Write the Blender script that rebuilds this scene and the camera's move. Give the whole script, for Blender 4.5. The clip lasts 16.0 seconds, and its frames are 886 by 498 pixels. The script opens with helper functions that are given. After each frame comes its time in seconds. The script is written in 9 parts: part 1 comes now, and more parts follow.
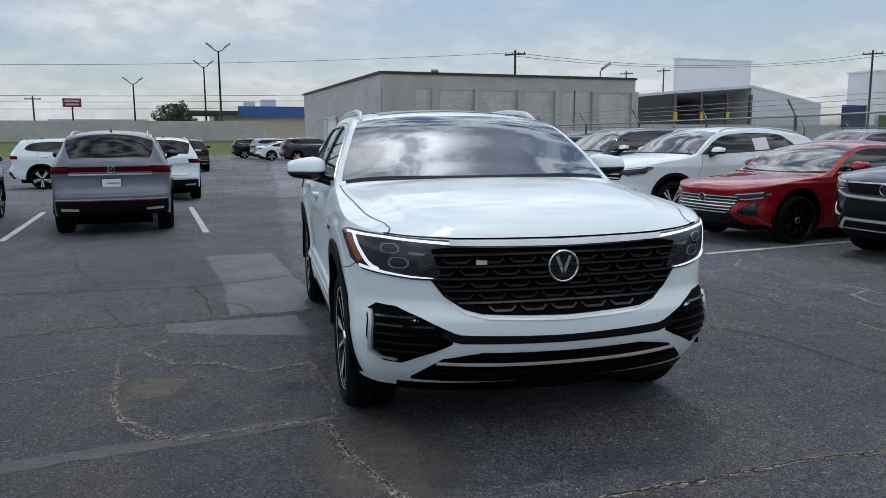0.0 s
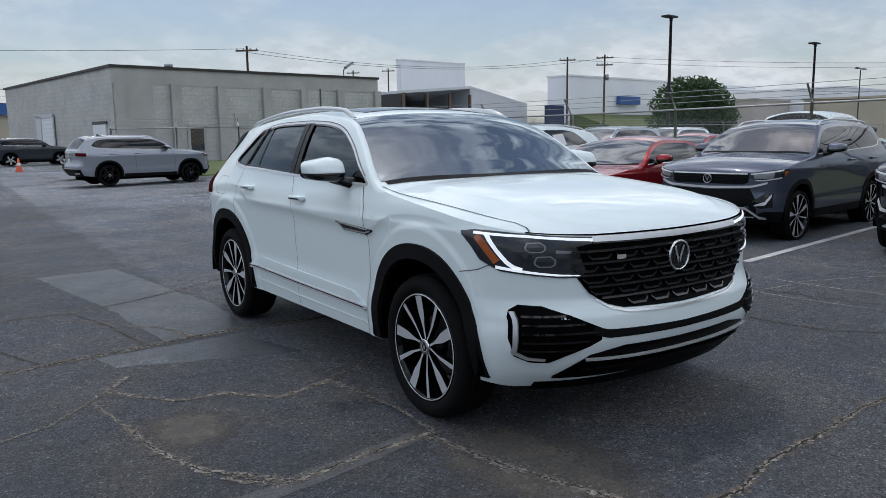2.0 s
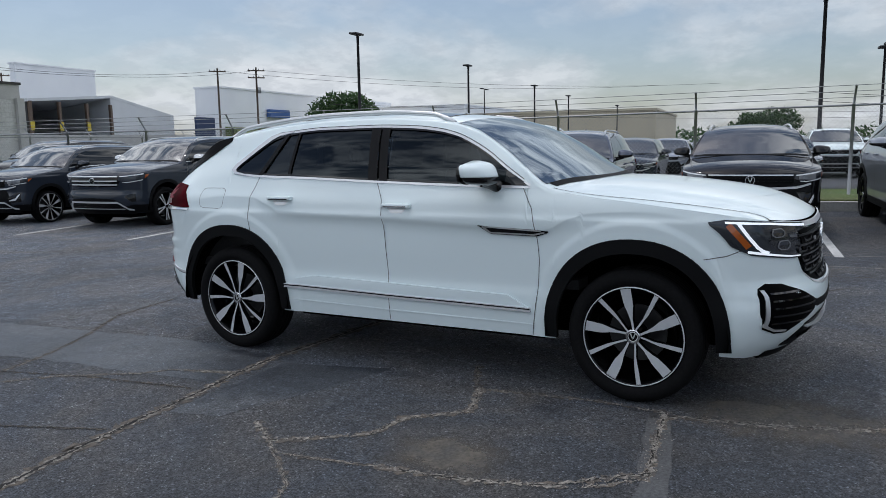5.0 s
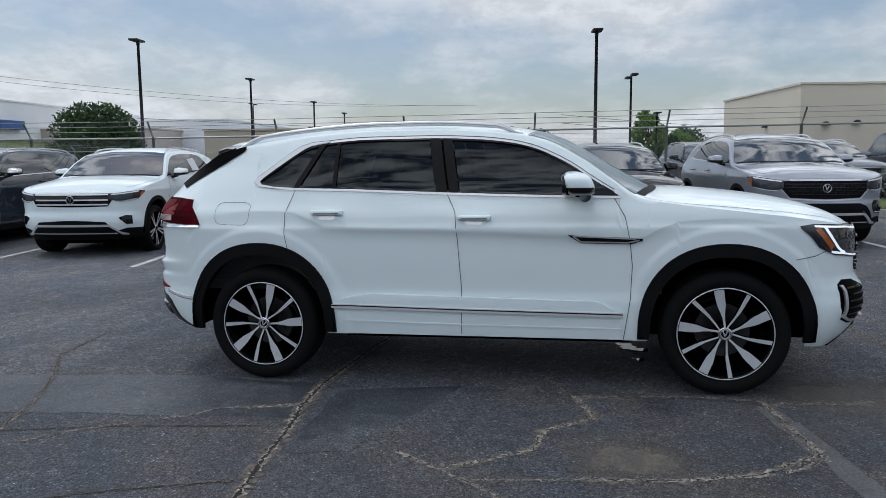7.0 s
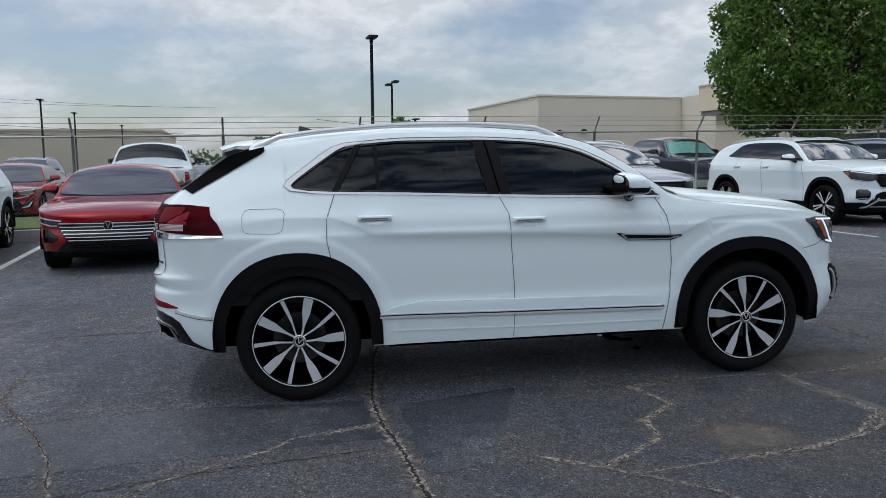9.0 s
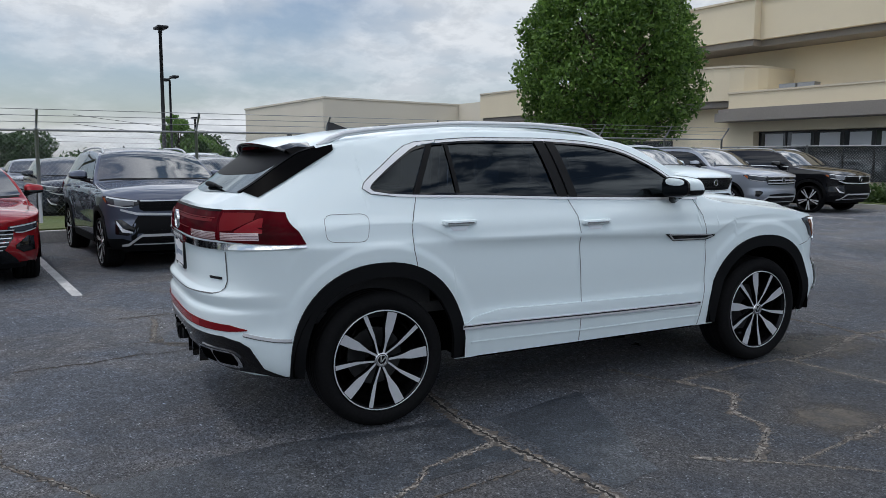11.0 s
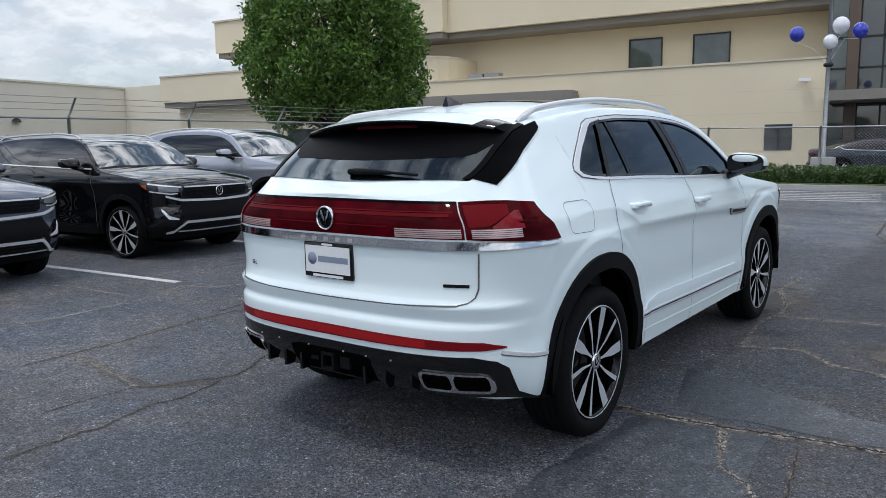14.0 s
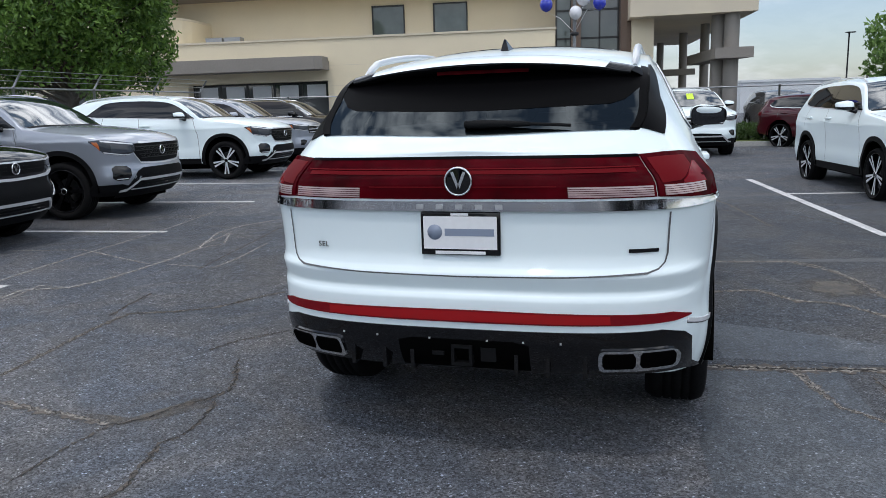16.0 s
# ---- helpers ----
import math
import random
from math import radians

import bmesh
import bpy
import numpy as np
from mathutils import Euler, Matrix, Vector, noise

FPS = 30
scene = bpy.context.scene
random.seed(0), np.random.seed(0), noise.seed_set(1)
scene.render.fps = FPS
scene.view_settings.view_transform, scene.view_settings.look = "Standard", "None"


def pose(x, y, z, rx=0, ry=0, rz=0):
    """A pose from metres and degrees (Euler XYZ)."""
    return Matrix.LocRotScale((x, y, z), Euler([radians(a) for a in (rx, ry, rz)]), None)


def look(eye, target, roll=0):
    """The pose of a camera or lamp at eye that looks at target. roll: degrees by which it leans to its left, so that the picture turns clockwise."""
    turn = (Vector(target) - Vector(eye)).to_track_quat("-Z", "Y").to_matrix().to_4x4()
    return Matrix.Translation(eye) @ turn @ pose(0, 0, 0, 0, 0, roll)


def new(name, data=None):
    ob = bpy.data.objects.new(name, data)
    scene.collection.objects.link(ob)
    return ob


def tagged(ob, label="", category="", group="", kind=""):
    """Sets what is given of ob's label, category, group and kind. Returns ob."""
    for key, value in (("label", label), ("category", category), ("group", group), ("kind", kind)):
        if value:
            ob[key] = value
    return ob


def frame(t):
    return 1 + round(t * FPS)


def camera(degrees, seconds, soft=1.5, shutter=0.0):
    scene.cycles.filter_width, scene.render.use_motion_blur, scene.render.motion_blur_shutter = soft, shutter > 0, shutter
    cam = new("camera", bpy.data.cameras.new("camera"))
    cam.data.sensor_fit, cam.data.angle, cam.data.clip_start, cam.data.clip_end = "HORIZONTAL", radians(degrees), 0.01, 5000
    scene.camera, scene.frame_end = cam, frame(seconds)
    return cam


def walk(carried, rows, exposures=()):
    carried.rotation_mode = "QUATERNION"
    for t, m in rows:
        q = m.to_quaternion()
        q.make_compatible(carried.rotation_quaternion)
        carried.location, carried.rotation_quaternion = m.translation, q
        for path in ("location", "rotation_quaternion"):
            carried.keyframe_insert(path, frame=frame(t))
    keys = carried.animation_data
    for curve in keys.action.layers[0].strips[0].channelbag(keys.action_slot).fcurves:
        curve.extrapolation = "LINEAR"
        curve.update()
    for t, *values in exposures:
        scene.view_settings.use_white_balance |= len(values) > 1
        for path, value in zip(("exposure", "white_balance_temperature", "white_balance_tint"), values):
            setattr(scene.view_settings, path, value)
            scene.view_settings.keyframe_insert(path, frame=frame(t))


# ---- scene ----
cam = camera(61.0, 16.0, soft=0.8)
METRES, EYE, TILT, LEAN, TURN = 15.625, 1.5, 0.0, 0.0, -13.1
ROWS = [
    (0.0, 0.0, 0.0, 0.0, -0.04, -8.35, 0.3),
    (0.5, -0.0295, 0.0037, -0.0004, -5.65, -8.48, 0.31),
    (1.0, -0.0581, 0.0104, 0.0001, -10.98, -8.37, 0.49),
    (1.5, -0.0889, 0.0158, 0.0007, -15.98, -8.61, 0.64),
    (2.0, -0.1167, 0.0278, 0.0009, -20.75, -8.66, 0.74),
    (2.5, -0.147, 0.0387, 0.0004, -25.34, -8.5, 0.83),
    (3.0, -0.1739, 0.0543, 0.0001, -30.04, -8.28, 0.62),
    (3.5, -0.202, 0.0711, -0.0003, -34.68, -8.14, 0.78),
    (4.0, -0.2283, 0.0898, 0.0001, -38.99, -8.11, 0.79),
    (6.5, -0.3287, 0.2143, -0.0008, -61.03, -7.45, 0.79),
    (7.0, -0.3413, 0.2437, -0.001, -65.69, -7.01, 0.46),
    (7.5, -0.3525, 0.2736, -0.001, -70.41, -6.9, 0.19),
    (8.0, -0.3584, 0.3048, -0.0007, -75.11, -6.82, 0.07),
    (8.5, -0.3669, 0.3363, -0.0008, -80.18, -6.72, 0.39),
    (9.0, -0.3668, 0.3675, -0.0014, -85.44, -6.79, 0.4),
    (11.5, -0.3317, 0.516, -0.0023, -107.53, -6.74, -0.15),
    (12.0, -0.3183, 0.5435, -0.0034, -111.88, -7.06, 0.07),
    (12.5, -0.2989, 0.5677, -0.0044, -116.0, -7.27, 0.11),
    (13.0, -0.2781, 0.5922, -0.0048, -120.07, -7.2, 0.31),
    (13.5, -0.2575, 0.6164, -0.0044, -124.51, -7.29, 0.6),
    (14.0, -0.2324, 0.6346, -0.0039, -129.22, -7.63, 0.65),
    (14.5, -0.208, 0.6554, -0.004, -134.0, -8.21, 0.93),
    (15.0, -0.1797, 0.6669, -0.005, -139.1, -8.77, 1.04),
    (15.5, -0.1507, 0.6778, -0.0062, -145.07, -9.36, 1.35),
    (16.0, -0.1238, 0.6813, -0.0075, -150.51, -10.29, 1.64),
]
walk(cam, [(t, pose(0, 0, EYE, TILT, LEAN, TURN) @ pose(METRES * x, METRES * y, METRES * z, 90 + pitch, roll, yaw)) for t, x, y, z, yaw, pitch, roll in ROWS],
     exposures=[(0.0, 0.24, 6300, 10.5), (8.0, 0.27, 6300, 10.5), (12.0, 0.37, 6300, 10.5), (16.0, 0.68, 6300, 10.5)])

# ---- world and sun ----
world = bpy.data.worlds.new("world")
scene.world = world
world.use_nodes = True
wn = world.node_tree
wn.nodes.clear()


def wnode(kind, **kw):
    n = wn.nodes.new(kind)
    for k, v in kw.items():
        n.inputs[k].default_value = v
    return n


SUN_EL, SUN_AZ = 69.0, 13.0          # height, and clockwise from +y
sky = wn.nodes.new("ShaderNodeTexSky")
sky.sky_type = "NISHITA"
sky.sun_disc = False
sky.sun_elevation = radians(SUN_EL)
sky.sun_rotation = radians(SUN_AZ)
sky.air_density, sky.dust_density, sky.ozone_density = 1.0, 1.5, 1.0
coord = wn.nodes.new("ShaderNodeTexCoord")
# clouds lie on a flat layer: direction divided by its height
sep = wn.nodes.new("ShaderNodeSeparateXYZ")
wn.links.new(coord.outputs["Generated"], sep.inputs[0])
up = wn.nodes.new("ShaderNodeMath"); up.operation = "MAXIMUM"; up.inputs[1].default_value = 0.0
wn.links.new(sep.outputs["Z"], up.inputs[0])
lift = wn.nodes.new("ShaderNodeMath"); lift.operation = "ADD"; lift.inputs[1].default_value = 0.30
wn.links.new(up.outputs[0], lift.inputs[0])
layer = wn.nodes.new("ShaderNodeVectorMath"); layer.operation = "DIVIDE"
flat = wn.nodes.new("ShaderNodeCombineXYZ")
wn.links.new(sep.outputs["X"], flat.inputs["X"]); wn.links.new(sep.outputs["Y"], flat.inputs["Y"])
den = wn.nodes.new("ShaderNodeCombineXYZ")
for k in "XYZ":
    wn.links.new(lift.outputs[0], den.inputs[k])
wn.links.new(flat.outputs[0], layer.inputs[0]); wn.links.new(den.outputs[0], layer.inputs[1])
cl = wnode("ShaderNodeTexNoise", Scale=0.9, Detail=9.0, Roughness=0.52, Distortion=0.15)
wn.links.new(layer.outputs[0], cl.inputs["Vector"])
cover = wn.nodes.new("ShaderNodeMapRange")
cover.inputs["From Min"].default_value, cover.inputs["From Max"].default_value = 0.42, 0.56
cover.inputs["To Min"].default_value, cover.inputs["To Max"].default_value = 0.12, 1.0
wn.links.new(cl.outputs["Fac"], cover.inputs["Value"])
cl2 = wnode("ShaderNodeTexNoise", Scale=8.0, Detail=10.0, Roughness=0.62, Distortion=0.2)
wn.links.new(layer.outputs[0], cl2.inputs["Vector"])
shade = wn.nodes.new("ShaderNodeValToRGB")
shade.color_ramp.elements[0].position, shade.color_ramp.elements[0].color = 0.43, (0.12, 0.17, 0.25, 1)
shade.color_ramp.elements[1].position, shade.color_ramp.elements[1].color = 0.57, (1.30, 1.32, 1.34, 1)
wn.links.new(cl2.outputs["Fac"], shade.inputs[0])
bg_sky = wnode("ShaderNodeBackground", Strength=0.085)
wn.links.new(sky.outputs[0], bg_sky.inputs["Color"])
bg_cloud = wnode("ShaderNodeBackground", Strength=0.95)
zen = wn.nodes.new("ShaderNodeValToRGB")           # thin cloud is brightest at mid height, dimmer at the horizon
zen.color_ramp.elements[0].position, zen.color_ramp.elements[0].color = 0.24, (0.67, 0.67, 0.67, 1)
zen.color_ramp.elements[1].position, zen.color_ramp.elements[1].color = 0.85, (1.0, 1.0, 1.0, 1)
mid_sky = zen.color_ramp.elements.new(0.42)
mid_sky.color = (1.62, 1.62, 1.62, 1)
wn.links.new(up.outputs[0], zen.inputs[0])
# the cloud glares round the veiled sun
toward = wn.nodes.new("ShaderNodeVectorMath"); toward.operation = "DOT_PRODUCT"
toward.inputs[1].default_value = (math.sin(radians(SUN_AZ)) * math.cos(radians(SUN_EL)), math.cos(radians(SUN_AZ)) * math.cos(radians(SUN_EL)), math.sin(radians(SUN_EL)))
wn.links.new(coord.outputs["Generated"], toward.inputs[0])
halo = wn.nodes.new("ShaderNodeMapRange"); halo.interpolation_type = "SMOOTHERSTEP"
halo.inputs["From Min"].default_value, halo.inputs["From Max"].default_value = 0.965, 1.0
halo.inputs["To Max"].default_value = 2.6
wn.links.new(toward.outputs["Value"], halo.inputs["Value"])
glare = wn.nodes.new("ShaderNodeMath"); glare.operation = "ADD"
wn.links.new(zen.outputs[0], glare.inputs[0]); wn.links.new(halo.outputs[0], glare.inputs[1])
wn.links.new(glare.outputs[0], bg_cloud.inputs["Strength"])
veil = wn.nodes.new("ShaderNodeMix"); veil.data_type = "RGBA"      # low cloud is seen through haze
veil.inputs["A"].default_value = (0.84, 0.88, 0.915, 1)
deep = wn.nodes.new("ShaderNodeMapRange")
deep.inputs["From Min"].default_value, deep.inputs["From Max"].default_value = 0.22, 0.6
deep.inputs["To Min"].default_value = 0.13
wn.links.new(up.outputs[0], deep.inputs["Value"])
wn.links.new(deep.outputs[0], veil.inputs["Factor"]); wn.links.new(shade.outputs[0], veil.inputs["B"])
wn.links.new(veil.outputs["Result"], bg_cloud.inputs["Color"])
mixw = wn.nodes.new("ShaderNodeMixShader")
wn.links.new(cover.outputs[0], mixw.inputs[0])
wn.links.new(bg_sky.outputs[0], mixw.inputs[1]); wn.links.new(bg_cloud.outputs[0], mixw.inputs[2])
wout = wn.nodes.new("ShaderNodeOutputWorld")
wn.links.new(mixw.outputs[0], wout.inputs[0])

sun_data = bpy.data.lights.new("sun", "SUN")
sun_data.energy, sun_data.angle, sun_data.color = 0.66, radians(3.0), (1.0, 0.96, 0.90)
sun = new("sun", sun_data)
saz, sel = radians(SUN_AZ), radians(SUN_EL)
sun.matrix_world = look((math.sin(saz) * math.cos(sel) * 50, math.cos(saz) * math.cos(sel) * 50, math.sin(sel) * 50), (0, 0, 0))

# ---- materials ----


def material(name, color, rough=0.5, metal=0.0, grain=0.0, grain_scale=40.0, bump=0.0, bump_scale=60.0, coat=0.0,
             second=None, blotch_scale=2.0, blotch=0.5, spec=0.5, vary=0.0):
    """A principled surface: colour with fine grain, large blotches towards a second colour, and relief."""
    m = bpy.data.materials.new(name)
    m.use_nodes = True
    nt = m.node_tree
    b = nt.nodes["Principled BSDF"]
    b.inputs["Base Color"].default_value = (*color, 1)
    b.inputs["Roughness"].default_value = rough
    b.inputs["Metallic"].default_value = metal
    b.inputs["Coat Weight"].default_value = coat
    b.inputs["Coat Roughness"].default_value = 0.03
    b.inputs["Specular IOR Level"].default_value = spec
    tc = nt.nodes.new("ShaderNodeTexCoord")
    col = None
    if second is not None:
        n = nt.nodes.new("ShaderNodeTexNoise")
        n.inputs["Scale"].default_value, n.inputs["Detail"].default_value = blotch_scale, 5.0
        nt.links.new(tc.outputs["Object"], n.inputs["Vector"])
        r = nt.nodes.new("ShaderNodeMapRange")
        r.inputs["From Min"].default_value, r.inputs["From Max"].default_value = 0.5 - 0.2, 0.5 + 0.2
        r.inputs["To Max"].default_value = blotch
        nt.links.new(n.outputs["Fac"], r.inputs["Value"])
        mx = nt.nodes.new("ShaderNodeMix"); mx.data_type = "RGBA"
        mx.inputs["A"].default_value, mx.inputs["B"].default_value = (*color, 1), (*second, 1)
        nt.links.new(r.outputs[0], mx.inputs["Factor"])
        col = mx.outputs["Result"]
    if grain > 0:
        n = nt.nodes.new("ShaderNodeTexNoise")
        n.inputs["Scale"].default_value, n.inputs["Detail"].default_value = grain_scale, 4.0
        nt.links.new(tc.outputs["Object"], n.inputs["Vector"])
        r = nt.nodes.new("ShaderNodeMapRange")
        r.inputs["From Min"].default_value, r.inputs["From Max"].default_value = 0.25, 0.75
        r.inputs["To Min"].default_value, r.inputs["To Max"].default_value = 1 - grain, 1 + grain
        nt.links.new(n.outputs["Fac"], r.inputs["Value"])
        mx = nt.nodes.new("ShaderNodeVectorMath"); mx.operation = "SCALE"
        if col is None:
            mx.inputs[0].default_value = color
        else:
            nt.links.new(col, mx.inputs[0])
        nt.links.new(r.outputs[0], mx.inputs["Scale"])
        col = mx.outputs[0]
    if vary > 0:
        oi = nt.nodes.new("ShaderNodeObjectInfo")
        r = nt.nodes.new("ShaderNodeMapRange")
        r.inputs["To Min"].default_value, r.inputs["To Max"].default_value = 1 - vary, 1 + vary
        nt.links.new(oi.outputs["Random"], r.inputs["Value"])
        mx = nt.nodes.new("ShaderNodeVectorMath"); mx.operation = "SCALE"
        if col is None:
            mx.inputs[0].default_value = color
        else:
            nt.links.new(col, mx.inputs[0])
        nt.links.new(r.outputs[0], mx.inputs["Scale"])
        col = mx.outputs[0]
    if col is not None:
        nt.links.new(col, b.inputs["Base Color"])
    if bump > 0:
        n = nt.nodes.new("ShaderNodeTexNoise")
        n.inputs["Scale"].default_value, n.inputs["Detail"].default_value = bump_scale, 5.0
        nt.links.new(tc.outputs["Object"], n.inputs["Vector"])
        bp = nt.nodes.new("ShaderNodeBump")
        bp.inputs["Strength"].default_value, bp.inputs["Distance"].default_value = bump, 0.02
        nt.links.new(n.outputs["Fac"], bp.inputs["Height"])
        nt.links.new(bp.outputs[0], b.inputs["Normal"])
    return m


def pane_material(name, tint, ior=1.5, rough=0.0):
    """Thin tinted glass: what lies behind shows through the tint, and the surface mirrors by Fresnel."""
    m = bpy.data.materials.new(name)
    m.use_nodes = True
    nt = m.node_tree
    nt.nodes.clear()
    tr = nt.nodes.new("ShaderNodeBsdfTransparent"); tr.inputs[0].default_value = (*tint, 1)
    gl = nt.nodes.new("ShaderNodeBsdfGlossy"); gl.inputs["Color"].default_value = (0.84, 0.94, 1.0, 1); gl.inputs["Roughness"].default_value = rough
    fr = nt.nodes.new("ShaderNodeFresnel"); fr.inputs["IOR"].default_value = ior
    mx = nt.nodes.new("ShaderNodeMixShader")
    out = nt.nodes.new("ShaderNodeOutputMaterial")
    nt.links.new(fr.outputs[0], mx.inputs[0]); nt.links.new(tr.outputs[0], mx.inputs[1]); nt.links.new(gl.outputs[0], mx.inputs[2])
    nt.links.new(mx.outputs[0], out.inputs[0])
    return m


def glow_material(name, color, strength):
    m = bpy.data.materials.new(name)
    m.use_nodes = True
    b = m.node_tree.nodes["Principled BSDF"]
    b.inputs["Base Color"].default_value = (*color, 1)
    b.inputs["Emission Color"].default_value = (*color, 1)
    b.inputs["Emission Strength"].default_value = strength
    b.inputs["Roughness"].default_value = 0.2
    return m


PAINT = {
    "white": material("paint_white", (0.755, 0.845, 0.862), 0.4, coat=0.8, spec=0.0),
    "silver": material("paint_silver", (0.30, 0.325, 0.37), 0.36, metal=0.5, coat=1.0, spec=0.0, grain=0.05, grain_scale=400),
    "grey": material("paint_grey", (0.15, 0.165, 0.20), 0.36, metal=0.35, coat=1.0, spec=0.0, grain=0.05, grain_scale=400),
    "dark": material("paint_dark_grey", (0.024, 0.030, 0.042), 0.4, coat=1.0, spec=0.0),
    "slate": material("paint_slate", (0.082, 0.096, 0.135), 0.36, metal=0.5, coat=1.0, spec=0.0, grain=0.05, grain_scale=400),
    "black": material("paint_black", (0.004, 0.004, 0.005), 0.4, coat=1.0, spec=0.0),
    "red": material("paint_red", (0.27, 0.006, 0.010), 0.36, metal=0.45, coat=1.0, spec=0.0),
    "maroon": material("paint_maroon", (0.055, 0.008, 0.012), 0.4, coat=1.0, spec=0.0),
    "blue": material("paint_blue", (0.015, 0.035, 0.17), 0.4, coat=1.0, spec=0.0),
}
M_GLASS = material("dark_glass", (0.006, 0.007, 0.008), 0.015, spec=1.0)
M_GLASS.node_tree.nodes["Principled BSDF"].inputs["IOR"].default_value = 1.75
M_SIDEGLASS = material("dark_side_glass", (0.005, 0.006, 0.007), 0.015, spec=0.5)
M_TINT = pane_material("privacy_glass", (0.040, 0.052, 0.068), ior=1.42)
M_SCREEN = pane_material("windscreen_glass", (0.055, 0.072, 0.085), ior=3.9)
M_CARSCREEN = material("car_windscreen", (0.012, 0.018, 0.022), 0.03, spec=1.0)
M_CARSCREEN.node_tree.nodes["Principled BSDF"].inputs["IOR"].default_value = 2.0
M_REARGLASS = pane_material("rear_glass", (0.05, 0.055, 0.06), ior=1.55)
M_GLOSSBLACK = material("gloss_black", (0.004, 0.004, 0.0045), 0.3, coat=1.0, spec=0.0)
M_PLASTIC = material("black_plastic", (0.0055, 0.0058, 0.0065), 0.6, spec=0.10, grain=0.15, grain_scale=300, bump=0.05, bump_scale=400)
M_DARK = material("dark_void", (0.003, 0.003, 0.003), 0.95, spec=0.0)
M_CHROME = material("chrome", (0.78, 0.79, 0.80), 0.09, metal=1.0)
M_SATIN = material("satin_silver", (0.66, 0.67, 0.68), 0.32, metal=0.7)
M_BRIGHT = material("bright_trim", (0.72, 0.73, 0.75), 0.25, metal=0.3)
M_CLEARLAMP = material("clear_lamp", (0.24, 0.25, 0.27), 0.2, metal=0.4, coat=1.0)
M_RUBBER = material("tyre_rubber", (0.0065, 0.0065, 0.007), 0.8, spec=0.12, grain=0.3, grain_scale=60, bump=0.15, bump_scale=90)
M_RIMBLACK = material("rim_black", (0.004, 0.004, 0.0045), 0.3, coat=0.6, spec=0.0)
M_RIMSILVER = material("rim_machined", (0.64, 0.66, 0.69), 0.36, metal=0.4, grain=0.04)
M_BRAKE = material("brake_steel", (0.035, 0.035, 0.037), 0.5, metal=0.5)
M_LED = glow_material("led_white", (0.9, 0.95, 1.0), 0.40)
M_LENS = material("lamp_lens", (0.035, 0.042, 0.055), 0.15, coat=0.6)
M_LAMPHOUSE = material("lamp_housing", (0.012, 0.014, 0.018), 0.25, coat=0.8, spec=0.3, second=(0.035, 0.040, 0.050), blotch_scale=9.0, blotch=0.8)
M_AMBER = material("amber_lens", (0.40, 0.10, 0.02), 0.12, coat=1.0)
M_REDLENS = material("red_lens", (0.085, 0.002, 0.006), 0.3, coat=0.7, spec=0.0, second=(0.022, 0.001, 0.002), blotch_scale=7.0, blotch=0.9)
M_REDLENS.node_tree.nodes["Principled BSDF"].inputs["Coat Weight"].default_value = 0.08
M_REDBRIGHT = material("red_reflector", (0.33, 0.006, 0.008), 0.3, coat=1.0, spec=0.0)
M_CLEARLENS = material("clear_lens", (0.50, 0.36, 0.36), 0.12, coat=1.0, metal=0.3)
M_SEAM = material("shut_line", (0.09, 0.092, 0.096), 0.8)
M_CABIN = material("cabin_fabric", (0.03, 0.03, 0.032), 0.8, grain=0.2, grain_scale=120)
M_PLATE = material("plate_white", (0.75, 0.76, 0.77), 0.4, grain=0.03)
M_BARGREY = material("bar_grey", (0.22, 0.26, 0.34), 0.5)
M_PAPER = material("paper", (0.75, 0.76, 0.78), 0.8, grain=0.04)
M_HIVIS = material("hivis_yellow", (0.55, 0.75, 0.05), 0.7)
M_MIRROR = material("mirror_glass", (0.07, 0.075, 0.082), 0.02, metal=1.0)
M_CHEVRON = material("chevron_gloss", (0.011, 0.0115, 0.013), 0.3, coat=0.45, spec=0.3)
M_REDMID = material("red_strip", (0.17, 0.006, 0.010), 0.3, coat=0.4, spec=0.0)
M_REDGLOW = material("red_lamp_core", (0.12, 0.004, 0.007), 0.5, spec=0.05)
M_EDGEBLACK = material("edge_black", (0.0018, 0.0018, 0.0022), 0.40, spec=0.025)
M_PILLAR = material("pillar_gloss", (0.005, 0.005, 0.0055), 0.30, spec=0.12, coat=0.0, grain=0.2, grain_scale=8)

# ---- mesh helpers ----


def G(x, y):
    """The height of the lot: it falls gently towards +y and rises towards +x."""
    return 0.06 - 0.0115 * min(max(y, -12.0), 14.0) + 0.010 * min(max(x - 1.0, 0.0), 12.0)


SITE = 8.0                               # the lot's own axes u, v lean by this angle
SC, SS = math.cos(radians(SITE)), math.sin(radians(SITE))


def site(u, v):
    return u * SC - v * SS, u * SS + v * SC


def on_site(u, v, turn=0.0, lift=0.0):
    """A pose on the ground at site coordinates."""
    x, y = site(u, v)
    return pose(x, y, G(x, y) + lift, 0, 0, SITE + turn)


def part(name, geo, mat, parent=None, label="", smooth=True):
    """Link (vertices, faces) or a bmesh as one mesh object under parent."""
    me = bpy.data.meshes.new(name)
    if isinstance(geo, tuple):
        me.from_pydata([tuple(float(c) for c in v) for v in geo[0]], [], [tuple(int(i) for i in f) for f in geo[1]])
    else:
        geo.to_mesh(me)
        geo.free()
    if smooth:
        me.shade_smooth()
    if mat is not None:
        me.materials.append(mat)
    ob = new(name, me)
    if parent is not None:
        ob.parent = parent
    if label:
        tagged(ob, label)
    return ob


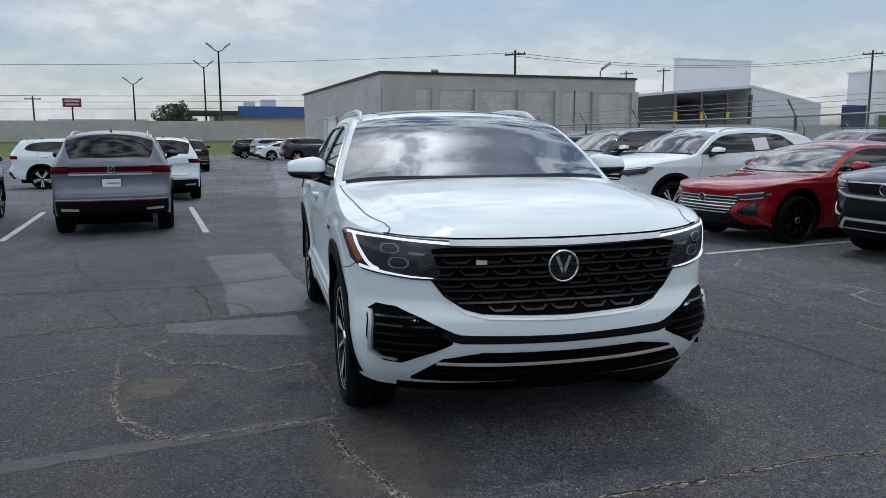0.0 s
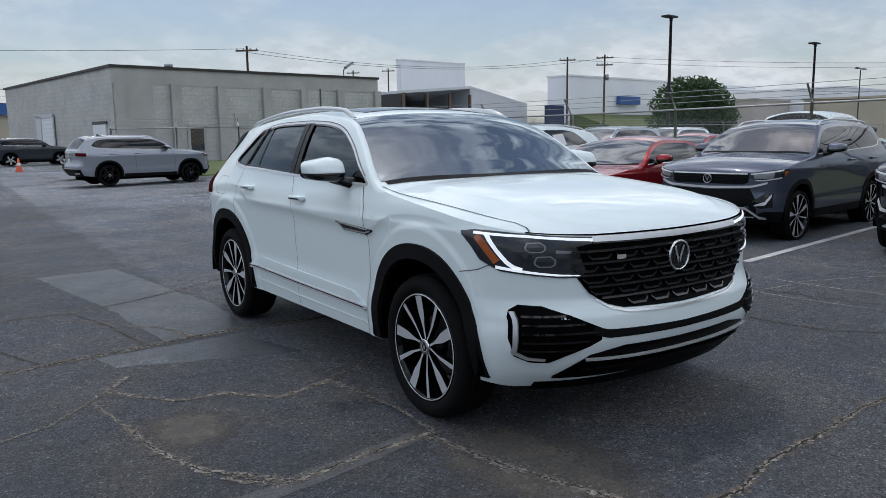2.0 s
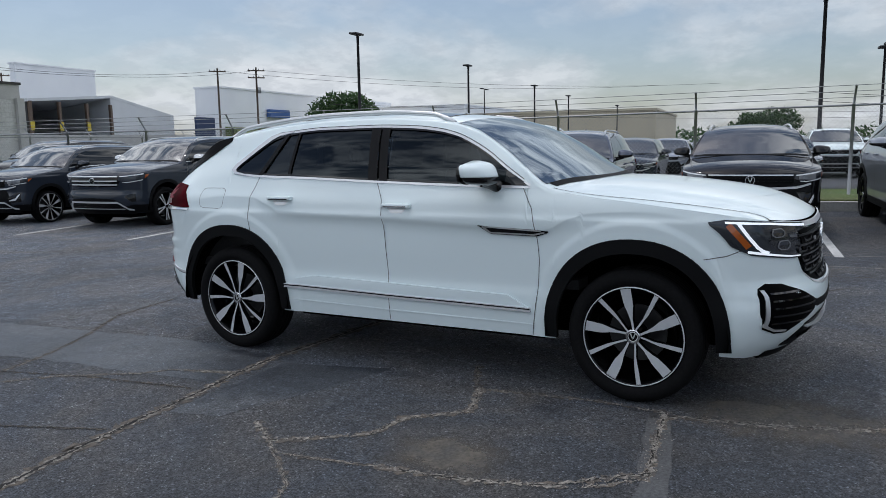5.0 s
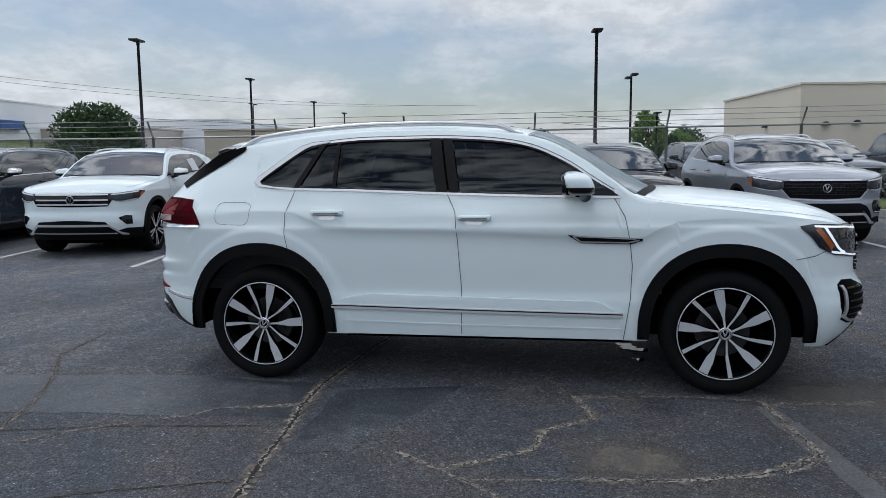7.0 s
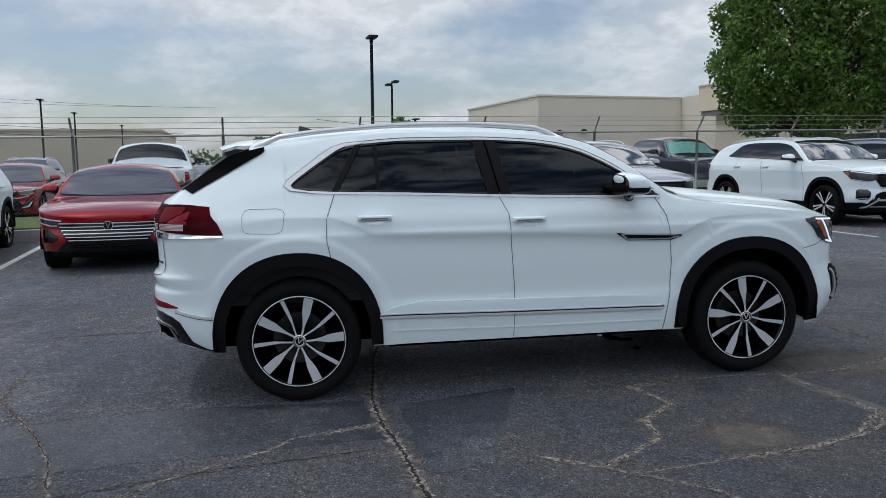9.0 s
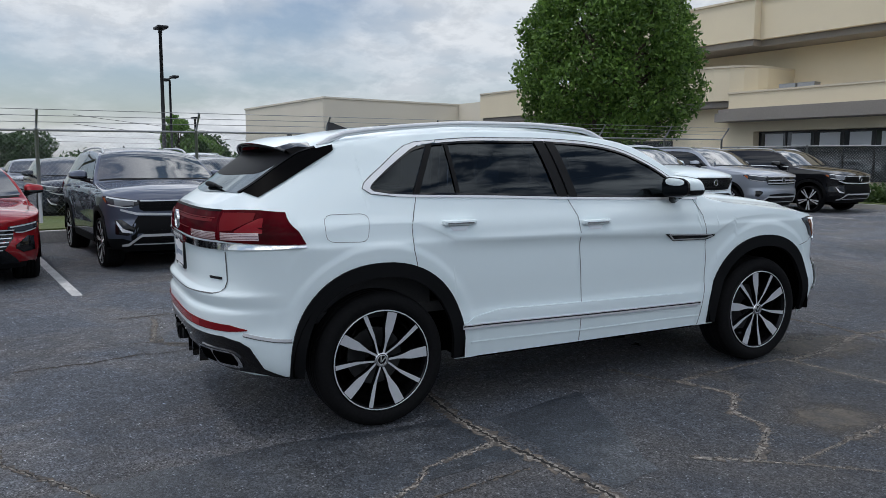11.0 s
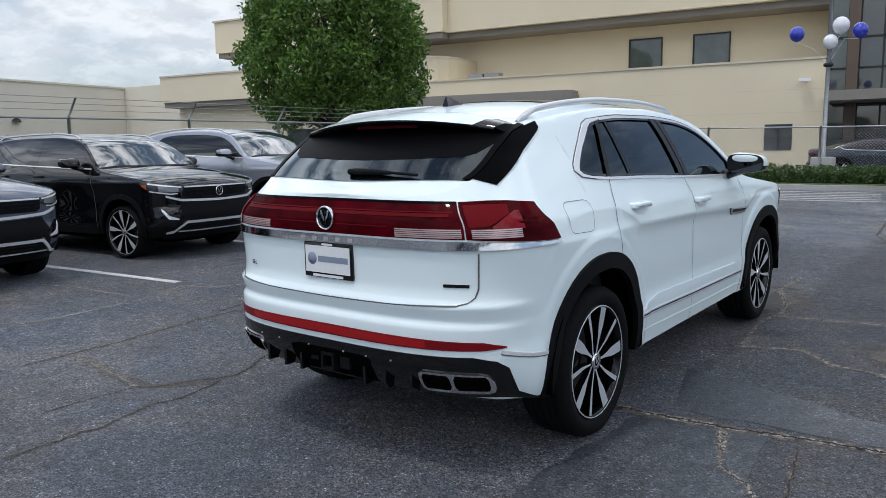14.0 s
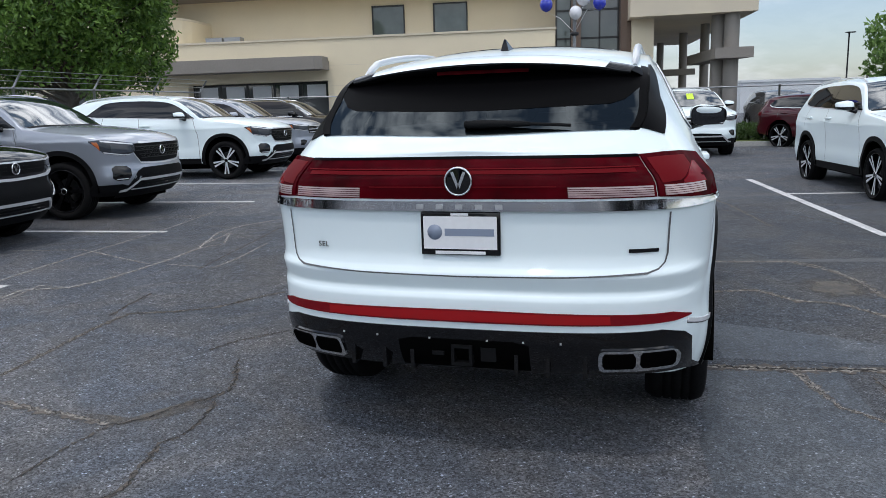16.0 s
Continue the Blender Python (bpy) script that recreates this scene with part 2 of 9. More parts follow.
def thing(name, m, label, category, group="", kind=""):
    ob = new(name)
    ob.empty_display_size = 0.2
    ob.matrix_world = m
    return tagged(ob, label, category, group, kind)


def join_geo(*geos):
    vs, fs = [], []
    for v, f in geos:
        n = len(vs)
        vs.extend(v)
        fs.extend([tuple(i + n for i in q) for q in f])
    return vs, fs


def box(x0, y0, z0, x1, y1, z1):
    v = [(x0, y0, z0), (x1, y0, z0), (x1, y1, z0), (x0, y1, z0), (x0, y0, z1), (x1, y0, z1), (x1, y1, z1), (x0, y1, z1)]
    return v, [(3, 2, 1, 0), (4, 5, 6, 7), (0, 1, 5, 4), (1, 2, 6, 5), (2, 3, 7, 6), (3, 0, 4, 7)]


def bevel_box(x0, y0, z0, x1, y1, z1, r=0.02, seg=2):
    bm = bmesh.new()
    v, f = box(x0, y0, z0, x1, y1, z1)
    vs = [bm.verts.new(p) for p in v]
    for q in f:
        bm.faces.new([vs[i] for i in q])
    bmesh.ops.bevel(bm, geom=bm.edges[:], offset=r, segments=seg, affect="EDGES", profile=0.6)
    return bm


def moved(geo, m):
    return [tuple(m @ Vector(v)) for v in geo[0]], geo[1]


def lathe(profile, seg=32, axis="y"):
    """Turn (radius, along) pairs round an axis."""
    vs, fs = [], []
    k = len(profile)
    for i in range(seg):
        a = 2 * math.pi * i / seg
        for r, h in profile:
            c, s = r * math.cos(a), r * math.sin(a)
            vs.append((c, h, s) if axis == "y" else (c, s, h) if axis == "z" else (h, c, s))
    for i in range(seg):
        for j in range(k - 1):
            a, b = i * k + j, ((i + 1) % seg) * k + j
            fs.append((a, b, b + 1, a + 1))
    return vs, fs


def tube(points, radius, seg=8, cap=True):
    """A round bar along points; radius may be a list."""
    pts = [Vector(p) for p in points]
    rad = radius if isinstance(radius, (list, tuple)) else [radius] * len(pts)
    vs, fs = [], []
    ref = Vector((0, 0, 1))
    for i, p in enumerate(pts):
        d = (pts[min(i + 1, len(pts) - 1)] - pts[max(i - 1, 0)]).normalized()
        a = d.cross(ref if abs(d.z) < 0.95 else Vector((1, 0, 0))).normalized()
        b = d.cross(a)
        for j in range(seg):
            t = 2 * math.pi * j / seg
            vs.append(tuple(p + (a * math.cos(t) + b * math.sin(t)) * rad[i]))
    for i in range(len(pts) - 1):
        for j in range(seg):
            a, b = i * seg + j, i * seg + (j + 1) % seg
            fs.append((a, b, b + seg, a + seg))
    if cap:
        fs.append(tuple(range(seg)))
        fs.append(tuple((len(pts) - 1) * seg + j for j in reversed(range(seg))))
    return vs, fs


def curve(pts):
    """A smooth monotone-keeping curve through (x, y) pairs."""
    xs = np.array([p[0] for p in pts], float)
    ys = np.array([p[1] for p in pts], float)
    h = np.diff(xs)
    d = np.diff(ys) / h
    m = np.zeros(len(xs))
    m[0], m[-1] = d[0], d[-1]
    for i in range(1, len(xs) - 1):
        if d[i - 1] * d[i] > 0:
            w1, w2 = 2 * h[i] + h[i - 1], h[i] + 2 * h[i - 1]
            m[i] = (w1 + w2) / (w1 / d[i - 1] + w2 / d[i])

    def f(x):
        x = np.clip(np.asarray(x, float), xs[0], xs[-1])
        i = np.clip(np.searchsorted(xs, x) - 1, 0, len(xs) - 2)
        t = (x - xs[i]) / h[i]
        return ((2 * t**3 - 3 * t**2 + 1) * ys[i] + (t**3 - 2 * t**2 + t) * h[i] * m[i]
                + (-2 * t**3 + 3 * t**2) * ys[i + 1] + (t**3 - t**2) * h[i] * m[i + 1])
    return f


def sheet(fn, U, V, off=0.0, skirt=0.0):
    """A patch laid on a surface fn(u, v, off); skirt turns its rim down by that depth."""
    U, V = np.asarray(U, float), np.asarray(V, float)
    n, m = U.shape
    P = np.stack(np.broadcast_arrays(*fn(U, V, off)), -1).reshape(-1, 3)
    fs = [(i * m + j, (i + 1) * m + j, (i + 1) * m + j + 1, i * m + j + 1) for i in range(n - 1) for j in range(m - 1)]
    # keep the faces turned outwards
    O = np.stack(np.broadcast_arrays(*fn(U, V, off + 0.01)), -1).reshape(-1, 3) - P
    q = np.array(fs, int).reshape(-1, 4)
    nrm = np.cross(P[q[:, 2]] - P[q[:, 0]], P[q[:, 3]] - P[q[:, 1]])
    if (nrm * O[q[:, 0]]).sum() < 0:
        fs = [f[::-1] for f in fs]
    vs = [tuple(p) for p in P]
    if skirt:
        ring = [j for j in range(m)] + [i * m + m - 1 for i in range(1, n)] + [(n - 1) * m + j for j in range(m - 2, -1, -1)] + [i * m for i in range(n - 2, 0, -1)]
        Q = np.stack(np.broadcast_arrays(*fn(U, V, off - skirt)), -1).reshape(-1, 3)
        base = len(vs)
        vs += [tuple(vs[i]) for i in ring] + [tuple(Q[i]) for i in ring]
        k = len(ring)
        fs += [(base + a, base + (a + 1) % k, base + k + (a + 1) % k, base + k + a) for a in range(k)]
    return vs, fs


def span(lo, hi, n=24, rows=4):
    """Grid between a lower and an upper outline, both lists of (u, v) over the same run of u."""
    lo, hi = np.array(lo, float), np.array(hi, float)
    u0, u1 = max(lo[0, 0], hi[0, 0]), min(lo[-1, 0], hi[-1, 0])
    us = np.unique(np.round(np.concatenate([np.linspace(u0, u1, n), lo[:, 0], hi[:, 0]]), 5))
    us = us[(us >= u0 - 1e-4) & (us <= u1 + 1e-4)]
    a, b = np.interp(us, lo[:, 0], lo[:, 1]), np.interp(us, hi[:, 0], hi[:, 1])
    t = np.linspace(0, 1, rows + 1)[None, :]
    return np.repeat(us[:, None], rows + 1, 1), a[:, None] * (1 - t) + b[:, None] * t


def ribbon(lo, hi, rows=2, n=6):
    """Grid between two outlines of equally many (u, v) points, paired one by one."""
    k = np.linspace(0, len(lo) - 1, (len(lo) - 1) * n + 1)
    lo, hi = (np.array([np.interp(k, range(len(q)), np.array(q, float)[:, c]) for c in (0, 1)]) for q in (lo, hi))
    t = np.linspace(0, 1, rows + 1)[None, :]
    return lo[0][:, None] * (1 - t) + hi[0][:, None] * t, lo[1][:, None] * (1 - t) + hi[1][:, None] * t


def band(pts, width, closed=False, step=0.04):
    """Grid of a ribbon of that width along (u, v) points."""
    p = [np.array(q, float) for q in pts]
    if closed:
        p.append(p[0])
    q = []
    for a, b in zip(p, p[1:]):
        k = max(1, int(np.linalg.norm(b - a) / step))
        q += [a + (b - a) * i / k for i in range(k)]
    q.append(p[-1])
    q = np.array(q)
    d = np.gradient(q, axis=0)
    if closed:
        d[0] = d[-1] = q[1] - q[-2]
    d /= np.maximum(np.linalg.norm(d, axis=1), 1e-9)[:, None]
    nrm = np.stack([-d[:, 1], d[:, 0]], 1) * width / 2
    return np.stack([q[:, 0] - nrm[:, 0], q[:, 0] + nrm[:, 0]], 1), np.stack([q[:, 1] - nrm[:, 1], q[:, 1] + nrm[:, 1]], 1)


# ---- cars: x runs from nose to tail, y to the car's right-hand side seen from its seat, z up ----
class Shape:
    """The outer form of a car. All curves are given for the long coupe SUV and scaled."""

    def __init__(self, length=4.95, height=1.735, half=0.985, hub_f=0.955, hub_r=3.925, wheel=0.385, top=None, edge=None,
                 win=None, nose=0.55, tail=0.45, sill=0.33, front=None, rear=None, nf=2.7, nr=3.0, pinch=None, taper=None, fold=None):
        kx, kz, ky = length / 4.95, height / 1.735, half / 0.985
        self.kx, self.kz, self.ky = kx, kz, ky
        self.length, self.half, self.wheel = length, half, wheel
        self.hubs = (hub_f, hub_r)
        self.arch = wheel + 0.105
        self.sill = sill
        self.a, self.b = nose * kx, tail * kx
        self.nf, self.nr = nf, nr            # how square the corners are in plan
        self.fold = curve(fold) if fold else None
        sx = lambda pts: [(x * kx, z * kz) for x, z in pts]
        self.top = curve(sx(top or [(0.04, 0.99), (0.07, 1.025), (0.13, 1.065), (0.25, 1.115), (0.44, 1.16), (0.84, 1.215), (1.19, 1.245), (1.30, 1.25), (1.47, 1.335),
                                    (1.64, 1.43), (1.80, 1.53), (1.92, 1.595), (2.04, 1.64), (2.19, 1.678), (2.43, 1.708), (2.83, 1.73),
                                    (3.23, 1.733), (3.55, 1.72), (3.79, 1.70), (4.12, 1.655), (4.29, 1.62), (4.40, 1.53), (4.55, 1.42), (4.70, 1.315), (4.78, 1.27), (4.84, 1.245)]))
        self.edge = curve(sx(edge or [(0.04, 0.985), (0.30, 1.05), (0.5, 1.085), (0.9, 1.135), (1.3, 1.185), (1.45, 1.215), (1.62, 1.33), (1.74, 1.42), (1.85, 1.49),
                                      (2.0, 1.57), (2.15, 1.612), (2.4, 1.645), (2.8, 1.67), (3.2, 1.668), (3.6, 1.645), (4.0, 1.60), (4.2, 1.56), (4.3, 1.53),
                                      (4.4, 1.47), (4.5, 1.40), (4.62, 1.32), (4.72, 1.27), (4.84, 1.235)]))
        self.fx_ = curve([(z * kz, x * kx) for z, x in (front or [(0.2, 0.26), (0.3, 0.15), (0.38, 0.075), (0.46, 0.03), (0.55, 0.0), (0.64, 0.005), (0.72, 0.035), (0.85, 0.035), (0.97, 0.04), (1.05, 0.075), (1.2, 0.12)])])
        self.rx_ = curve([(z * kz, x * kx) for z, x in (rear or [(0.3, 4.74), (0.42, 4.86), (0.55, 4.93), (0.66, 4.945), (0.72, 4.925), (0.78, 4.885), (0.95, 4.86), (1.06, 4.875), (1.15, 4.875), (1.24, 4.845), (1.32, 4.80), (1.6, 4.74)])])
        self.wz = curve([(z * kz, w * ky) for z, w in [(0.2, 0.90), (0.33, 0.925), (0.48, 0.945), (0.56, 0.948), (0.64, 0.94), (0.8, 0.95), (0.96, 0.962), (1.03, 0.968), (1.06, 0.96), (1.12, 0.948), (1.2, 0.918), (1.3, 0.885),
                                                        (1.42, 0.83), (1.54, 0.765), (1.62, 0.71), (1.70, 0.65)]])
        # side windows: lower and upper outline
        self.win_lo = curve(sx((win or {}).get("lo", [(1.56, 1.225), (2.0, 1.235), (2.6, 1.255), (3.3, 1.285), (3.72, 1.299), (3.86, 1.311), (3.93, 1.324), (3.965, 1.34)])))
        self.win_hi = curve(sx((win or {}).get("hi", [(1.56, 1.225), (1.74, 1.34), (1.85, 1.415), (1.96, 1.475), (2.10, 1.535), (2.25, 1.572), (2.46, 1.597), (2.82, 1.612), (3.18, 1.612), (3.45, 1.598), (3.58, 1.579), (3.645, 1.558), (3.70, 1.527), (3.82, 1.446), (3.90, 1.388), (3.94, 1.358), (3.965, 1.34)])))
        self.win_s = tuple(s * kx for s in (win or {}).get("s", (1.56, 3.98)))
        self.pinch = curve(pinch or [(0, 1), (hub_r - 0.2, 1), (length, 0.95)])
        self.taper = curve(taper or [(0, 1), (3.0 * kx, 1), (4.0 * kx, 0.965), (length, 0.93)])

    def w(self, s, z):
        flare = sum(0.022 * np.exp(-((s - h) / 0.42) ** 2) * np.exp(-((z - 0.72 * self.kz) / 0.30) ** 2) for h in self.hubs)
        ta = 1 + (self.taper(s) - 1) * np.clip((z / self.kz - 1.15) / 0.3, 0, 1)
        out = self.wz(z) * ta + flare
        if self.fold is not None:
            s, z = np.broadcast_arrays(np.asarray(s, float), np.asarray(z, float))
            d = self.fold(s) - z
            amp = np.interp(s, [0.5, 0.75, 1.2, 1.45, 1.6, 3.3, 3.6, 4.1, 4.3], [0, 0.006, 0.009, 0.014, 0.017, 0.017, 0.009, 0.006, 0])
            out = out - amp * np.where(d > 0, d / 0.07 * np.exp(1 - np.maximum(d, 0) / 0.07), 0)     # undercut below the fold
            out = out - np.interp(s, [0.5, 0.8, 4.0, 4.3], [0, 0.05, 0.05, 0]) * np.clip(-d, 0, 0.10) ** 1.5   # shoulder falls in above it
            for h in self.hubs:                                                                      # raised lip round the arches
                r = np.hypot((s - h) / 0.935, z - self.wheel)
                k = np.clip((self.arch + 0.185 - r) / 0.05, 0, 1)
                out = out + 0.009 * k * k * (3 - 2 * k)
        return out * self.pinch(s)

    def lat(self, s, z):
        s, z = np.broadcast_arrays(np.asarray(s, float), np.asarray(z, float))
        kf = np.clip((self.fx_(z) + self.a - s) / self.a, 0, 1)
        kr = np.clip((s - self.rx_(z) + self.b) / self.b, 0, 1)
        return self.w(s, z) * (1 - kf**self.nf) ** (1 / self.nf) * (1 - kr**self.nr) ** (1 / self.nr)

    def side(self, sign):
        return lambda s, z, off=0.0: (s, sign * (self.lat(s, z) + off), z)

    # front and rear: u is degrees round the corner, 0 in the middle, 90 at the flank
    def nose(self, u, z, off=0.0):
        u = np.asarray(u, float)
        t = np.radians(np.clip(np.abs(u), 0, 90))
        x = self.fx_(z) + self.a * (1 - np.cos(t) ** (2 / self.nf)) - off * np.cos(t)
        return x, np.sign(u) * (self.w(x, z) * np.sin(t) ** (2 / self.nf) + off * np.sin(t)), z

    def tail(self, u, z, off=0.0):
        u = np.asarray(u, float)
        t = np.radians(np.clip(np.abs(u), 0, 90))
        x = self.rx_(z) - self.b * (1 - np.cos(t) ** (2 / self.nr)) + off * np.cos(t)
        return x, np.sign(u) * (self.w(x, z) * np.sin(t) ** (2 / self.nr) + off * np.sin(t)), z

    def u_lat(self, lat, z=0.9, rear=False):
        """Degrees round the nose or tail at which the half-width is lat."""
        f = min(abs(lat) / (float(self.wz(z)) * (float(self.pinch(self.length)) if rear else 1.0)), 1.0)
        return math.copysign(math.degrees(math.asin(f ** ((self.nr if rear else self.nf) / 2))), lat)

    def u_s(self, d, r):
        """Degrees at a distance d behind the foremost (or before the hindmost) point, for a corner of length r."""
        return math.degrees(math.acos(max(0.0, 1 - d / r) ** ((self.nr if r == self.b else self.nf) / 2)))

    def roof(self, s, v, off=0.0):
        """v from -1 to 1 across."""
        e, t = self.edge(s), self.top(s)
        y = self.lat(s, e)
        return s, v * y, self.crown(s, v, t, e) + off

    def crown(self, s, v, t, e):
        """The height across the bonnet or roof; the bonnet is flat with two soft folds, the roof rounder."""
        if self.fold is None:
            return t - (t - e) * np.abs(v) ** 2.4
        k = np.clip((1.35 - s) / 0.25, 0, 1) * np.clip((s - 0.12) / 0.3, 0, 1)
        q = np.clip((0.76 - np.abs(v)) / 0.05, 0, 1)
        return t - (t - e) * np.abs(v) ** (2.4 + 0.9 * k) + k * (0.010 * q * q * (3 - 2 * q) - 0.007)

    def floor(self, s):
        z = self.sill + 0 * s
        z = np.where(s < self.hubs[0], np.interp(s, [0, 0.35, 0.6], [0.30, 0.30, self.sill]), z)
        z = np.where(s > self.hubs[1], np.interp(s, [self.hubs[1] + 0.4, self.length - 0.35, self.length], [self.sill + 0.02, 0.36, 0.44]), z)
        for h in self.hubs:
            d = np.abs(s - h) / (self.arch * 0.935)
            z = np.where(d < 1, np.maximum(z, self.wheel + self.arch * 1.02 * np.sqrt(np.maximum(0, 1 - d**2.2))), z)
        return z


def body_shell(sh, holes):
    """The painted skin: flanks, nose, tail, bonnet and roof, with real openings for the panes when holes is set."""
    fine = sh.fold is not None
    st = [("f", u) for u in np.linspace(0, 90, 32 if fine else 20)[:-1]]
    s0, s1 = float(sh.fx_(0.7 * sh.kz)) + sh.a, float(sh.rx_(0.7 * sh.kz)) - sh.b
    marks = [s0, s1, *sh.win_s]
    for h in sh.hubs:
        marks += [h + sh.arch * 0.935 * k for k in (-1.02, -1, -0.985, -0.96, -0.9, -0.8, -0.7, 0.7, 0.8, 0.9, 0.96, 0.985, 1, 1.02)]
    marks += [s * sh.kx for s in (1.46, 1.50, 2.06, 4.37, 4.62)]
    ss = np.unique(np.round(np.concatenate([np.linspace(s0, s1, 190 if fine else 84), [m for m in marks if s0 <= m <= s1]]), 4))
    st += [("s", s) for s in ss]
    st += [("r", u) for u in np.linspace(90, 0, 40)[1:]]
    nl, nu = (62, 8) if fine else (20, 6)
    cols = []
    for k, p in st:
        zr = 1.0 * sh.kz
        if k == "f":
            xr = float(sh.nose(p, zr)[0])
        elif k == "r":
            xr = float(sh.tail(p, 1.2 * sh.kz)[0])
        else:
            xr = p
        e = float(sh.edge(xr))
        for _ in range(8 if k in "fr" else 0):          # the edge runs along the rounded corner
            gk = math.cos(math.radians(p)) ** (2 / (sh.nf if k == "f" else sh.nr))
            xr = s0 - (s0 - float(sh.fx_(e))) * gk if k == "f" else s1 + (float(sh.rx_(e)) - s1) * gk
            e = 0.5 * (e + float(sh.edge(xr)))
        f = float(sh.floor(np.array(xr)))
        if k == "s" and sh.win_s[0] < p < sh.win_s[1]:
            lo, hi = float(sh.win_lo(p)), float(sh.win_hi(p))
            hi = max(hi, lo)
        else:
            lo = hi = f + (e - f) * 0.8
        below = np.linspace(f, lo, nl)
        if fine and k == "s" and f + 0.03 < float(sh.fold(p)) < lo - 0.03:          # one row runs along the fold
            zc = float(sh.fold(p))
            below = np.concatenate([np.linspace(f, zc, 44)[:-1], np.linspace(zc, lo, nl - 43)])
        z = np.concatenate([below, np.linspace(hi, e, nu)])
        g = math.cos(math.radians(p)) ** (2 / (sh.nf if k == "f" else sh.nr)) if k in "fr" else 0.0
        if k == "f":
            x = s0 - (s0 - sh.fx_(z)) * g
        elif k == "r":
            x = s1 + (sh.rx_(z) - s1) * g
        else:
            x = np.full_like(z, p)
        y = sh.lat(x, z) if p else 0 * z
        cols.append(np.stack([np.broadcast_to(x, z.shape), np.broadcast_to(y, z.shape), z], -1))
    C = np.array(cols)                      # station, row, xyz
    n, m = C.shape[:2]
    vs, fs = [], []
    for sign in (1, -1):
        b = len(vs)
        D = C * np.array([1, sign, 1])
        vs += [tuple(p) for p in D.reshape(-1, 3)]
        for i in range(n - 1):
            for j in range(m - 1):
                if j == nl - 1:
                    gap = max(C[i, nl, 2] - C[i, nl - 1, 2], C[i + 1, nl, 2] - C[i + 1, nl - 1, 2])
                    if gap < 1e-4 or holes:
                        continue
                q = (b + i * m + j, b + (i + 1) * m + j, b + (i + 1) * m + j + 1, b + i * m + j + 1)
                fs.append(q if sign > 0 else q[::-1])
    # top
    vv = np.array([0, 0.1, 0.2, 0.35, 0.5, 0.6, 0.68, 0.71, 0.735, 0.76, 0.8, 0.85, 0.9, 0.95, 0.985, 1])
    vv = np.concatenate([-vv[:0:-1], vv])
    b = len(vs)
    for i in range(n):
        x, y, z = C[i, -1]
        t = max(float(sh.top(x)), z)
        for v in vv:
            vs.append((x, v * y, float(sh.crown(x, v, t, z))))
    k = len(vv)
    a0, a1, r0, r1 = (sh.kx * q for q in (1.495, 2.065, 4.365, 4.625))
    for i in range(n - 1):
        sm = (C[i, -1, 0] + C[i + 1, -1, 0]) / 2
        for j in range(k - 1):
            vm = abs(vv[j] + vv[j + 1]) / 2
            if holes and ((a0 < sm < a1 and vm < 0.9) or (r0 < sm < r1 and vm < 0.97)):
                continue
            fs.append((b + i * k + j, b + i * k + j + 1, b + (i + 1) * k + j + 1, b + (i + 1) * k + j))
    bm = bmesh.new()
    bv = [bm.verts.new(v) for v in vs]
    for f in fs:
        try:
            bm.faces.new([bv[i] for i in f])
        except ValueError:
            pass
    bmesh.ops.remove_doubles(bm, verts=bm.verts[:], dist=0.0004)
    bmesh.ops.recalc_face_normals(bm, faces=bm.faces[:])
    return bm


WHEELS = {}


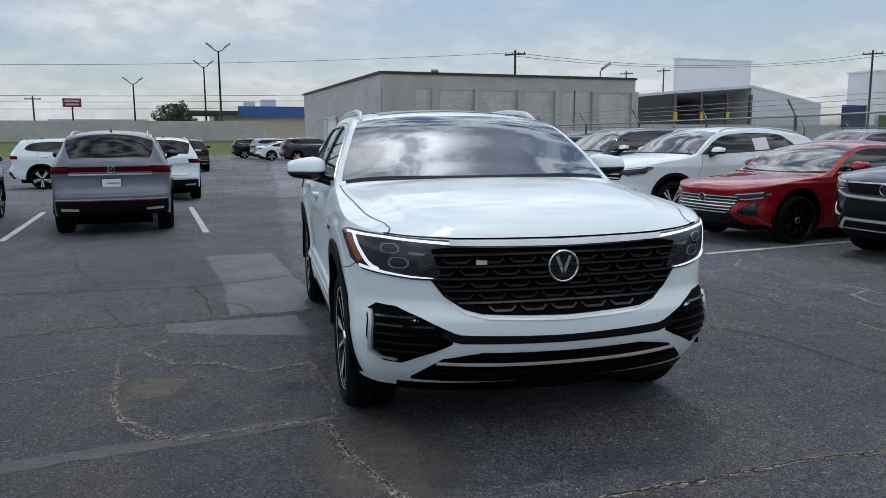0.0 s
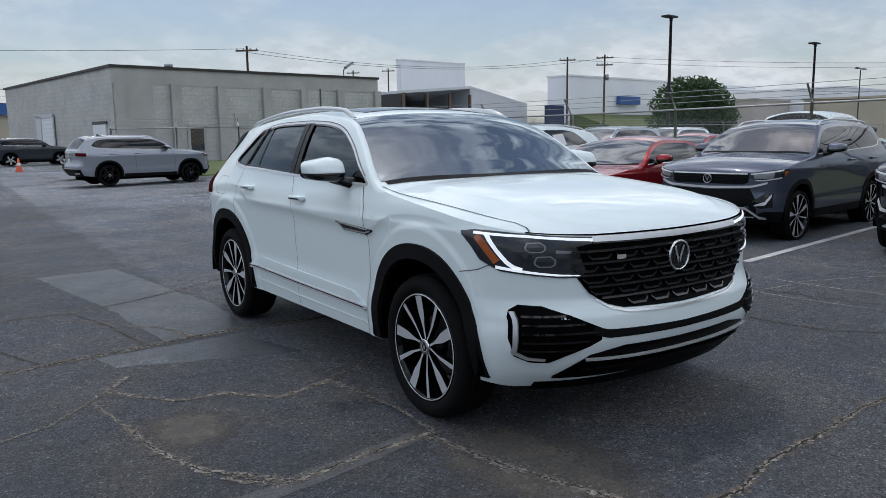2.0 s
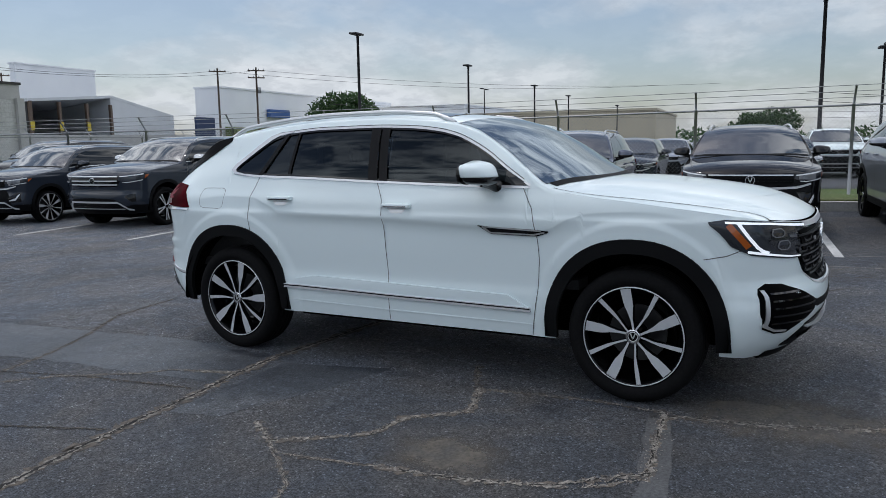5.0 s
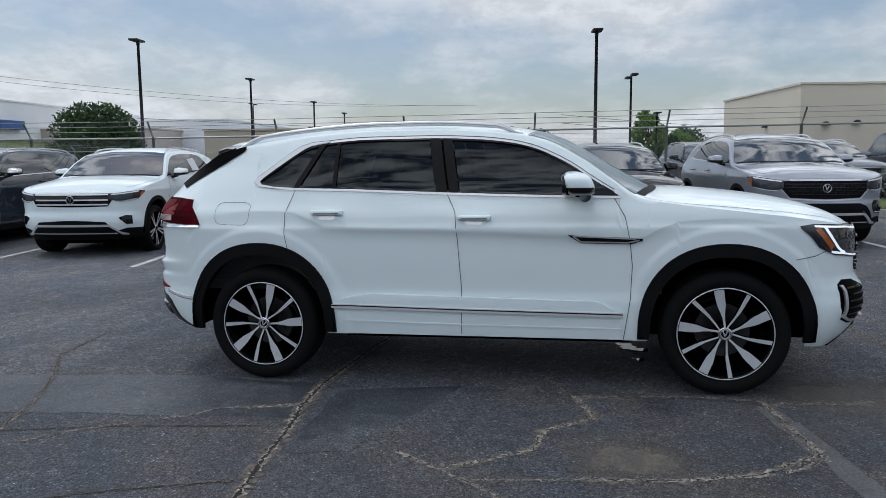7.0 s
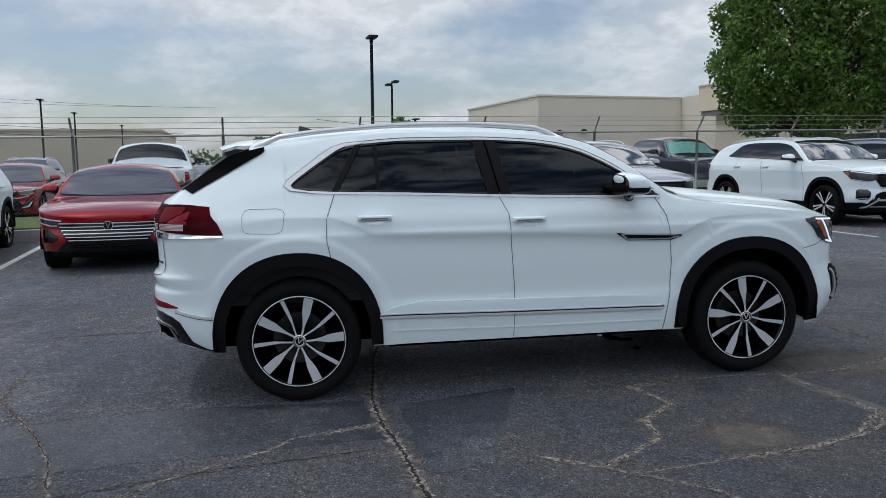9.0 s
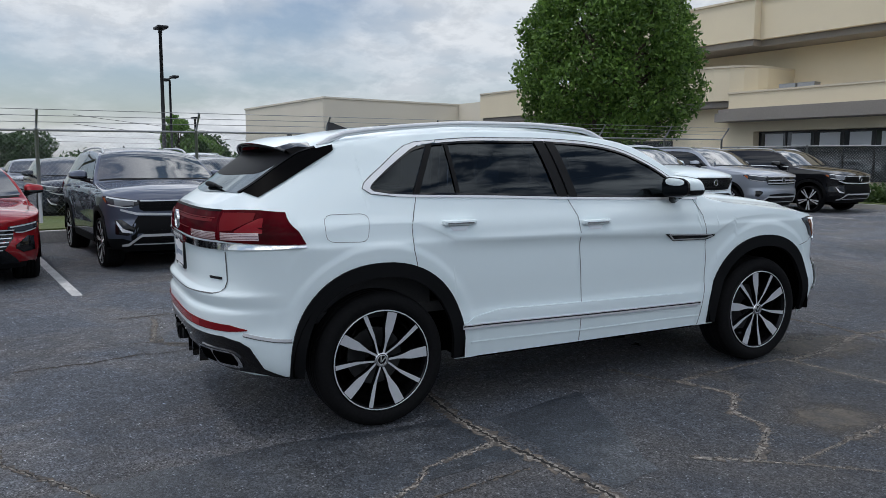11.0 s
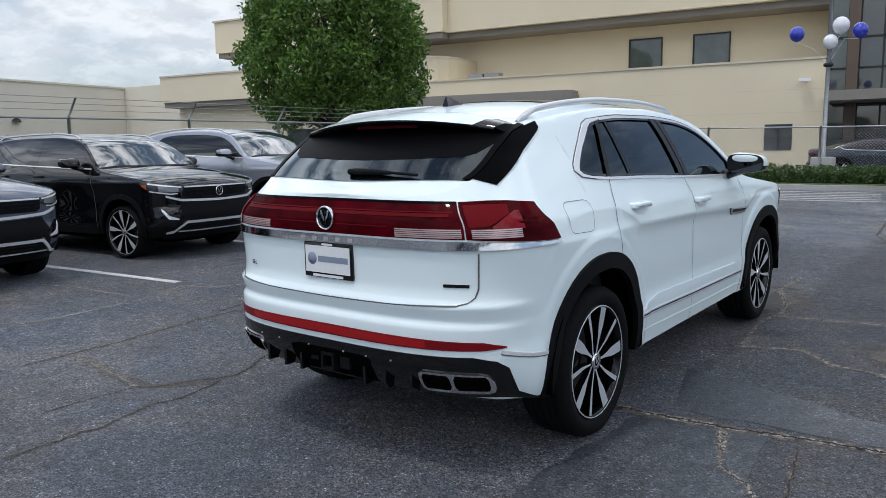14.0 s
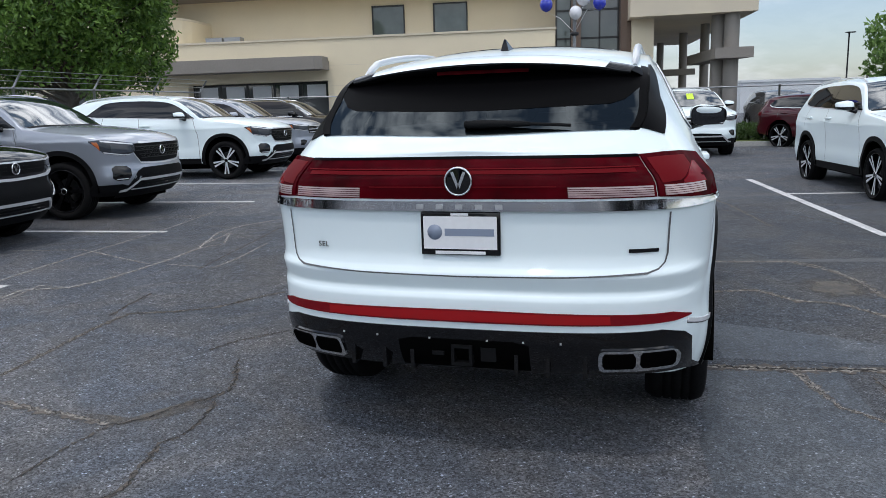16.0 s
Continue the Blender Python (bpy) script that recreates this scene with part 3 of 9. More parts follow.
def wheel_parts(radius, style, rim=0.289, width=0.265):
    """Tyre, rim and spokes round the origin, axle along y, outer face at +y. Meshes are shared."""
    key = (round(radius, 3), style)
    if key in WHEELS:
        return WHEELS[key]
    h = width / 2
    out = []
    tyre = [(rim, h - 0.02), (rim + 0.012, h - 0.004), (rim + 0.035, h + 0.004), (radius - 0.045, h + 0.004), (radius - 0.018, h - 0.008), (radius - 0.004, h - 0.035)]
    for g in (0.06, 0.022, -0.022, -0.06):
        tyre += [(radius, g + 0.014), (radius - 0.009, g + 0.011), (radius - 0.009, g + 0.004), (radius, g)]
    tyre += [(radius - 0.004, -h + 0.035), (radius - 0.03, -h), (rim, -h + 0.02)]
    out.append(("tyre", lathe(tyre, 56), M_RUBBER, ""))
    barrel = [(rim + 0.002, h - 0.016), (rim - 0.006, h - 0.008), (rim - 0.016, h - 0.014), (rim - 0.022, h - 0.06), (rim - 0.035, -h + 0.05), (0.10, -h + 0.045), (0.0001, -h + 0.045)]
    out.append(("rim", lathe(barrel, 48), M_RIMBLACK, "black wheel rim"))
    disc = [(0.165, h - 0.13), (0.165, h - 0.145), (0.06, h - 0.145), (0.06, h - 0.13), (0.165, h - 0.13)]
    out.append(("brake_disc", lathe(disc, 32), M_BRAKE, "steel brake disc"))

    def spoke(ang, rows):
        """rows of (radius, half-width, sideways shift); bright face, black flanks."""
        d = 0.035
        vs, fs, mi = [], [], []
        for r, w, sh_ in rows:
            y = h - 0.030 + 0.018 * (r / rim)
            for q, yy in ((-w, y), (w, y), (w * 1.1, y - d), (-w * 1.1, y - d)):
                vs.append((r, yy, q + sh_))
        for i in range(len(rows) - 1):
            for j in range(4):
                a, b = i * 4 + j, i * 4 + (j + 1) % 4
                fs.append((a, b, b + 4, a + 4))
                mi.append(0 if j == 0 else 1)
        return (*moved((vs, fs), Matrix.Rotation(ang, 4, "Y")), mi)
    edge = rim - 0.010
    if style == "twin":
        lip = [(rim - 0.003, h - 0.0085), (rim - 0.006, h - 0.005), (rim - 0.0095, h - 0.0075)]
        out.append(("rim_lip", lathe(lip, 48), M_RIMSILVER, "bright machined rim lip"))
        for i in range(5):
            a = math.radians(61 + 72 * i)
            out.append(("spoke", spoke(a, [(0.04, 0.006, 0.005), (0.095, 0.007, 0.002), (0.135, 0.014, 0.0), (0.175, 0.024, -0.003), (0.20, 0.0265, -0.005), (edge, 0.030, -0.010)]), M_RIMSILVER, ""))
            out.append(("spoke", spoke(a - math.radians(36), [(0.04, 0.005, -0.006), (0.12, 0.006, 0.002), (0.15, 0.009, 0.003), (0.20, 0.011, 0.001), (edge, 0.013, -0.003)]), M_RIMSILVER, ""))
    elif style == "black":
        for i in range(6):
            out.append(("spoke", spoke(math.radians(60 * i), [(0.035, 0.02, 0), (0.17, 0.025, 0), (edge, 0.045, 0)]), M_RIMBLACK, ""))
    else:
        for i in range(5):
            for k in (-8, 8):
                out.append(("spoke", spoke(math.radians(90 + 72 * i + k), [(0.035, 0.012, 0), (0.17, 0.014, 0), (edge, 0.019, 0)]), M_RIMSILVER, ""))
    hub = [(0.042, h - 0.05), (0.042, h - 0.026), (0.038, h - 0.020), (0.028, h - 0.018), (0.0001, h - 0.018)]
    out.append(("hub_cap", lathe(hub, 20), M_RIMBLACK, "round black hub cap"))
    out.append(("hub_ring", lathe([(0.042, h - 0.024), (0.040, h - 0.014), (0.031, h - 0.0165)], 20), M_CHROME, ""))
    if style == "twin":
        vs, fs = lathe([(0.0285, h - 0.0165), (0.0265, h - 0.0150), (0.0245, h - 0.0165)], 20)
        for sx in (-1, 1):                       # plain wedge on the cap
            k = len(vs)
            vs += [(sx * 0.0165, h - 0.0160, 0.0165), (sx * 0.0105, h - 0.0160, 0.0200), (sx * 0.0005, h - 0.0160, -0.005), (sx * 0.0030, h - 0.0160, -0.0165)]
            fs.append((k, k + 1, k + 2, k + 3))
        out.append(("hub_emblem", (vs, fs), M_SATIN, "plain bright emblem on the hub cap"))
    made = []
    for name, geo, mat, label in out:
        me = bpy.data.meshes.new(name)
        me.from_pydata([tuple(float(c) for c in v) for v in geo[0]], [], geo[1])
        me.materials.append(mat)
        if name == "spoke":
            me.materials.append(M_RIMBLACK)
            me.polygons.foreach_set("material_index", geo[2])
        else:
            me.shade_smooth()
        made.append((name, me, label))
    WHEELS[key] = made
    return made


def add_wheel(car, x, y, z, side, radius, style, spin=0.0):
    parts = wheel_parts(radius, style)
    m = Matrix.Translation((x, y, z)) @ (Matrix.Identity(4) if side > 0 else Matrix.Rotation(math.pi, 4, "Z")) @ Matrix.Rotation(math.radians(spin), 4, "Y")
    wh = new("wheel", parts[0][1])
    wh.name = "wheel"
    wh.parent = car
    wh.matrix_local = m
    for name, me, label in parts[1:]:
        o = new(name, me)
        o.parent = wh
        if label:
            tagged(o, label)
    return wh


def badge(car, fn_at, radius, name="badge"):
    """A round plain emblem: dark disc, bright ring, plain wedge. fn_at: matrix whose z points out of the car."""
    ring = lathe([(radius, 0.0), (radius, 0.012), (radius * 0.93, 0.016), (radius * 0.86, 0.012), (radius * 0.86, 0.004)], 28, "z")
    disc = lathe([(radius * 0.9, 0.005), (0.0001, 0.007)], 24, "z")
    b = part(name, moved(disc, fn_at), M_GLOSSBLACK, car, "round black emblem disc with bright ring")
    part("ring", moved(ring, fn_at), M_CHROME, b)
    r = radius * 0.84
    for sx in (-1, 1):
        v = [(sx * r * 0.62, r * 0.70, 0.010), (sx * r * 0.40, r * 0.80, 0.010), (sx * r * 0.02, -r * 0.20, 0.010), (sx * r * 0.10, -r * 0.62, 0.010)]
        part("wedge", moved((v, [(0, 1, 2, 3)]), fn_at), M_CHROME, b, smooth=False)
    return b


def arch_liner(sh, car, x, side):
    y1 = float(sh.lat(x, 0.9 * sh.kz)) - 0.012
    y0 = y1 - 0.34
    r = sh.arch * 1.04
    n = 20
    vs, fs = [], []
    for i in range(n + 1):
        a = math.pi * 1.20 * i / n - 0.10 * math.pi
        for y in (y0, y1):
            vs.append((x - r * math.cos(a), side * y, max(sh.wheel + r * math.sin(a), sh.wheel - 0.03)))
    for i in range(n):
        fs.append((2 * i, 2 * i + 1, 2 * i + 3, 2 * i + 2))
    vs.append((x, side * y0, sh.wheel))
    c = len(vs) - 1
    fs += [(c, 2 * i, 2 * i + 2) for i in range(n)]
    return part("arch_liner", (vs, fs), M_DARK, car)


def arch_cladding(sh, car, x, side, wide=0.066, mat=None, z_end=0.34):
    """The black moulding round a wheel arch."""
    n = 30
    r = sh.arch
    U, V = [], []
    for i in range(n + 1):
        a = math.pi * i / n
        c, s = math.cos(a), math.sin(a)
        pw = 0.91
        ux, uz = -math.copysign(abs(c) ** pw, c), abs(s) ** pw
        zi = sh.wheel + (r - 0.014) * uz if s > 1e-6 else z_end
        zo = sh.wheel + (r + wide) * uz if s > 1e-6 else z_end
        if s < 0.02:
            zi = zo = z_end
        U.append([x + 0.935 * (r - 0.014) * ux, x + 0.935 * (r + wide * 0.45) * ux, x + 0.935 * (r + wide) * ux])
        V.append([zi, (zi + zo) / 2, zo])
    return part("arch_moulding", sheet(sh.side(side), np.array(U), np.array(V), 0.014, 0.03), mat or M_PLASTIC, car, "matt black plastic wheel arch moulding")


def mirror_unit(sh, car, side, paint, s=1.80, z=1.29, size=1.0, cap=None):
    """A door mirror on a short arm."""
    y0 = float(sh.lat(s, z - 0.05))
    yc, wy, hz, dx = y0 + 0.16 * size, 0.125 * size, 0.078 * size, 0.105 * size

    def shell(z0, z1, grow):
        """A slice of the rounded housing: blunt towards the glass, swept at the front, thinner outboard."""
        vs, fs = [], []
        nu, nv = 28, 8
        for i in range(nv + 1):
            h = z0 + (z1 - z0) * i / nv
            k = max(0.0, 1 - abs(h) ** 3.2) ** (1 / 3.2) * grow
            for j in range(nu):
                a = 2 * math.pi * j / nu
                c, n = math.cos(a), math.sin(a)
                ex, ey = math.copysign(abs(c) ** (0.4 if c > 0 else 0.75), c), math.copysign(abs(n) ** 0.6, n)
                x = ex * dx * (0.72 if c > 0 else 1.0) * k
                vs.append((s + 0.03 + x + 0.025 * h, side * (yc + ey * wy * k), z + 0.012 + h * hz * (1 - 0.18 * (ey + 1) / 2)))
        for i in range(nv):
            for j in range(nu):
                q = (i * nu + j, i * nu + (j + 1) % nu, (i + 1) * nu + (j + 1) % nu, (i + 1) * nu + j)
                fs.append(q if side > 0 else q[::-1])
        fs += [tuple(range(nu))[::-1], tuple(range(nv * nu, (nv + 1) * nu))] if side > 0 else [tuple(range(nu)), tuple(range(nv * nu, (nv + 1) * nu))[::-1]]
        return vs, fs
    body = part("mirror_cap", shell(-0.30, 0.985, 1.0), cap or PAINT[paint], car, "rounded painted mirror shell")
    part("mirror_base", shell(-0.97, -0.305, 0.985), M_GLOSSBLACK, body)
    part("mirror_line", shell(-0.36, -0.26, 1.012), M_GLOSSBLACK, body)
    foot = [(s - 0.03, y0 - 0.02, z - 0.075), (s - 0.01, y0 + 0.05, z - 0.060), (s + 0.02, y0 + 0.12, z - 0.042)]
    part("mirror_arm", tube([(x, side * y, w) for x, y, w in foot], [0.040, 0.030, 0.026], 10), M_GLOSSBLACK, body)
    gx_ = s + 0.03 + dx * 0.72
    rim = []
    for j in range(28):
        a = 2 * math.pi * j / 28
        c, n = math.cos(a), math.sin(a)
        ey, ez = math.copysign(abs(c) ** 0.6, c), math.copysign(abs(n) ** 0.6, n)
        rim.append((yc + ey * wy * 0.90, z + 0.012 + ez * hz * 0.86 * (1 - 0.18 * (ey + 1) / 2)))
    vs = [(gx_ - 0.02, side * y, w) for y, w in rim] + [(gx_ + 0.004, side * y, w) for y, w in rim]
    fs = [tuple(range(28, 56)) if side > 0 else tuple(range(55, 27, -1))] + [(j, (j + 1) % 28, 28 + (j + 1) % 28, 28 + j) for j in range(28)]
    gl = (vs, fs)
    cy, cz = yc, z + 0.012
    big = [(cy + (y - cy) * 1.06, cz + (w - cz) * 1.06) for y, w in rim]
    fv = [(gx_ - 0.016, side * y, w) for y, w in big] + [(gx_ + 0.001, side * y, w) for y, w in big]
    part("mirror_frame", (fv, fs), M_GLOSSBLACK, body, smooth=False)
    part("mirror_glass", gl, M_MIRROR, body, smooth=False)
    return body


def seat_geo(x, y):
    bm = bevel_box(x - 0.25, y - 0.25, 0.62, x + 0.27, y + 0.25, 0.82, 0.06, 3)
    b2 = bmesh.new()
    for (x0, y0, z0, x1, y1, z1, r) in ((x + 0.18, y - 0.25, 0.72, x + 0.36, y + 0.25, 1.30, 0.06), (x + 0.30, y - 0.13, 1.34, x + 0.42, y + 0.13, 1.52, 0.045)):
        t = bevel_box(x0, y0, z0, x1, y1, z1, r, 3)
        me = bpy.data.meshes.new("tmp")
        t.to_mesh(me)
        t.free()
        b2.from_mesh(me)
        bpy.data.meshes.remove(me)
    me = bpy.data.meshes.new("tmp")
    bm.to_mesh(me)
    bm.free()
    b2.from_mesh(me)
    bpy.data.meshes.remove(me)
    return b2

# ---- ground ----


def asphalt_material(name="asphalt", newer=False):
    """Stony binder with pale chips; the newer kind is closer and bluer."""
    m = bpy.data.materials.new(name)
    m.use_nodes = True
    nt = m.node_tree
    b = nt.nodes["Principled BSDF"]
    tc = nt.nodes.new("ShaderNodeTexCoord")

    def tex(kind, scale, **kw):
        n = nt.nodes.new(kind)
        n.inputs["Scale"].default_value = scale
        for k, v in kw.items():
            n.inputs[k].default_value = v
        nt.links.new(tc.outputs["Object"], n.inputs["Vector"])
        return n

    def rng(src, a, c, lo, hi):
        r = nt.nodes.new("ShaderNodeMapRange")
        for k, v in (("From Min", a), ("From Max", c), ("To Min", lo), ("To Max", hi)):
            r.inputs[k].default_value = v
        nt.links.new(src, r.inputs["Value"])
        return r.outputs[0]

    def mul(p, q):
        n = nt.nodes.new("ShaderNodeMath"); n.operation = "MULTIPLY"
        nt.links.new(p, n.inputs[0]); nt.links.new(q, n.inputs[1])
        return n.outputs[0]
    stones = tex("ShaderNodeTexVoronoi", 130.0)
    fine = tex("ShaderNodeTexNoise", 60.0, Detail=6.0, Roughness=0.7)
    mid = tex("ShaderNodeTexNoise", 2.2, Detail=6.0, Roughness=0.6)
    wide = tex("ShaderNodeTexNoise", 0.28, Detail=5.0, Roughness=0.55, Distortion=0.6)
    streak = tex("ShaderNodeTexNoise", 0.9, Detail=7.0, Roughness=0.65, Distortion=1.2)
    sep_ = nt.nodes.new("ShaderNodeSeparateColor")
    nt.links.new(stones.outputs["Color"], sep_.inputs[0])
    k = mul(rng(sep_.outputs[0], 0.0, 1.0, 0.30, 1.72), rng(fine.outputs["Fac"], 0.25, 0.75, 0.5, 1.5))
    chips = tex("ShaderNodeTexVoronoi", 125.0)
    sc2 = nt.nodes.new("ShaderNodeSeparateColor")
    nt.links.new(chips.outputs["Color"], sc2.inputs[0])
    k = mul(k, rng(sc2.outputs[1], 0.945, 1.0, 1.0, 3.6))        # pale stones in the binder
    k = mul(k, rng(tex("ShaderNodeTexNoise", 9.0, Detail=5.0, Roughness=0.7).outputs["Fac"], 0.3, 0.7, 0.75, 1.28))
    pits = tex("ShaderNodeTexVoronoi", 38.0)
    sc3 = nt.nodes.new("ShaderNodeSeparateColor")
    nt.links.new(pits.outputs["Color"], sc3.inputs[0])
    k = mul(k, rng(sc3.outputs[2], 0.0, 1.0, 0.80, 1.2))       # coarse mottling
    k = mul(k, rng(mid.outputs["Fac"], 0.3, 0.7, 0.82, 1.2))
    k = mul(k, rng(wide.outputs["Fac"], 0.36, 0.64, 0.72, 1.30))
    # smooth tone along y: paler past 4, past 10 and below 2
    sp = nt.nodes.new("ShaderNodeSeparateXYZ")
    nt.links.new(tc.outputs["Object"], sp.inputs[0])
    tone = mul(rng(sp.outputs["Y"], 10.0, 26.0, 1.0, 2.5), mul(rng(sp.outputs["Y"], 4.0, 8.0, 0.98, 1.42), rng(sp.outputs["Y"], -5.0, 2.0, 2.0, 1.0)))
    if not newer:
        k = mul(k, tone)
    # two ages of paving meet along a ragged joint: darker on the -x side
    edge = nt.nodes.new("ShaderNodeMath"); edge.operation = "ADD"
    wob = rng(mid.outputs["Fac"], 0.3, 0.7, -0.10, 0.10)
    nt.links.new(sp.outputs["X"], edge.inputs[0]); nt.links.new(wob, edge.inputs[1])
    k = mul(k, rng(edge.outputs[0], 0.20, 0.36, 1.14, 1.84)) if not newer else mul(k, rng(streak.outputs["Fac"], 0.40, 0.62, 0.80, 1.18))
    ramp = nt.nodes.new("ShaderNodeMix"); ramp.data_type = "RGBA"
    ramp.inputs["A"].default_value, ramp.inputs["B"].default_value = ((0.042, 0.049, 0.060, 1), (0.054, 0.057, 0.061, 1)) if newer else ((0.047, 0.0525, 0.0625, 1), (0.069, 0.067, 0.067, 1))
    nt.links.new(rng(streak.outputs["Fac"], 0.42, 0.66, 0.0, 1.0), ramp.inputs["Factor"])
    sc = nt.nodes.new("ShaderNodeVectorMath"); sc.operation = "SCALE"
    nt.links.new(ramp.outputs["Result"], sc.inputs[0]); nt.links.new(k, sc.inputs["Scale"])
    nt.links.new(sc.outputs[0], b.inputs["Base Color"])
    nt.links.new(rng(mid.outputs["Fac"], 0.3, 0.7, 0.36 if newer else 0.60, 0.52 if newer else 0.85), b.inputs["Roughness"])
    b.inputs["Specular IOR Level"].default_value = 0.36
    bp = nt.nodes.new("ShaderNodeBump")
    bp.inputs["Strength"].default_value, bp.inputs["Distance"].default_value = 0.22 if newer else 0.8, 0.01
    nt.links.new(k, bp.inputs["Height"])
    nt.links.new(bp.outputs[0], b.inputs["Normal"])
    return m


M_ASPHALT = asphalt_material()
M_LINE = material("road_paint", (0.62, 0.62, 0.61), 0.7, grain=0.25, grain_scale=35, second=(0.30, 0.30, 0.30), blotch_scale=4.0, blotch=0.7, bump=0.2, bump_scale=120)
M_OLDLINE = material("worn_road_paint", (0.095, 0.097, 0.10), 0.75, grain=0.4, grain_scale=25, second=(0.042, 0.043, 0.046), blotch_scale=3.0, blotch=1.0)
M_CONCRETE = material("concrete", (0.46, 0.455, 0.44), 0.85, grain=0.15, grain_scale=30, second=(0.36, 0.355, 0.34), blotch_scale=0.8, blotch=0.9, bump=0.3, bump_scale=30)
M_GRASS = material("grass", (0.075, 0.125, 0.028), 0.9, grain=0.5, grain_scale=22, second=(0.13, 0.135, 0.05), blotch_scale=0.5, blotch=0.9, bump=1.0, bump_scale=30)
M_STUCCO = material("stucco_beige", (0.74, 0.65, 0.47), 0.85, grain=0.06, grain_scale=60, second=(0.65, 0.565, 0.42), blotch_scale=0.35, blotch=0.6, bump=0.15, bump_scale=80)
M_STUCCO_TRIM = material("stucco_trim", (0.66, 0.58, 0.44), 0.85, grain=0.06, grain_scale=60, second=(0.50, 0.45, 0.37), blotch_scale=0.4, blotch=0.6, bump=0.15, bump_scale=80)
M_HALL = material("hall_render", (0.70, 0.645, 0.53), 0.85, grain=0.05, grain_scale=40, second=(0.63, 0.58, 0.48), blotch_scale=0.25, blotch=0.7)
M_TAUPE = material("taupe_panel", (0.25, 0.23, 0.205), 0.7, grain=0.08, grain_scale=20, second=(0.21, 0.19, 0.17), blotch_scale=0.6, blotch=0.6)
M_BROWN = material("brown_metal", (0.11, 0.075, 0.055), 0.5, grain=0.1, grain_scale=20)
M_STORE = material("store_glass", (0.035, 0.042, 0.045), 0.03, spec=0.9, coat=1.0, second=(0.075, 0.08, 0.08), blotch_scale=0.7, blotch=0.8)
M_UPGLASS = material("upper_glass", (0.065, 0.080, 0.080), 0.04, coat=1.0, second=(0.14, 0.165, 0.16), blotch_scale=0.9, blotch=0.7)
M_FRAME = material("window_frame_dark", (0.018, 0.018, 0.018), 0.4)
M_STEEL = material("galvanised_steel", (0.32, 0.33, 0.34), 0.45, metal=0.7, grain=0.15, grain_scale=20)
M_POLE = material("pole_dark", (0.018, 0.018, 0.02), 0.5, metal=0.3, grain=0.1)
M_TIMBER = material("timber_pole", (0.10, 0.075, 0.055), 0.85, grain=0.3, grain_scale=12)
M_WIRE = material("cable_black", (0.02, 0.02, 0.022), 0.6)
M_WHITEWALL = material("white_cladding", (0.82, 0.84, 0.86), 0.6, grain=0.05, second=(0.75, 0.77, 0.80), blotch_scale=0.2, blotch=0.8)
M_PALEMETAL = material("pale_metal", (0.62, 0.64, 0.66), 0.5, grain=0.05, second=(0.55, 0.57, 0.59), blotch_scale=0.3, blotch=0.8)
M_BLUE = material("blue_metal", (0.03, 0.10, 0.30), 0.45, grain=0.1)
M_ROOFDARK = material("roof_edge", (0.03, 0.028, 0.027), 0.6, grain=0.2)
M_REDSIGN = material("sign_red", (0.20, 0.02, 0.03), 0.5)
M_TAN = material("tan_wall", (0.50, 0.45, 0.34), 0.85, grain=0.06, second=(0.44, 0.39, 0.30), blotch_scale=0.15, blotch=0.8)
M_ORANGE = material("cone_orange", (0.65, 0.10, 0.02), 0.5)


def block_material():
    """Painted concrete block in running bond, with relief at the joints."""
    m = material("painted_block", (0.55, 0.55, 0.53), 0.8, grain=0.16, grain_scale=9, second=(0.44, 0.44, 0.425), blotch_scale=0.7, blotch=0.9)
    nt = m.node_tree
    b = nt.nodes["Principled BSDF"]
    tc = nt.nodes.new("ShaderNodeTexCoord")
    sp = nt.nodes.new("ShaderNodeSeparateXYZ")
    nt.links.new(tc.outputs["Object"], sp.inputs[0])
    ad = nt.nodes.new("ShaderNodeMath"); ad.operation = "ADD"
    nt.links.new(sp.outputs["X"], ad.inputs[0]); nt.links.new(sp.outputs["Y"], ad.inputs[1])
    cb = nt.nodes.new("ShaderNodeCombineXYZ")
    nt.links.new(ad.outputs[0], cb.inputs["X"]); nt.links.new(sp.outputs["Z"], cb.inputs["Y"])
    br = nt.nodes.new("ShaderNodeTexBrick")
    br.inputs["Scale"].default_value = 1.0
    br.inputs["Brick Width"].default_value, br.inputs["Row Height"].default_value = 0.6, 0.3
    br.inputs["Mortar Size"].default_value = 0.018
    br.inputs["Mortar Smooth"].default_value = 0.4
    br.inputs["Color1"].default_value = br.inputs["Color2"].default_value = (1, 1, 1, 1)
    br.inputs["Color2"].default_value = (0.92, 0.92, 0.91, 1)
    br.inputs["Mortar"].default_value = (0.80, 0.80, 0.79, 1)
    nt.links.new(cb.outputs[0], br.inputs["Vector"])
    tone = b.inputs["Base Color"].links[0].from_socket
    mx = nt.nodes.new("ShaderNodeMix"); mx.data_type = "RGBA"; mx.blend_type = "MULTIPLY"
    mx.inputs["Factor"].default_value = 0.9
    nt.links.new(tone, mx.inputs["A"]); nt.links.new(br.outputs["Color"], mx.inputs["B"])
    nt.links.new(mx.outputs["Result"], b.inputs["Base Color"])
    bp = nt.nodes.new("ShaderNodeBump")
    bp.inputs["Strength"].default_value, bp.inputs["Distance"].default_value = 0.8, 0.03
    nt.links.new(br.outputs["Color"], bp.inputs["Height"])
    nt.links.new(bp.outputs[0], b.inputs["Normal"])
    return m


M_BLOCK = block_material()

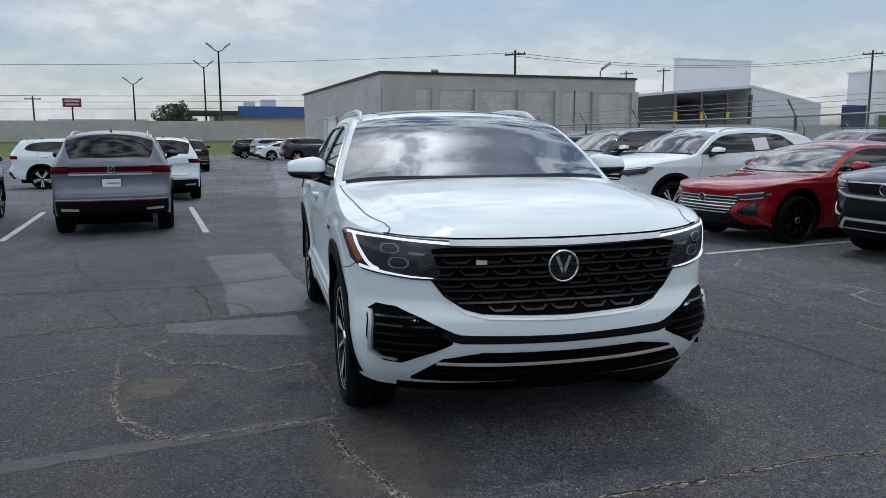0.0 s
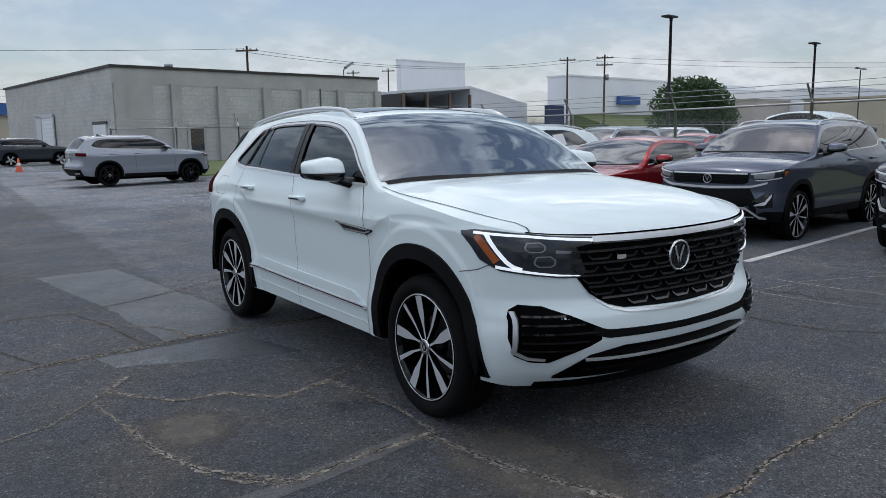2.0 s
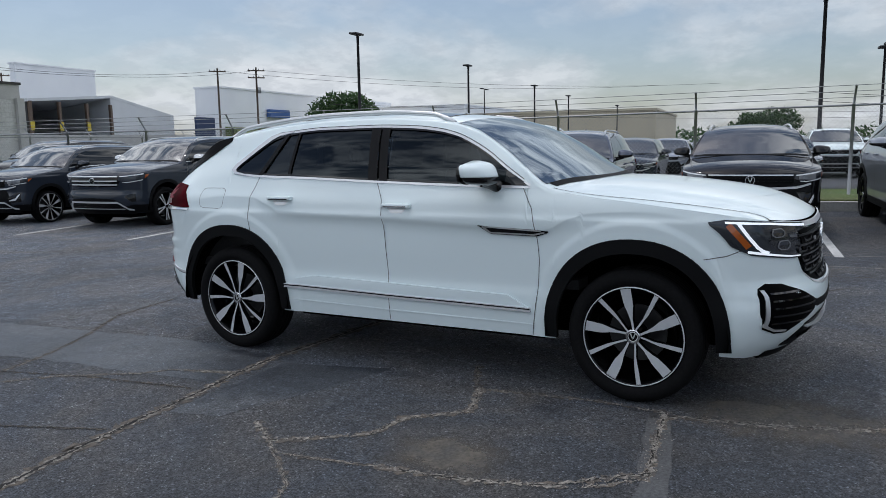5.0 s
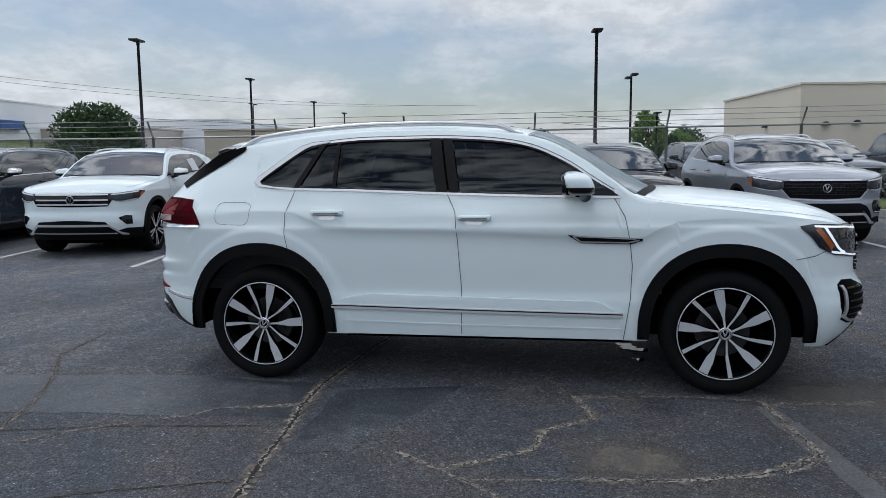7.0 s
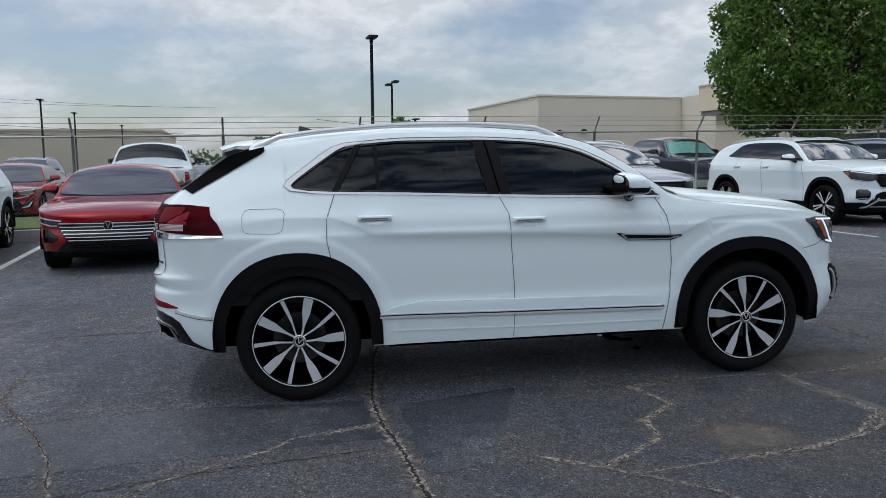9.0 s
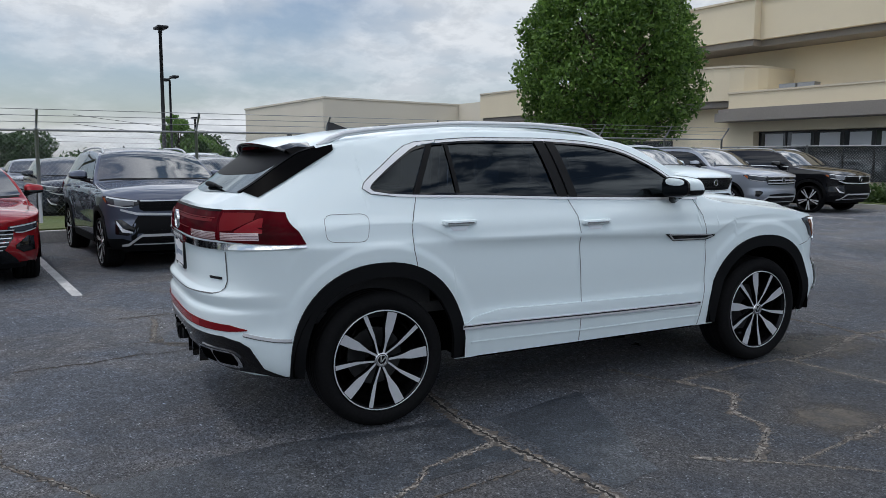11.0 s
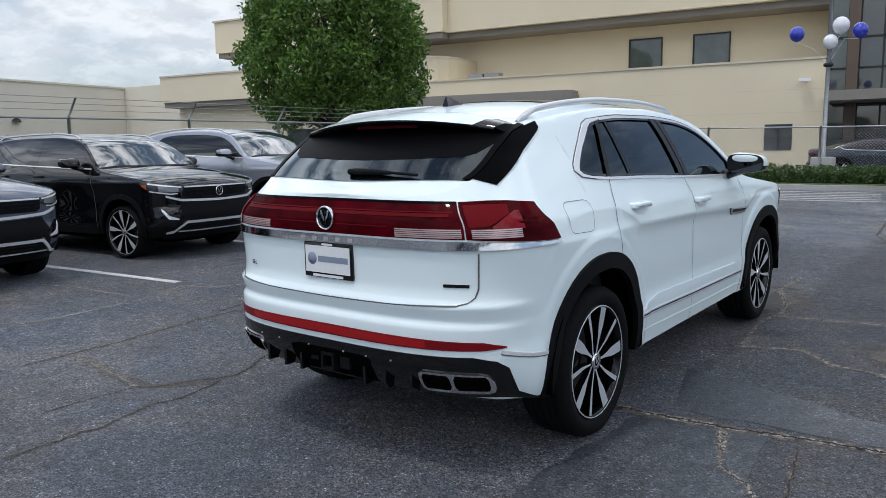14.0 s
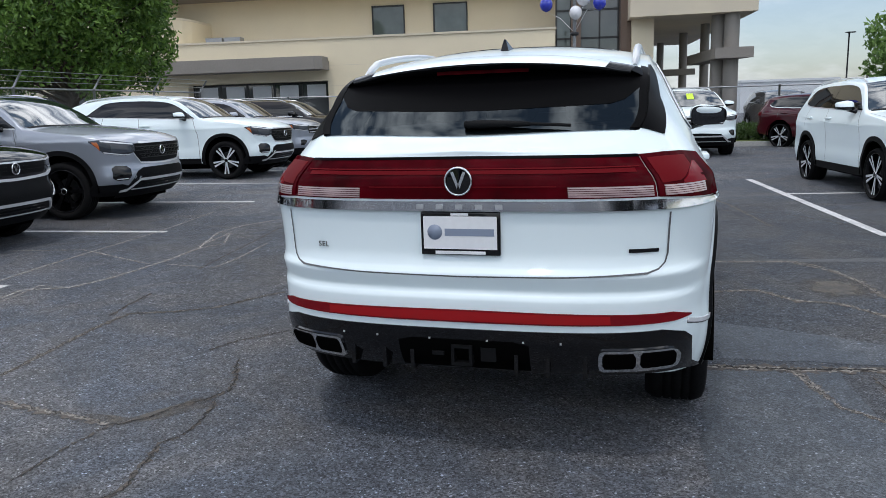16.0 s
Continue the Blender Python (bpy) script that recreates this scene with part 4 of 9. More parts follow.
gx = [-900, -300, -100, -40, -20, -12, -6, -3, 0, 1, 4, 8, 10.5, 13, 20, 40, 100, 300, 900, 1500]
gy = [-900, -300, -100, -60, -30, -20, -12, -8, -4, 0, 4, 8, 11, 14, 20, 30, 50, 80, 130, 300, 900, 1800]
vs = [(x, y, G(x, y)) for y in gy for x in gx]
n = len(gx)
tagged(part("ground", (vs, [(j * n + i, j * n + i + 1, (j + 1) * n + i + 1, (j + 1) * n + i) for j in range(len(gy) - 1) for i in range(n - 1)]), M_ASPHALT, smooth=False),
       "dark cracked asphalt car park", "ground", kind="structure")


def prism(pts, z0, z1):
    """An upright block over a plan outline given in site coordinates; z may be numbers or one per corner."""
    k = len(pts)
    xy = [site(*p) for p in pts]
    a = z0 if isinstance(z0, (list, tuple)) else [z0] * k
    b = z1 if isinstance(z1, (list, tuple)) else [z1] * k
    vs = [(x, y, a[i]) for i, (x, y) in enumerate(xy)] + [(x, y, b[i]) for i, (x, y) in enumerate(xy)]
    fs = [tuple(range(k - 1, -1, -1)), tuple(range(k, 2 * k))] + [(i, (i + 1) % k, k + (i + 1) % k, k + i) for i in range(k)]
    return vs, fs


def rect(u0, v0, u1, v1, z0, z1):
    return prism([(u0, v0), (u1, v0), (u1, v1), (u0, v1)], z0, z1)


def structure(name, geo, mat, label, category, parent=None, smooth=False):
    return tagged(part(name, geo, mat, parent, smooth=smooth), label, category, kind="structure")


def strip(pts, width, lift=0.004, step=0.6):
    """A flat painted stripe along site points."""
    q = []
    for a, b in zip(pts, pts[1:]):
        d = math.hypot(b[0] - a[0], b[1] - a[1])
        k = max(1, int(d / step))
        q += [(a[0] + (b[0] - a[0]) * i / k, a[1] + (b[1] - a[1]) * i / k) for i in range(k)]
    q.append(pts[-1])
    vs, fs = [], []
    for i, p in enumerate(q):
        a, b = q[max(i - 1, 0)], q[min(i + 1, len(q) - 1)]
        d = math.hypot(b[0] - a[0], b[1] - a[1]) or 1
        nx, ny = -(b[1] - a[1]) / d * width / 2, (b[0] - a[0]) / d * width / 2
        for s in (1, -1):
            x, y = site(p[0] + nx * s, p[1] + ny * s)
            vs.append((x, y, G(x, y) + lift))
    for i in range(len(q) - 1):
        fs.append((2 * i, 2 * i + 1, 2 * i + 3, 2 * i + 2))
    return vs, fs


PARK = "painted parking bay lines"
for k in range(-4, 8):
    v = 10.45 - 2.7 * k
    if v < -11:
        continue
    tagged(part("bay_line", strip([(6.62, v), (12.1, v)], 0.105), M_LINE, smooth=False), "white painted parking bay line on asphalt", "road marking", PARK, "structure")
for u, v0, v1 in ((0.84, 13.6, 19.0), (-2.31, 13.65, 19.0), (-5.4, 13.65, 19.0), (-1.26, -3.0, 2.6), (-4.3, -3.0, 2.6)):
    tagged(part("bay_line", strip([(u, v0), (u, v1)], 0.11), M_LINE, smooth=False), "white painted parking bay line on asphalt", "road marking", PARK, "structure")
tagged(part("bay_line", strip([(-4.3, -0.9), (-1.26, -0.9)], 0.10), M_LINE, smooth=False), "white painted parking bay line on asphalt", "road marking", PARK, "structure")
for v in np.arange(-11.3, -8.4, 0.55):
    tagged(part("hatch_stripe", strip([(0.0, v), (2.4, v + 0.25)], 0.16), M_LINE, smooth=False), "white hatched no-parking stripe", "road marking", "hatched stripes", "structure")
for v in (26.3, 29.0, 31.7, 34.4, 37.0, 50.5, 53.5, 56.5):
    tagged(part("bay_line", strip([(5.0 if v < 40 else 2.0, v), (10.0 if v < 40 else 8.0, v)], 0.11), M_LINE, smooth=False), "white painted parking bay line on asphalt", "road marking", PARK, "structure")
for u in (-7.5, -10.5, -13.5):
    tagged(part("bay_line", strip([(u, 20), (u, 26)], 0.11), M_LINE, smooth=False), "white painted parking bay line on asphalt", "road marking", PARK, "structure")


def verge(name, pts, top, label):
    """A kerbed strip of grass: outline in site coordinates."""
    zs = [G(*site(*p)) for p in pts]
    k = structure("kerb", prism(pts, [z - 0.2 for z in zs], [z + 0.12 for z in zs]), M_CONCRETE, "pale concrete kerb", "kerb")
    c = (sum(p[0] for p in pts) / len(pts), sum(p[1] for p in pts) / len(pts))
    ins = []
    for p in pts:
        d = math.hypot(p[0] - c[0], p[1] - c[1])
        ins.append((p[0] - math.copysign(0.16, p[0] - c[0]), p[1] - math.copysign(0.16, p[1] - c[1])))
    zi = [G(*site(*p)) for p in ins]
    return structure(name, prism(ins, [z for z in zi], [z + top for z in zi]), M_GRASS, label, "grass")


verge("grass_verge", [(12.2, -11.4), (15.6, -11.4), (15.6, 27.6), (12.2, 27.6)], 0.15, "narrow grass strip along the fence")
verge("grass_lawn", [(10.2, 28.4), (90.0, 28.4), (90.0, 45.5), (10.2, 45.5)], 0.16, "mown grass lawn before the block building")
verge("hedge_bed", [(-6.0, -13.6), (12.0, -13.6), (12.0, -11.75), (-6.0, -11.75)], 0.14, "planting bed under the hedge")


def berm():
    pts = [(-160, 84), (-160, 92), (-160, 130), (13, 84), (13, 92), (13, 130)]
    z = [-0.12, 1.4, 1.5, -0.12, 1.4, 1.5]
    vs = [(*site(*p), h) for p, h in zip(pts, z)]
    return vs, [(0, 3, 4, 1), (1, 4, 5, 2)]


structure("grass_bank", berm(), M_GRASS, "sloping grass bank below the concrete wall", "grass")
wall = structure("boundary_wall", rect(-160, 92, 13, 92.4, 1.2, 3.65), M_CONCRETE, "long grey concrete boundary wall", "wall")
for u in range(-150, 12, 12):
    part("wall_pier", rect(u, 91.9, u + 0.5, 92.0, 1.2, 3.7), M_CONCRETE, wall, smooth=False)


# ---- grey block building to the north ----
def block_building():
    bld = thing("block_building", Matrix.Identity(4), "grey painted block building with a flat dark roof edge", "building", kind="structure")
    u0, u1, v0, v1, top, base = 14.4, 34.2, 48.5, 75.0, 5.75, -0.5
    w = part("wall", rect(u0, v0, u1, v1, base, top), M_BLOCK, bld, smooth=False)
    part("render_band", join_geo(rect(u0 - 0.03, v0 - 0.03, u1 + 0.03, v0, 4.75, top), rect(u0 - 0.02, v0 - 0.03, u0 + 2.4, v0 - 0.004, base, 4.75)), M_CONCRETE, bld, smooth=False)
    part("roof", rect(u0 - 0.12, v0 - 0.12, u1 + 0.12, v1 + 0.12, top, top + 0.16), M_ROOFDARK, bld, smooth=False)
    for u in (14.45, 17.9, 21.0, 24.3, 27.3, 30.4, 33.8):
        part("pilaster", rect(u, v0 - 0.28, u + 0.55, v0 - 0.031, base, 4.85), M_CONCRETE, bld, smooth=False)
    d = part("loading_door", rect(u0 - 0.10, 61.2, u0 - 0.004, 64.2, base, 3.1), M_WHITEWALL, bld, smooth=False)
    part("door_frame", join_geo(rect(u0 - 0.16, 60.9, u0 - 0.11, 61.2, base, 3.3), rect(u0 - 0.16, 64.2, u0 - 0.11, 65.6, base, 3.3), rect(u0 - 0.16, 60.9, u0 - 0.11, 65.6, 3.1, 3.35)), M_PALEMETAL, d, smooth=False)
    part("shutter_rib", join_geo(*[rect(u0 - 0.12, 61.2, u0 - 0.101, 64.2, z, z + 0.03) for z in np.arange(0.2, 3.0, 0.3)]), M_PALEMETAL, d, smooth=False)
    d2 = part("side_door", rect(u0 - 0.08, 50.0, u0 - 0.004, 52.4, base, 2.4), M_WHITEWALL, bld, smooth=False)
    part("door_window", join_geo(rect(u0 - 0.10, 50.4, u0 - 0.081, 50.9, 0.9, 1.3), rect(u0 - 0.10, 51.4, u0 - 0.081, 51.9, 0.9, 1.3)), M_GLASS, d2, smooth=False)
    part("door_frame", rect(u0 - 0.07, 49.8, u0 - 0.002, 52.6, 2.4, 2.6), M_FRAME, d2, smooth=False)
    wd = part("window", rect(19.05, v0 - 0.06, 19.95, v0 - 0.004, 0.7, 2.1), M_GLASS, bld, smooth=False)
    part("window_frame", join_geo(rect(18.85, v0 - 0.09, 19.05, v0 - 0.061, 0.5, 2.3), rect(19.95, v0 - 0.09, 20.15, v0 - 0.061, 0.5, 2.3), rect(18.85, v0 - 0.09, 20.15, v0 - 0.061, 2.1, 2.3)), M_CONCRETE, wd, smooth=False)
    part("louvre", rect(22.2, v0 - 0.08, 23.2, v0 - 0.004, 2.1, 3.1), M_CONCRETE, bld, smooth=False)
    part("drain_pipe", tube([(*site(29.0, v0 - 0.05), 0), (*site(29.0, v0 - 0.05), 4.9)], 0.05, 6), M_STEEL, bld)
    for u, v in ((21.0, 56.0),):
        x, y = site(u, v)
        vt = part("roof_vent", moved(lathe([(0.18, 0), (0.18, 0.7), (0.3, 0.75), (0.3, 0.95), (0.0001, 1.0)], 12, "z"), Matrix.Translation((x, y, top + 0.1))), M_STEEL, bld)
    x, y = site(31.6, 49.2)
    fl = part("flood_light", tube([(x, y, top), (x, y, top + 0.65), (x + 0.2, y - 0.1, top + 0.8)], 0.05, 6), M_STEEL, bld)
    part("lamp_head", moved(box(-0.3, -0.15, -0.05, 0.45, 0.15, 0.12), Matrix.Translation((x + 0.35, y - 0.1, top + 0.95)) @ Matrix.Rotation(-0.6, 4, "Y")), M_STEEL, fl, smooth=False)
    return bld


block_building()


# ---- dealership to the south ----
def windows_row(parent, u0, u1, v, z0, z1, count, mat, name="window", depth=0.10, sill=True):
    """A ribbon of panes with dark mullions on a wall that faces +v."""
    w = part(name, rect(u0, v - 0.02, u1, v + 0.012, z0, z1), mat, parent, smooth=False)
    for i in range(count + 1):
        u = u0 + (u1 - u0) * i / count
        part("mullion", rect(u - 0.035, v + 0.0121, u + 0.035, v + 0.06, z0, z1), M_FRAME, w, smooth=False)
    for z in (z0, z1):
        part("window_bar", rect(u0 - 0.035, v + 0.0125, u1 + 0.035, v + 0.055, z - 0.035, z + 0.035), M_FRAME, w, smooth=False)
    return w


def dealership():
    bld = thing("dealership_building", Matrix.Identity(4), "two-storey beige stucco showroom building with overhanging roof bands", "building", kind="structure")
    V = -23.0
    # lower storey with a slot for the shop window
    for r in (rect(2.05, -26.5, 12.2, V, -0.2, 4.75), rect(12.2, -26.5, 20.3, V - 0.0, 2.95, 4.75), rect(18.9, -26.5, 22.5, V, -0.2, 2.95), rect(12.2, -26.5, 18.9, V - 0.55, -0.2, 2.95)):
        part("lower_wall", r, M_STUCCO, bld, smooth=False)
    part("parapet_cap", rect(2.0, V - 0.3, 20.35, V + 0.05, 4.752, 4.84), M_STUCCO_TRIM, bld, smooth=False)
    for z in (0.9, 1.8, 2.7, 3.6):
        part("wall_groove", rect(2.06, V + 0.0005, 12.19, V + 0.004, z, z + 0.014), M_STUCCO_TRIM, bld, smooth=False)
    # canopy slab with a bevelled lip
    part("canopy", prism([(12.1, V - 0.3), (12.1, V + 1.0), (12.4, V + 1.25), (19.6, V + 1.25), (20.4, V + 0.9), (20.4, V - 0.3)], 3.40, 3.80), M_TAUPE, bld, smooth=False)
    part("canopy_cap", prism([(12.15, V - 0.3), (12.15, V + 0.85), (12.5, V + 1.1), (19.5, V + 1.1), (20.3, V + 0.8), (20.3, V - 0.3)], 3.804, 3.97), M_TAUPE, bld, smooth=False)
    w = windows_row(bld, 12.3, 18.85, V - 0.50, 0.75, 2.9, 5, M_STORE, "shop_window")
    part("window_blind", join_geo(*[rect(12.45 + 1.31 * k, V - 0.4875, 13.35 + 1.31 * k, V - 0.482, 2.2, 2.82) for k in range(5)]), M_PALEMETAL, w, "pale blinds behind the shop window", smooth=False)
    part("mid_bar", rect(12.3, V - 0.479, 18.85, V - 0.44, 2.05, 2.12), M_FRAME, w, smooth=False)
    lw = part("low_window", rect(3.13, V - 0.02, 4.17, V + 0.015, 1.2, 2.25), M_STORE, bld, smooth=False)
    part("window_bar", join_geo(rect(3.10, V + 0.0155, 4.2, V + 0.05, 1.68, 1.73), rect(3.62, V + 0.0155, 3.67, V + 0.05, 1.2, 2.25)), M_FRAME, lw, smooth=False)
    # upper storey
    part("upper_wall", rect(2.0, -40.0, 34.0, -26.8, 4.0, 7.6), M_STUCCO, bld, smooth=False)
    part("fascia", prism([(-5.9, -41.0), (36.3, -41.0), (36.3, -24.3), (20.0, -24.3), (20.0, -24.8), (-5.9, -24.8)], 7.45, 9.3), M_STUCCO, bld, smooth=False)
    part("fascia_base", prism([(-5.8, -40.9), (36.2, -40.9), (36.2, -24.45), (20.1, -24.45), (20.1, -25.1), (-5.8, -25.1)], 7.15, 7.446), M_TAUPE, bld, smooth=False)
    part("roof_cap", prism([(-5.95, -41.05), (36.4, -41.05), (36.4, -24.2), (19.95, -24.2), (19.95, -24.7), (-5.95, -24.7)], 9.304, 9.40), M_STUCCO_TRIM, bld, smooth=False)
    for a, b in ((9.36, 10.86), (6.28, 7.83)):
        w = part("upper_window", rect(a, -26.82, b, -26.785, 5.07, 6.52), M_UPGLASS, bld, smooth=False)
        part("window_frame", join_geo(rect(a - 0.06, -26.7845, a, -26.73, 5.0, 6.58), rect(b, -26.7845, b + 0.06, -26.73, 5.0, 6.58), rect(a - 0.06, -26.7845, b + 0.06, -26.735, 6.52, 6.585), rect(a - 0.06, -26.7845, b + 0.06, -26.735, 5.0, 5.07)), M_FRAME, w, smooth=False)
    # rounded balcony drum and left wing
    drum = [(19.3, -27.0), (19.3, -24.6), (19.45, -24.0), (19.8, -23.4), (20.3, -23.0), (21.0, -22.72), (22.0, -22.6), (39.5, -22.6), (39.5, -27.0)]
    part("balcony", prism(drum, 4.45, 6.0), M_STUCCO, bld, smooth=False)
    part("balcony_cap", prism([(u, v + (0.06 if v > -26 else 0)) for u, v in drum], 6.004, 6.10), M_STUCCO_TRIM, bld, smooth=False)
    part("balcony_base", prism([(u + (0.12 if u < 30 else -0.12), v - (0.15 if v > -26 else 0)) for u, v in drum], 4.15, 4.446), M_TAUPE, bld, smooth=False)
    part("wing_wall", rect(20.4, -30.0, 39.0, -23.6, -0.2, 4.2), M_STUCCO, bld, smooth=False)
    windows_row(bld, 24.0, 30.0, -23.58, 1.0, 2.6, 4, M_STORE, "wing_window")
    # entrance glass tower and open porch
    part("entrance_wall", rect(-1.0, -34.0, 2.0, -25.9, -0.2, 7.4), M_BROWN, bld, smooth=False)
    part("entrance_fin", rect(0.95, -25.89, 1.35, -23.6, -0.2, 7.3), M_BROWN, bld, smooth=False)
    part("entrance_fin", rect(-1.15, -25.89, -0.72, -23.4, -0.2, 7.3), M_BROWN, bld, smooth=False)
    for i, (a, b) in enumerate(((1.36, 2.0), (-0.71, 0.94))):
        g = windows_row(bld, a, b, -24.4, 0.2, 7.2, 1 if i == 0 else 2, M_UPGLASS if i == 0 else M_STORE, "entrance_glass")
        for z in (1.6, 3.1, 4.4, 5.6):
            part("window_bar", rect(a, -24.387, b, -24.34, z, z + 0.08), M_FRAME, g, smooth=False)
    part("entrance_canopy", prism([(1.9, -24.38), (1.9, -21.6), (-0.9, -21.2), (-1.2, -21.7), (-1.2, -24.38)], 3.05, 3.42), M_TAUPE, bld, smooth=False)
    part("porch_wall", rect(-2.05, -30.0, -1.16, -23.0, -0.2, 5.3), M_STUCCO, bld, smooth=False)
    part("porch_slab", prism([(-5.9, -38.0), (-1.0, -38.0), (-1.0, -22.2), (-5.9, -21.8)], 5.0, 7.14), M_STUCCO_TRIM, bld, smooth=False)
    for u, v, r in ((-5.05, -22.4, 0.30), (-4.62, -22.9, 0.28), (-4.7, -26.2, 0.20), (-4.4, -30.3, 0.20), (-4.0, -36.0, 0.20)):
        x, y = site(u, v)
        c = part("column", moved(lathe([(r, -0.2), (r, 5.0)], 24, "z"), Matrix.Translation((x, y, 0))), M_TAUPE, bld)
    part("porch_beam", prism([(-5.75, -21.6), (-4.3, -21.7), (-4.0, -26.6), (-4.6, -26.7), (-5.3, -23.2)], 3.2, 3.62), M_TAUPE, bld, smooth=False)
    part("porch_beam", prism([(-4.9, -29.6), (-3.0, -29.8), (-2.1, -33.0), (-2.6, -33.3), (-3.6, -31.0)], 2.9, 3.2), M_TAUPE, bld, smooth=False)
    # small fittings
    x, y = site(2.74, V + 0.25)
    part("wall_camera", join_geo(moved(box(-0.22, -0.07, -0.06, 0.22, 0.07, 0.06), Matrix.Translation((x, y, 3.95)) @ Matrix.Rotation(0.2, 4, "Z")), moved(box(-0.03, -0.25, -0.03, 0.03, 0, 0.03), Matrix.Translation((x, y, 3.9)))), M_WHITEWALL, bld, smooth=False)
    for u in (17.5, 16.6):
        part("roof_unit", rect(u, V - 1.4, u + 0.8, V - 0.9, 4.75, 5.12), M_STEEL, bld, smooth=False)
    return bld


dealership()


def side_hall():
    """The plain beige hall east of the showroom."""
    bld = thing("beige_hall", Matrix.Identity(4), "plain beige flat-roofed hall with wall lamps", "building", kind="structure")
    part("wall", join_geo(rect(53.3, -44, 71, -17.4, -0.3, 6.45), rect(46.0, -44, 53.29, -30.6, -0.3, 6.6)), M_HALL, bld, smooth=False)
    part("roof_cap", rect(53.2, -44, 71.1, -17.3, 6.454, 6.6), M_HALL, bld, smooth=False)
    for u, v, z in ((53.2, -19.2, 3.5), (53.2, -21.4, 3.6), (60.0, -17.35, 3.6)):
        x, y = site(u, v)
        part("wall_lamp", moved(lathe([(0.32, 0), (0.30, 0.1), (0.18, 0.25), (0.0001, 0.3)], 12, "z"), Matrix.Translation((x - 0.1, y, z))), M_POLE, bld)
    part("hall_window", rect(53.26, -18.9, 53.296, -17.9, 1.0, 2.3), M_STORE, bld, smooth=False)
    return bld


side_hall()


def plain_building(name, label, u0, v0, u1, v1, z1, mat, roof=None, z0=-0.5, ridge=0.0):
    """A distant hall with a roof edge, and a low gable when ridge is set."""
    b = thing(name, Matrix.Identity(4), label, "building", kind="structure")
    part("wall", rect(u0, v0, u1, v1, z0, z1), mat, b, smooth=False)
    if ridge:
        um = (u0 + u1) / 2
        pts = [(u0, v0), (u1, v0), (u1, v1), (u0, v1)]
        xy = [site(*p) for p in pts] + [site(um, v0), site(um, v1)]
        vs = [(x, y, z1 + 0.004) for x, y in xy[:4]] + [(x, y, z1 + ridge) for x, y in xy[4:]]
        part("roof", (vs, [(0, 1, 4), (2, 3, 5), (1, 2, 5, 4), (3, 0, 4, 5)]), roof or mat, b, smooth=False)
    else:
        part("roof", rect(u0 - 0.2, v0 - 0.2, u1 + 0.2, v1 + 0.2, z1 + 0.004, z1 + 0.3), roof or mat, b, smooth=False)
    return b

# ---- cracks, patches and stains in the asphalt ----
M_CRACK = material("crack_dark", (0.012, 0.011, 0.010), 0.95, grain=0.3, grain_scale=60)
M_DUST = material("crack_dust", (0.36, 0.33, 0.295), 0.95, grain=0.6, grain_scale=90, second=(0.08, 0.076, 0.07), blotch_scale=30.0, blotch=0.9, bump=0.6, bump_scale=80)
M_BROWNDUST = material("brown_dust", (0.150, 0.125, 0.102), 0.95, grain=0.5, grain_scale=60, second=(0.055, 0.053, 0.053), blotch_scale=14.0, blotch=1.0, bump=0.5, bump_scale=80)
M_SEALED = asphalt_material("sealed_asphalt", True)
M_EARTHDUST = material("earth_dust", (0.17, 0.145, 0.12), 0.95, grain=0.5, grain_scale=90, second=(0.09, 0.082, 0.074), blotch_scale=12.0, blotch=1.0)
M_STAIN = material("earth_stain", (0.125, 0.110, 0.090), 0.9, grain=0.5, grain_scale=60, second=(0.075, 0.072, 0.070), blotch_scale=9.0, blotch=1.0)

M_WHITEDUST = material("white_dust", (0.40, 0.385, 0.36), 0.95, grain=0.5, grain_scale=70, second=(0.12, 0.115, 0.11), blotch_scale=9.0, blotch=0.9)
M_STRIPE = material("faded_sealant", (0.088, 0.091, 0.096), 0.8, grain=0.45, grain_scale=60, second=(0.055, 0.057, 0.061), blotch_scale=7.0, blotch=1.0, bump=0.4, bump_scale=90)


def feathered(m):
    """Lets a stain fade out unevenly towards its rim."""
    nt = m.node_tree
    b = nt.nodes["Principled BSDF"]
    tc = nt.nodes.new("ShaderNodeTexCoord")
    mv = nt.nodes.new("ShaderNodeVectorMath"); mv.operation = "SUBTRACT"
    mv.inputs[1].default_value = (0.5, 0.5, 0.5)
    nt.links.new(tc.outputs["Generated"], mv.inputs[0])
    fl = nt.nodes.new("ShaderNodeVectorMath"); fl.operation = "MULTIPLY"
    fl.inputs[1].default_value = (1, 1, 0)
    nt.links.new(mv.outputs[0], fl.inputs[0])
    ln = nt.nodes.new("ShaderNodeVectorMath"); ln.operation = "LENGTH"
    nt.links.new(fl.outputs[0], ln.inputs[0])
    no = nt.nodes.new("ShaderNodeTexNoise")
    no.inputs["Scale"].default_value, no.inputs["Detail"].default_value, no.inputs["Roughness"].default_value = 7.0, 8.0, 0.7
    nt.links.new(tc.outputs["Object"], no.inputs["Vector"])
    ad = nt.nodes.new("ShaderNodeMath"); ad.operation = "MULTIPLY_ADD"
    ad.inputs[1].default_value = 0.55
    nt.links.new(no.outputs["Fac"], ad.inputs[0]); nt.links.new(ln.outputs["Value"], ad.inputs[2])
    mr = nt.nodes.new("ShaderNodeMapRange")
    for k, v in (("From Min", 0.45), ("From Max", 0.68), ("To Min", 0.85), ("To Max", 0.0)):
        mr.inputs[k].default_value = v
    nt.links.new(ad.outputs[0], mr.inputs["Value"])
    nt.links.new(mr.outputs[0], b.inputs["Alpha"])


feathered(M_STAIN)


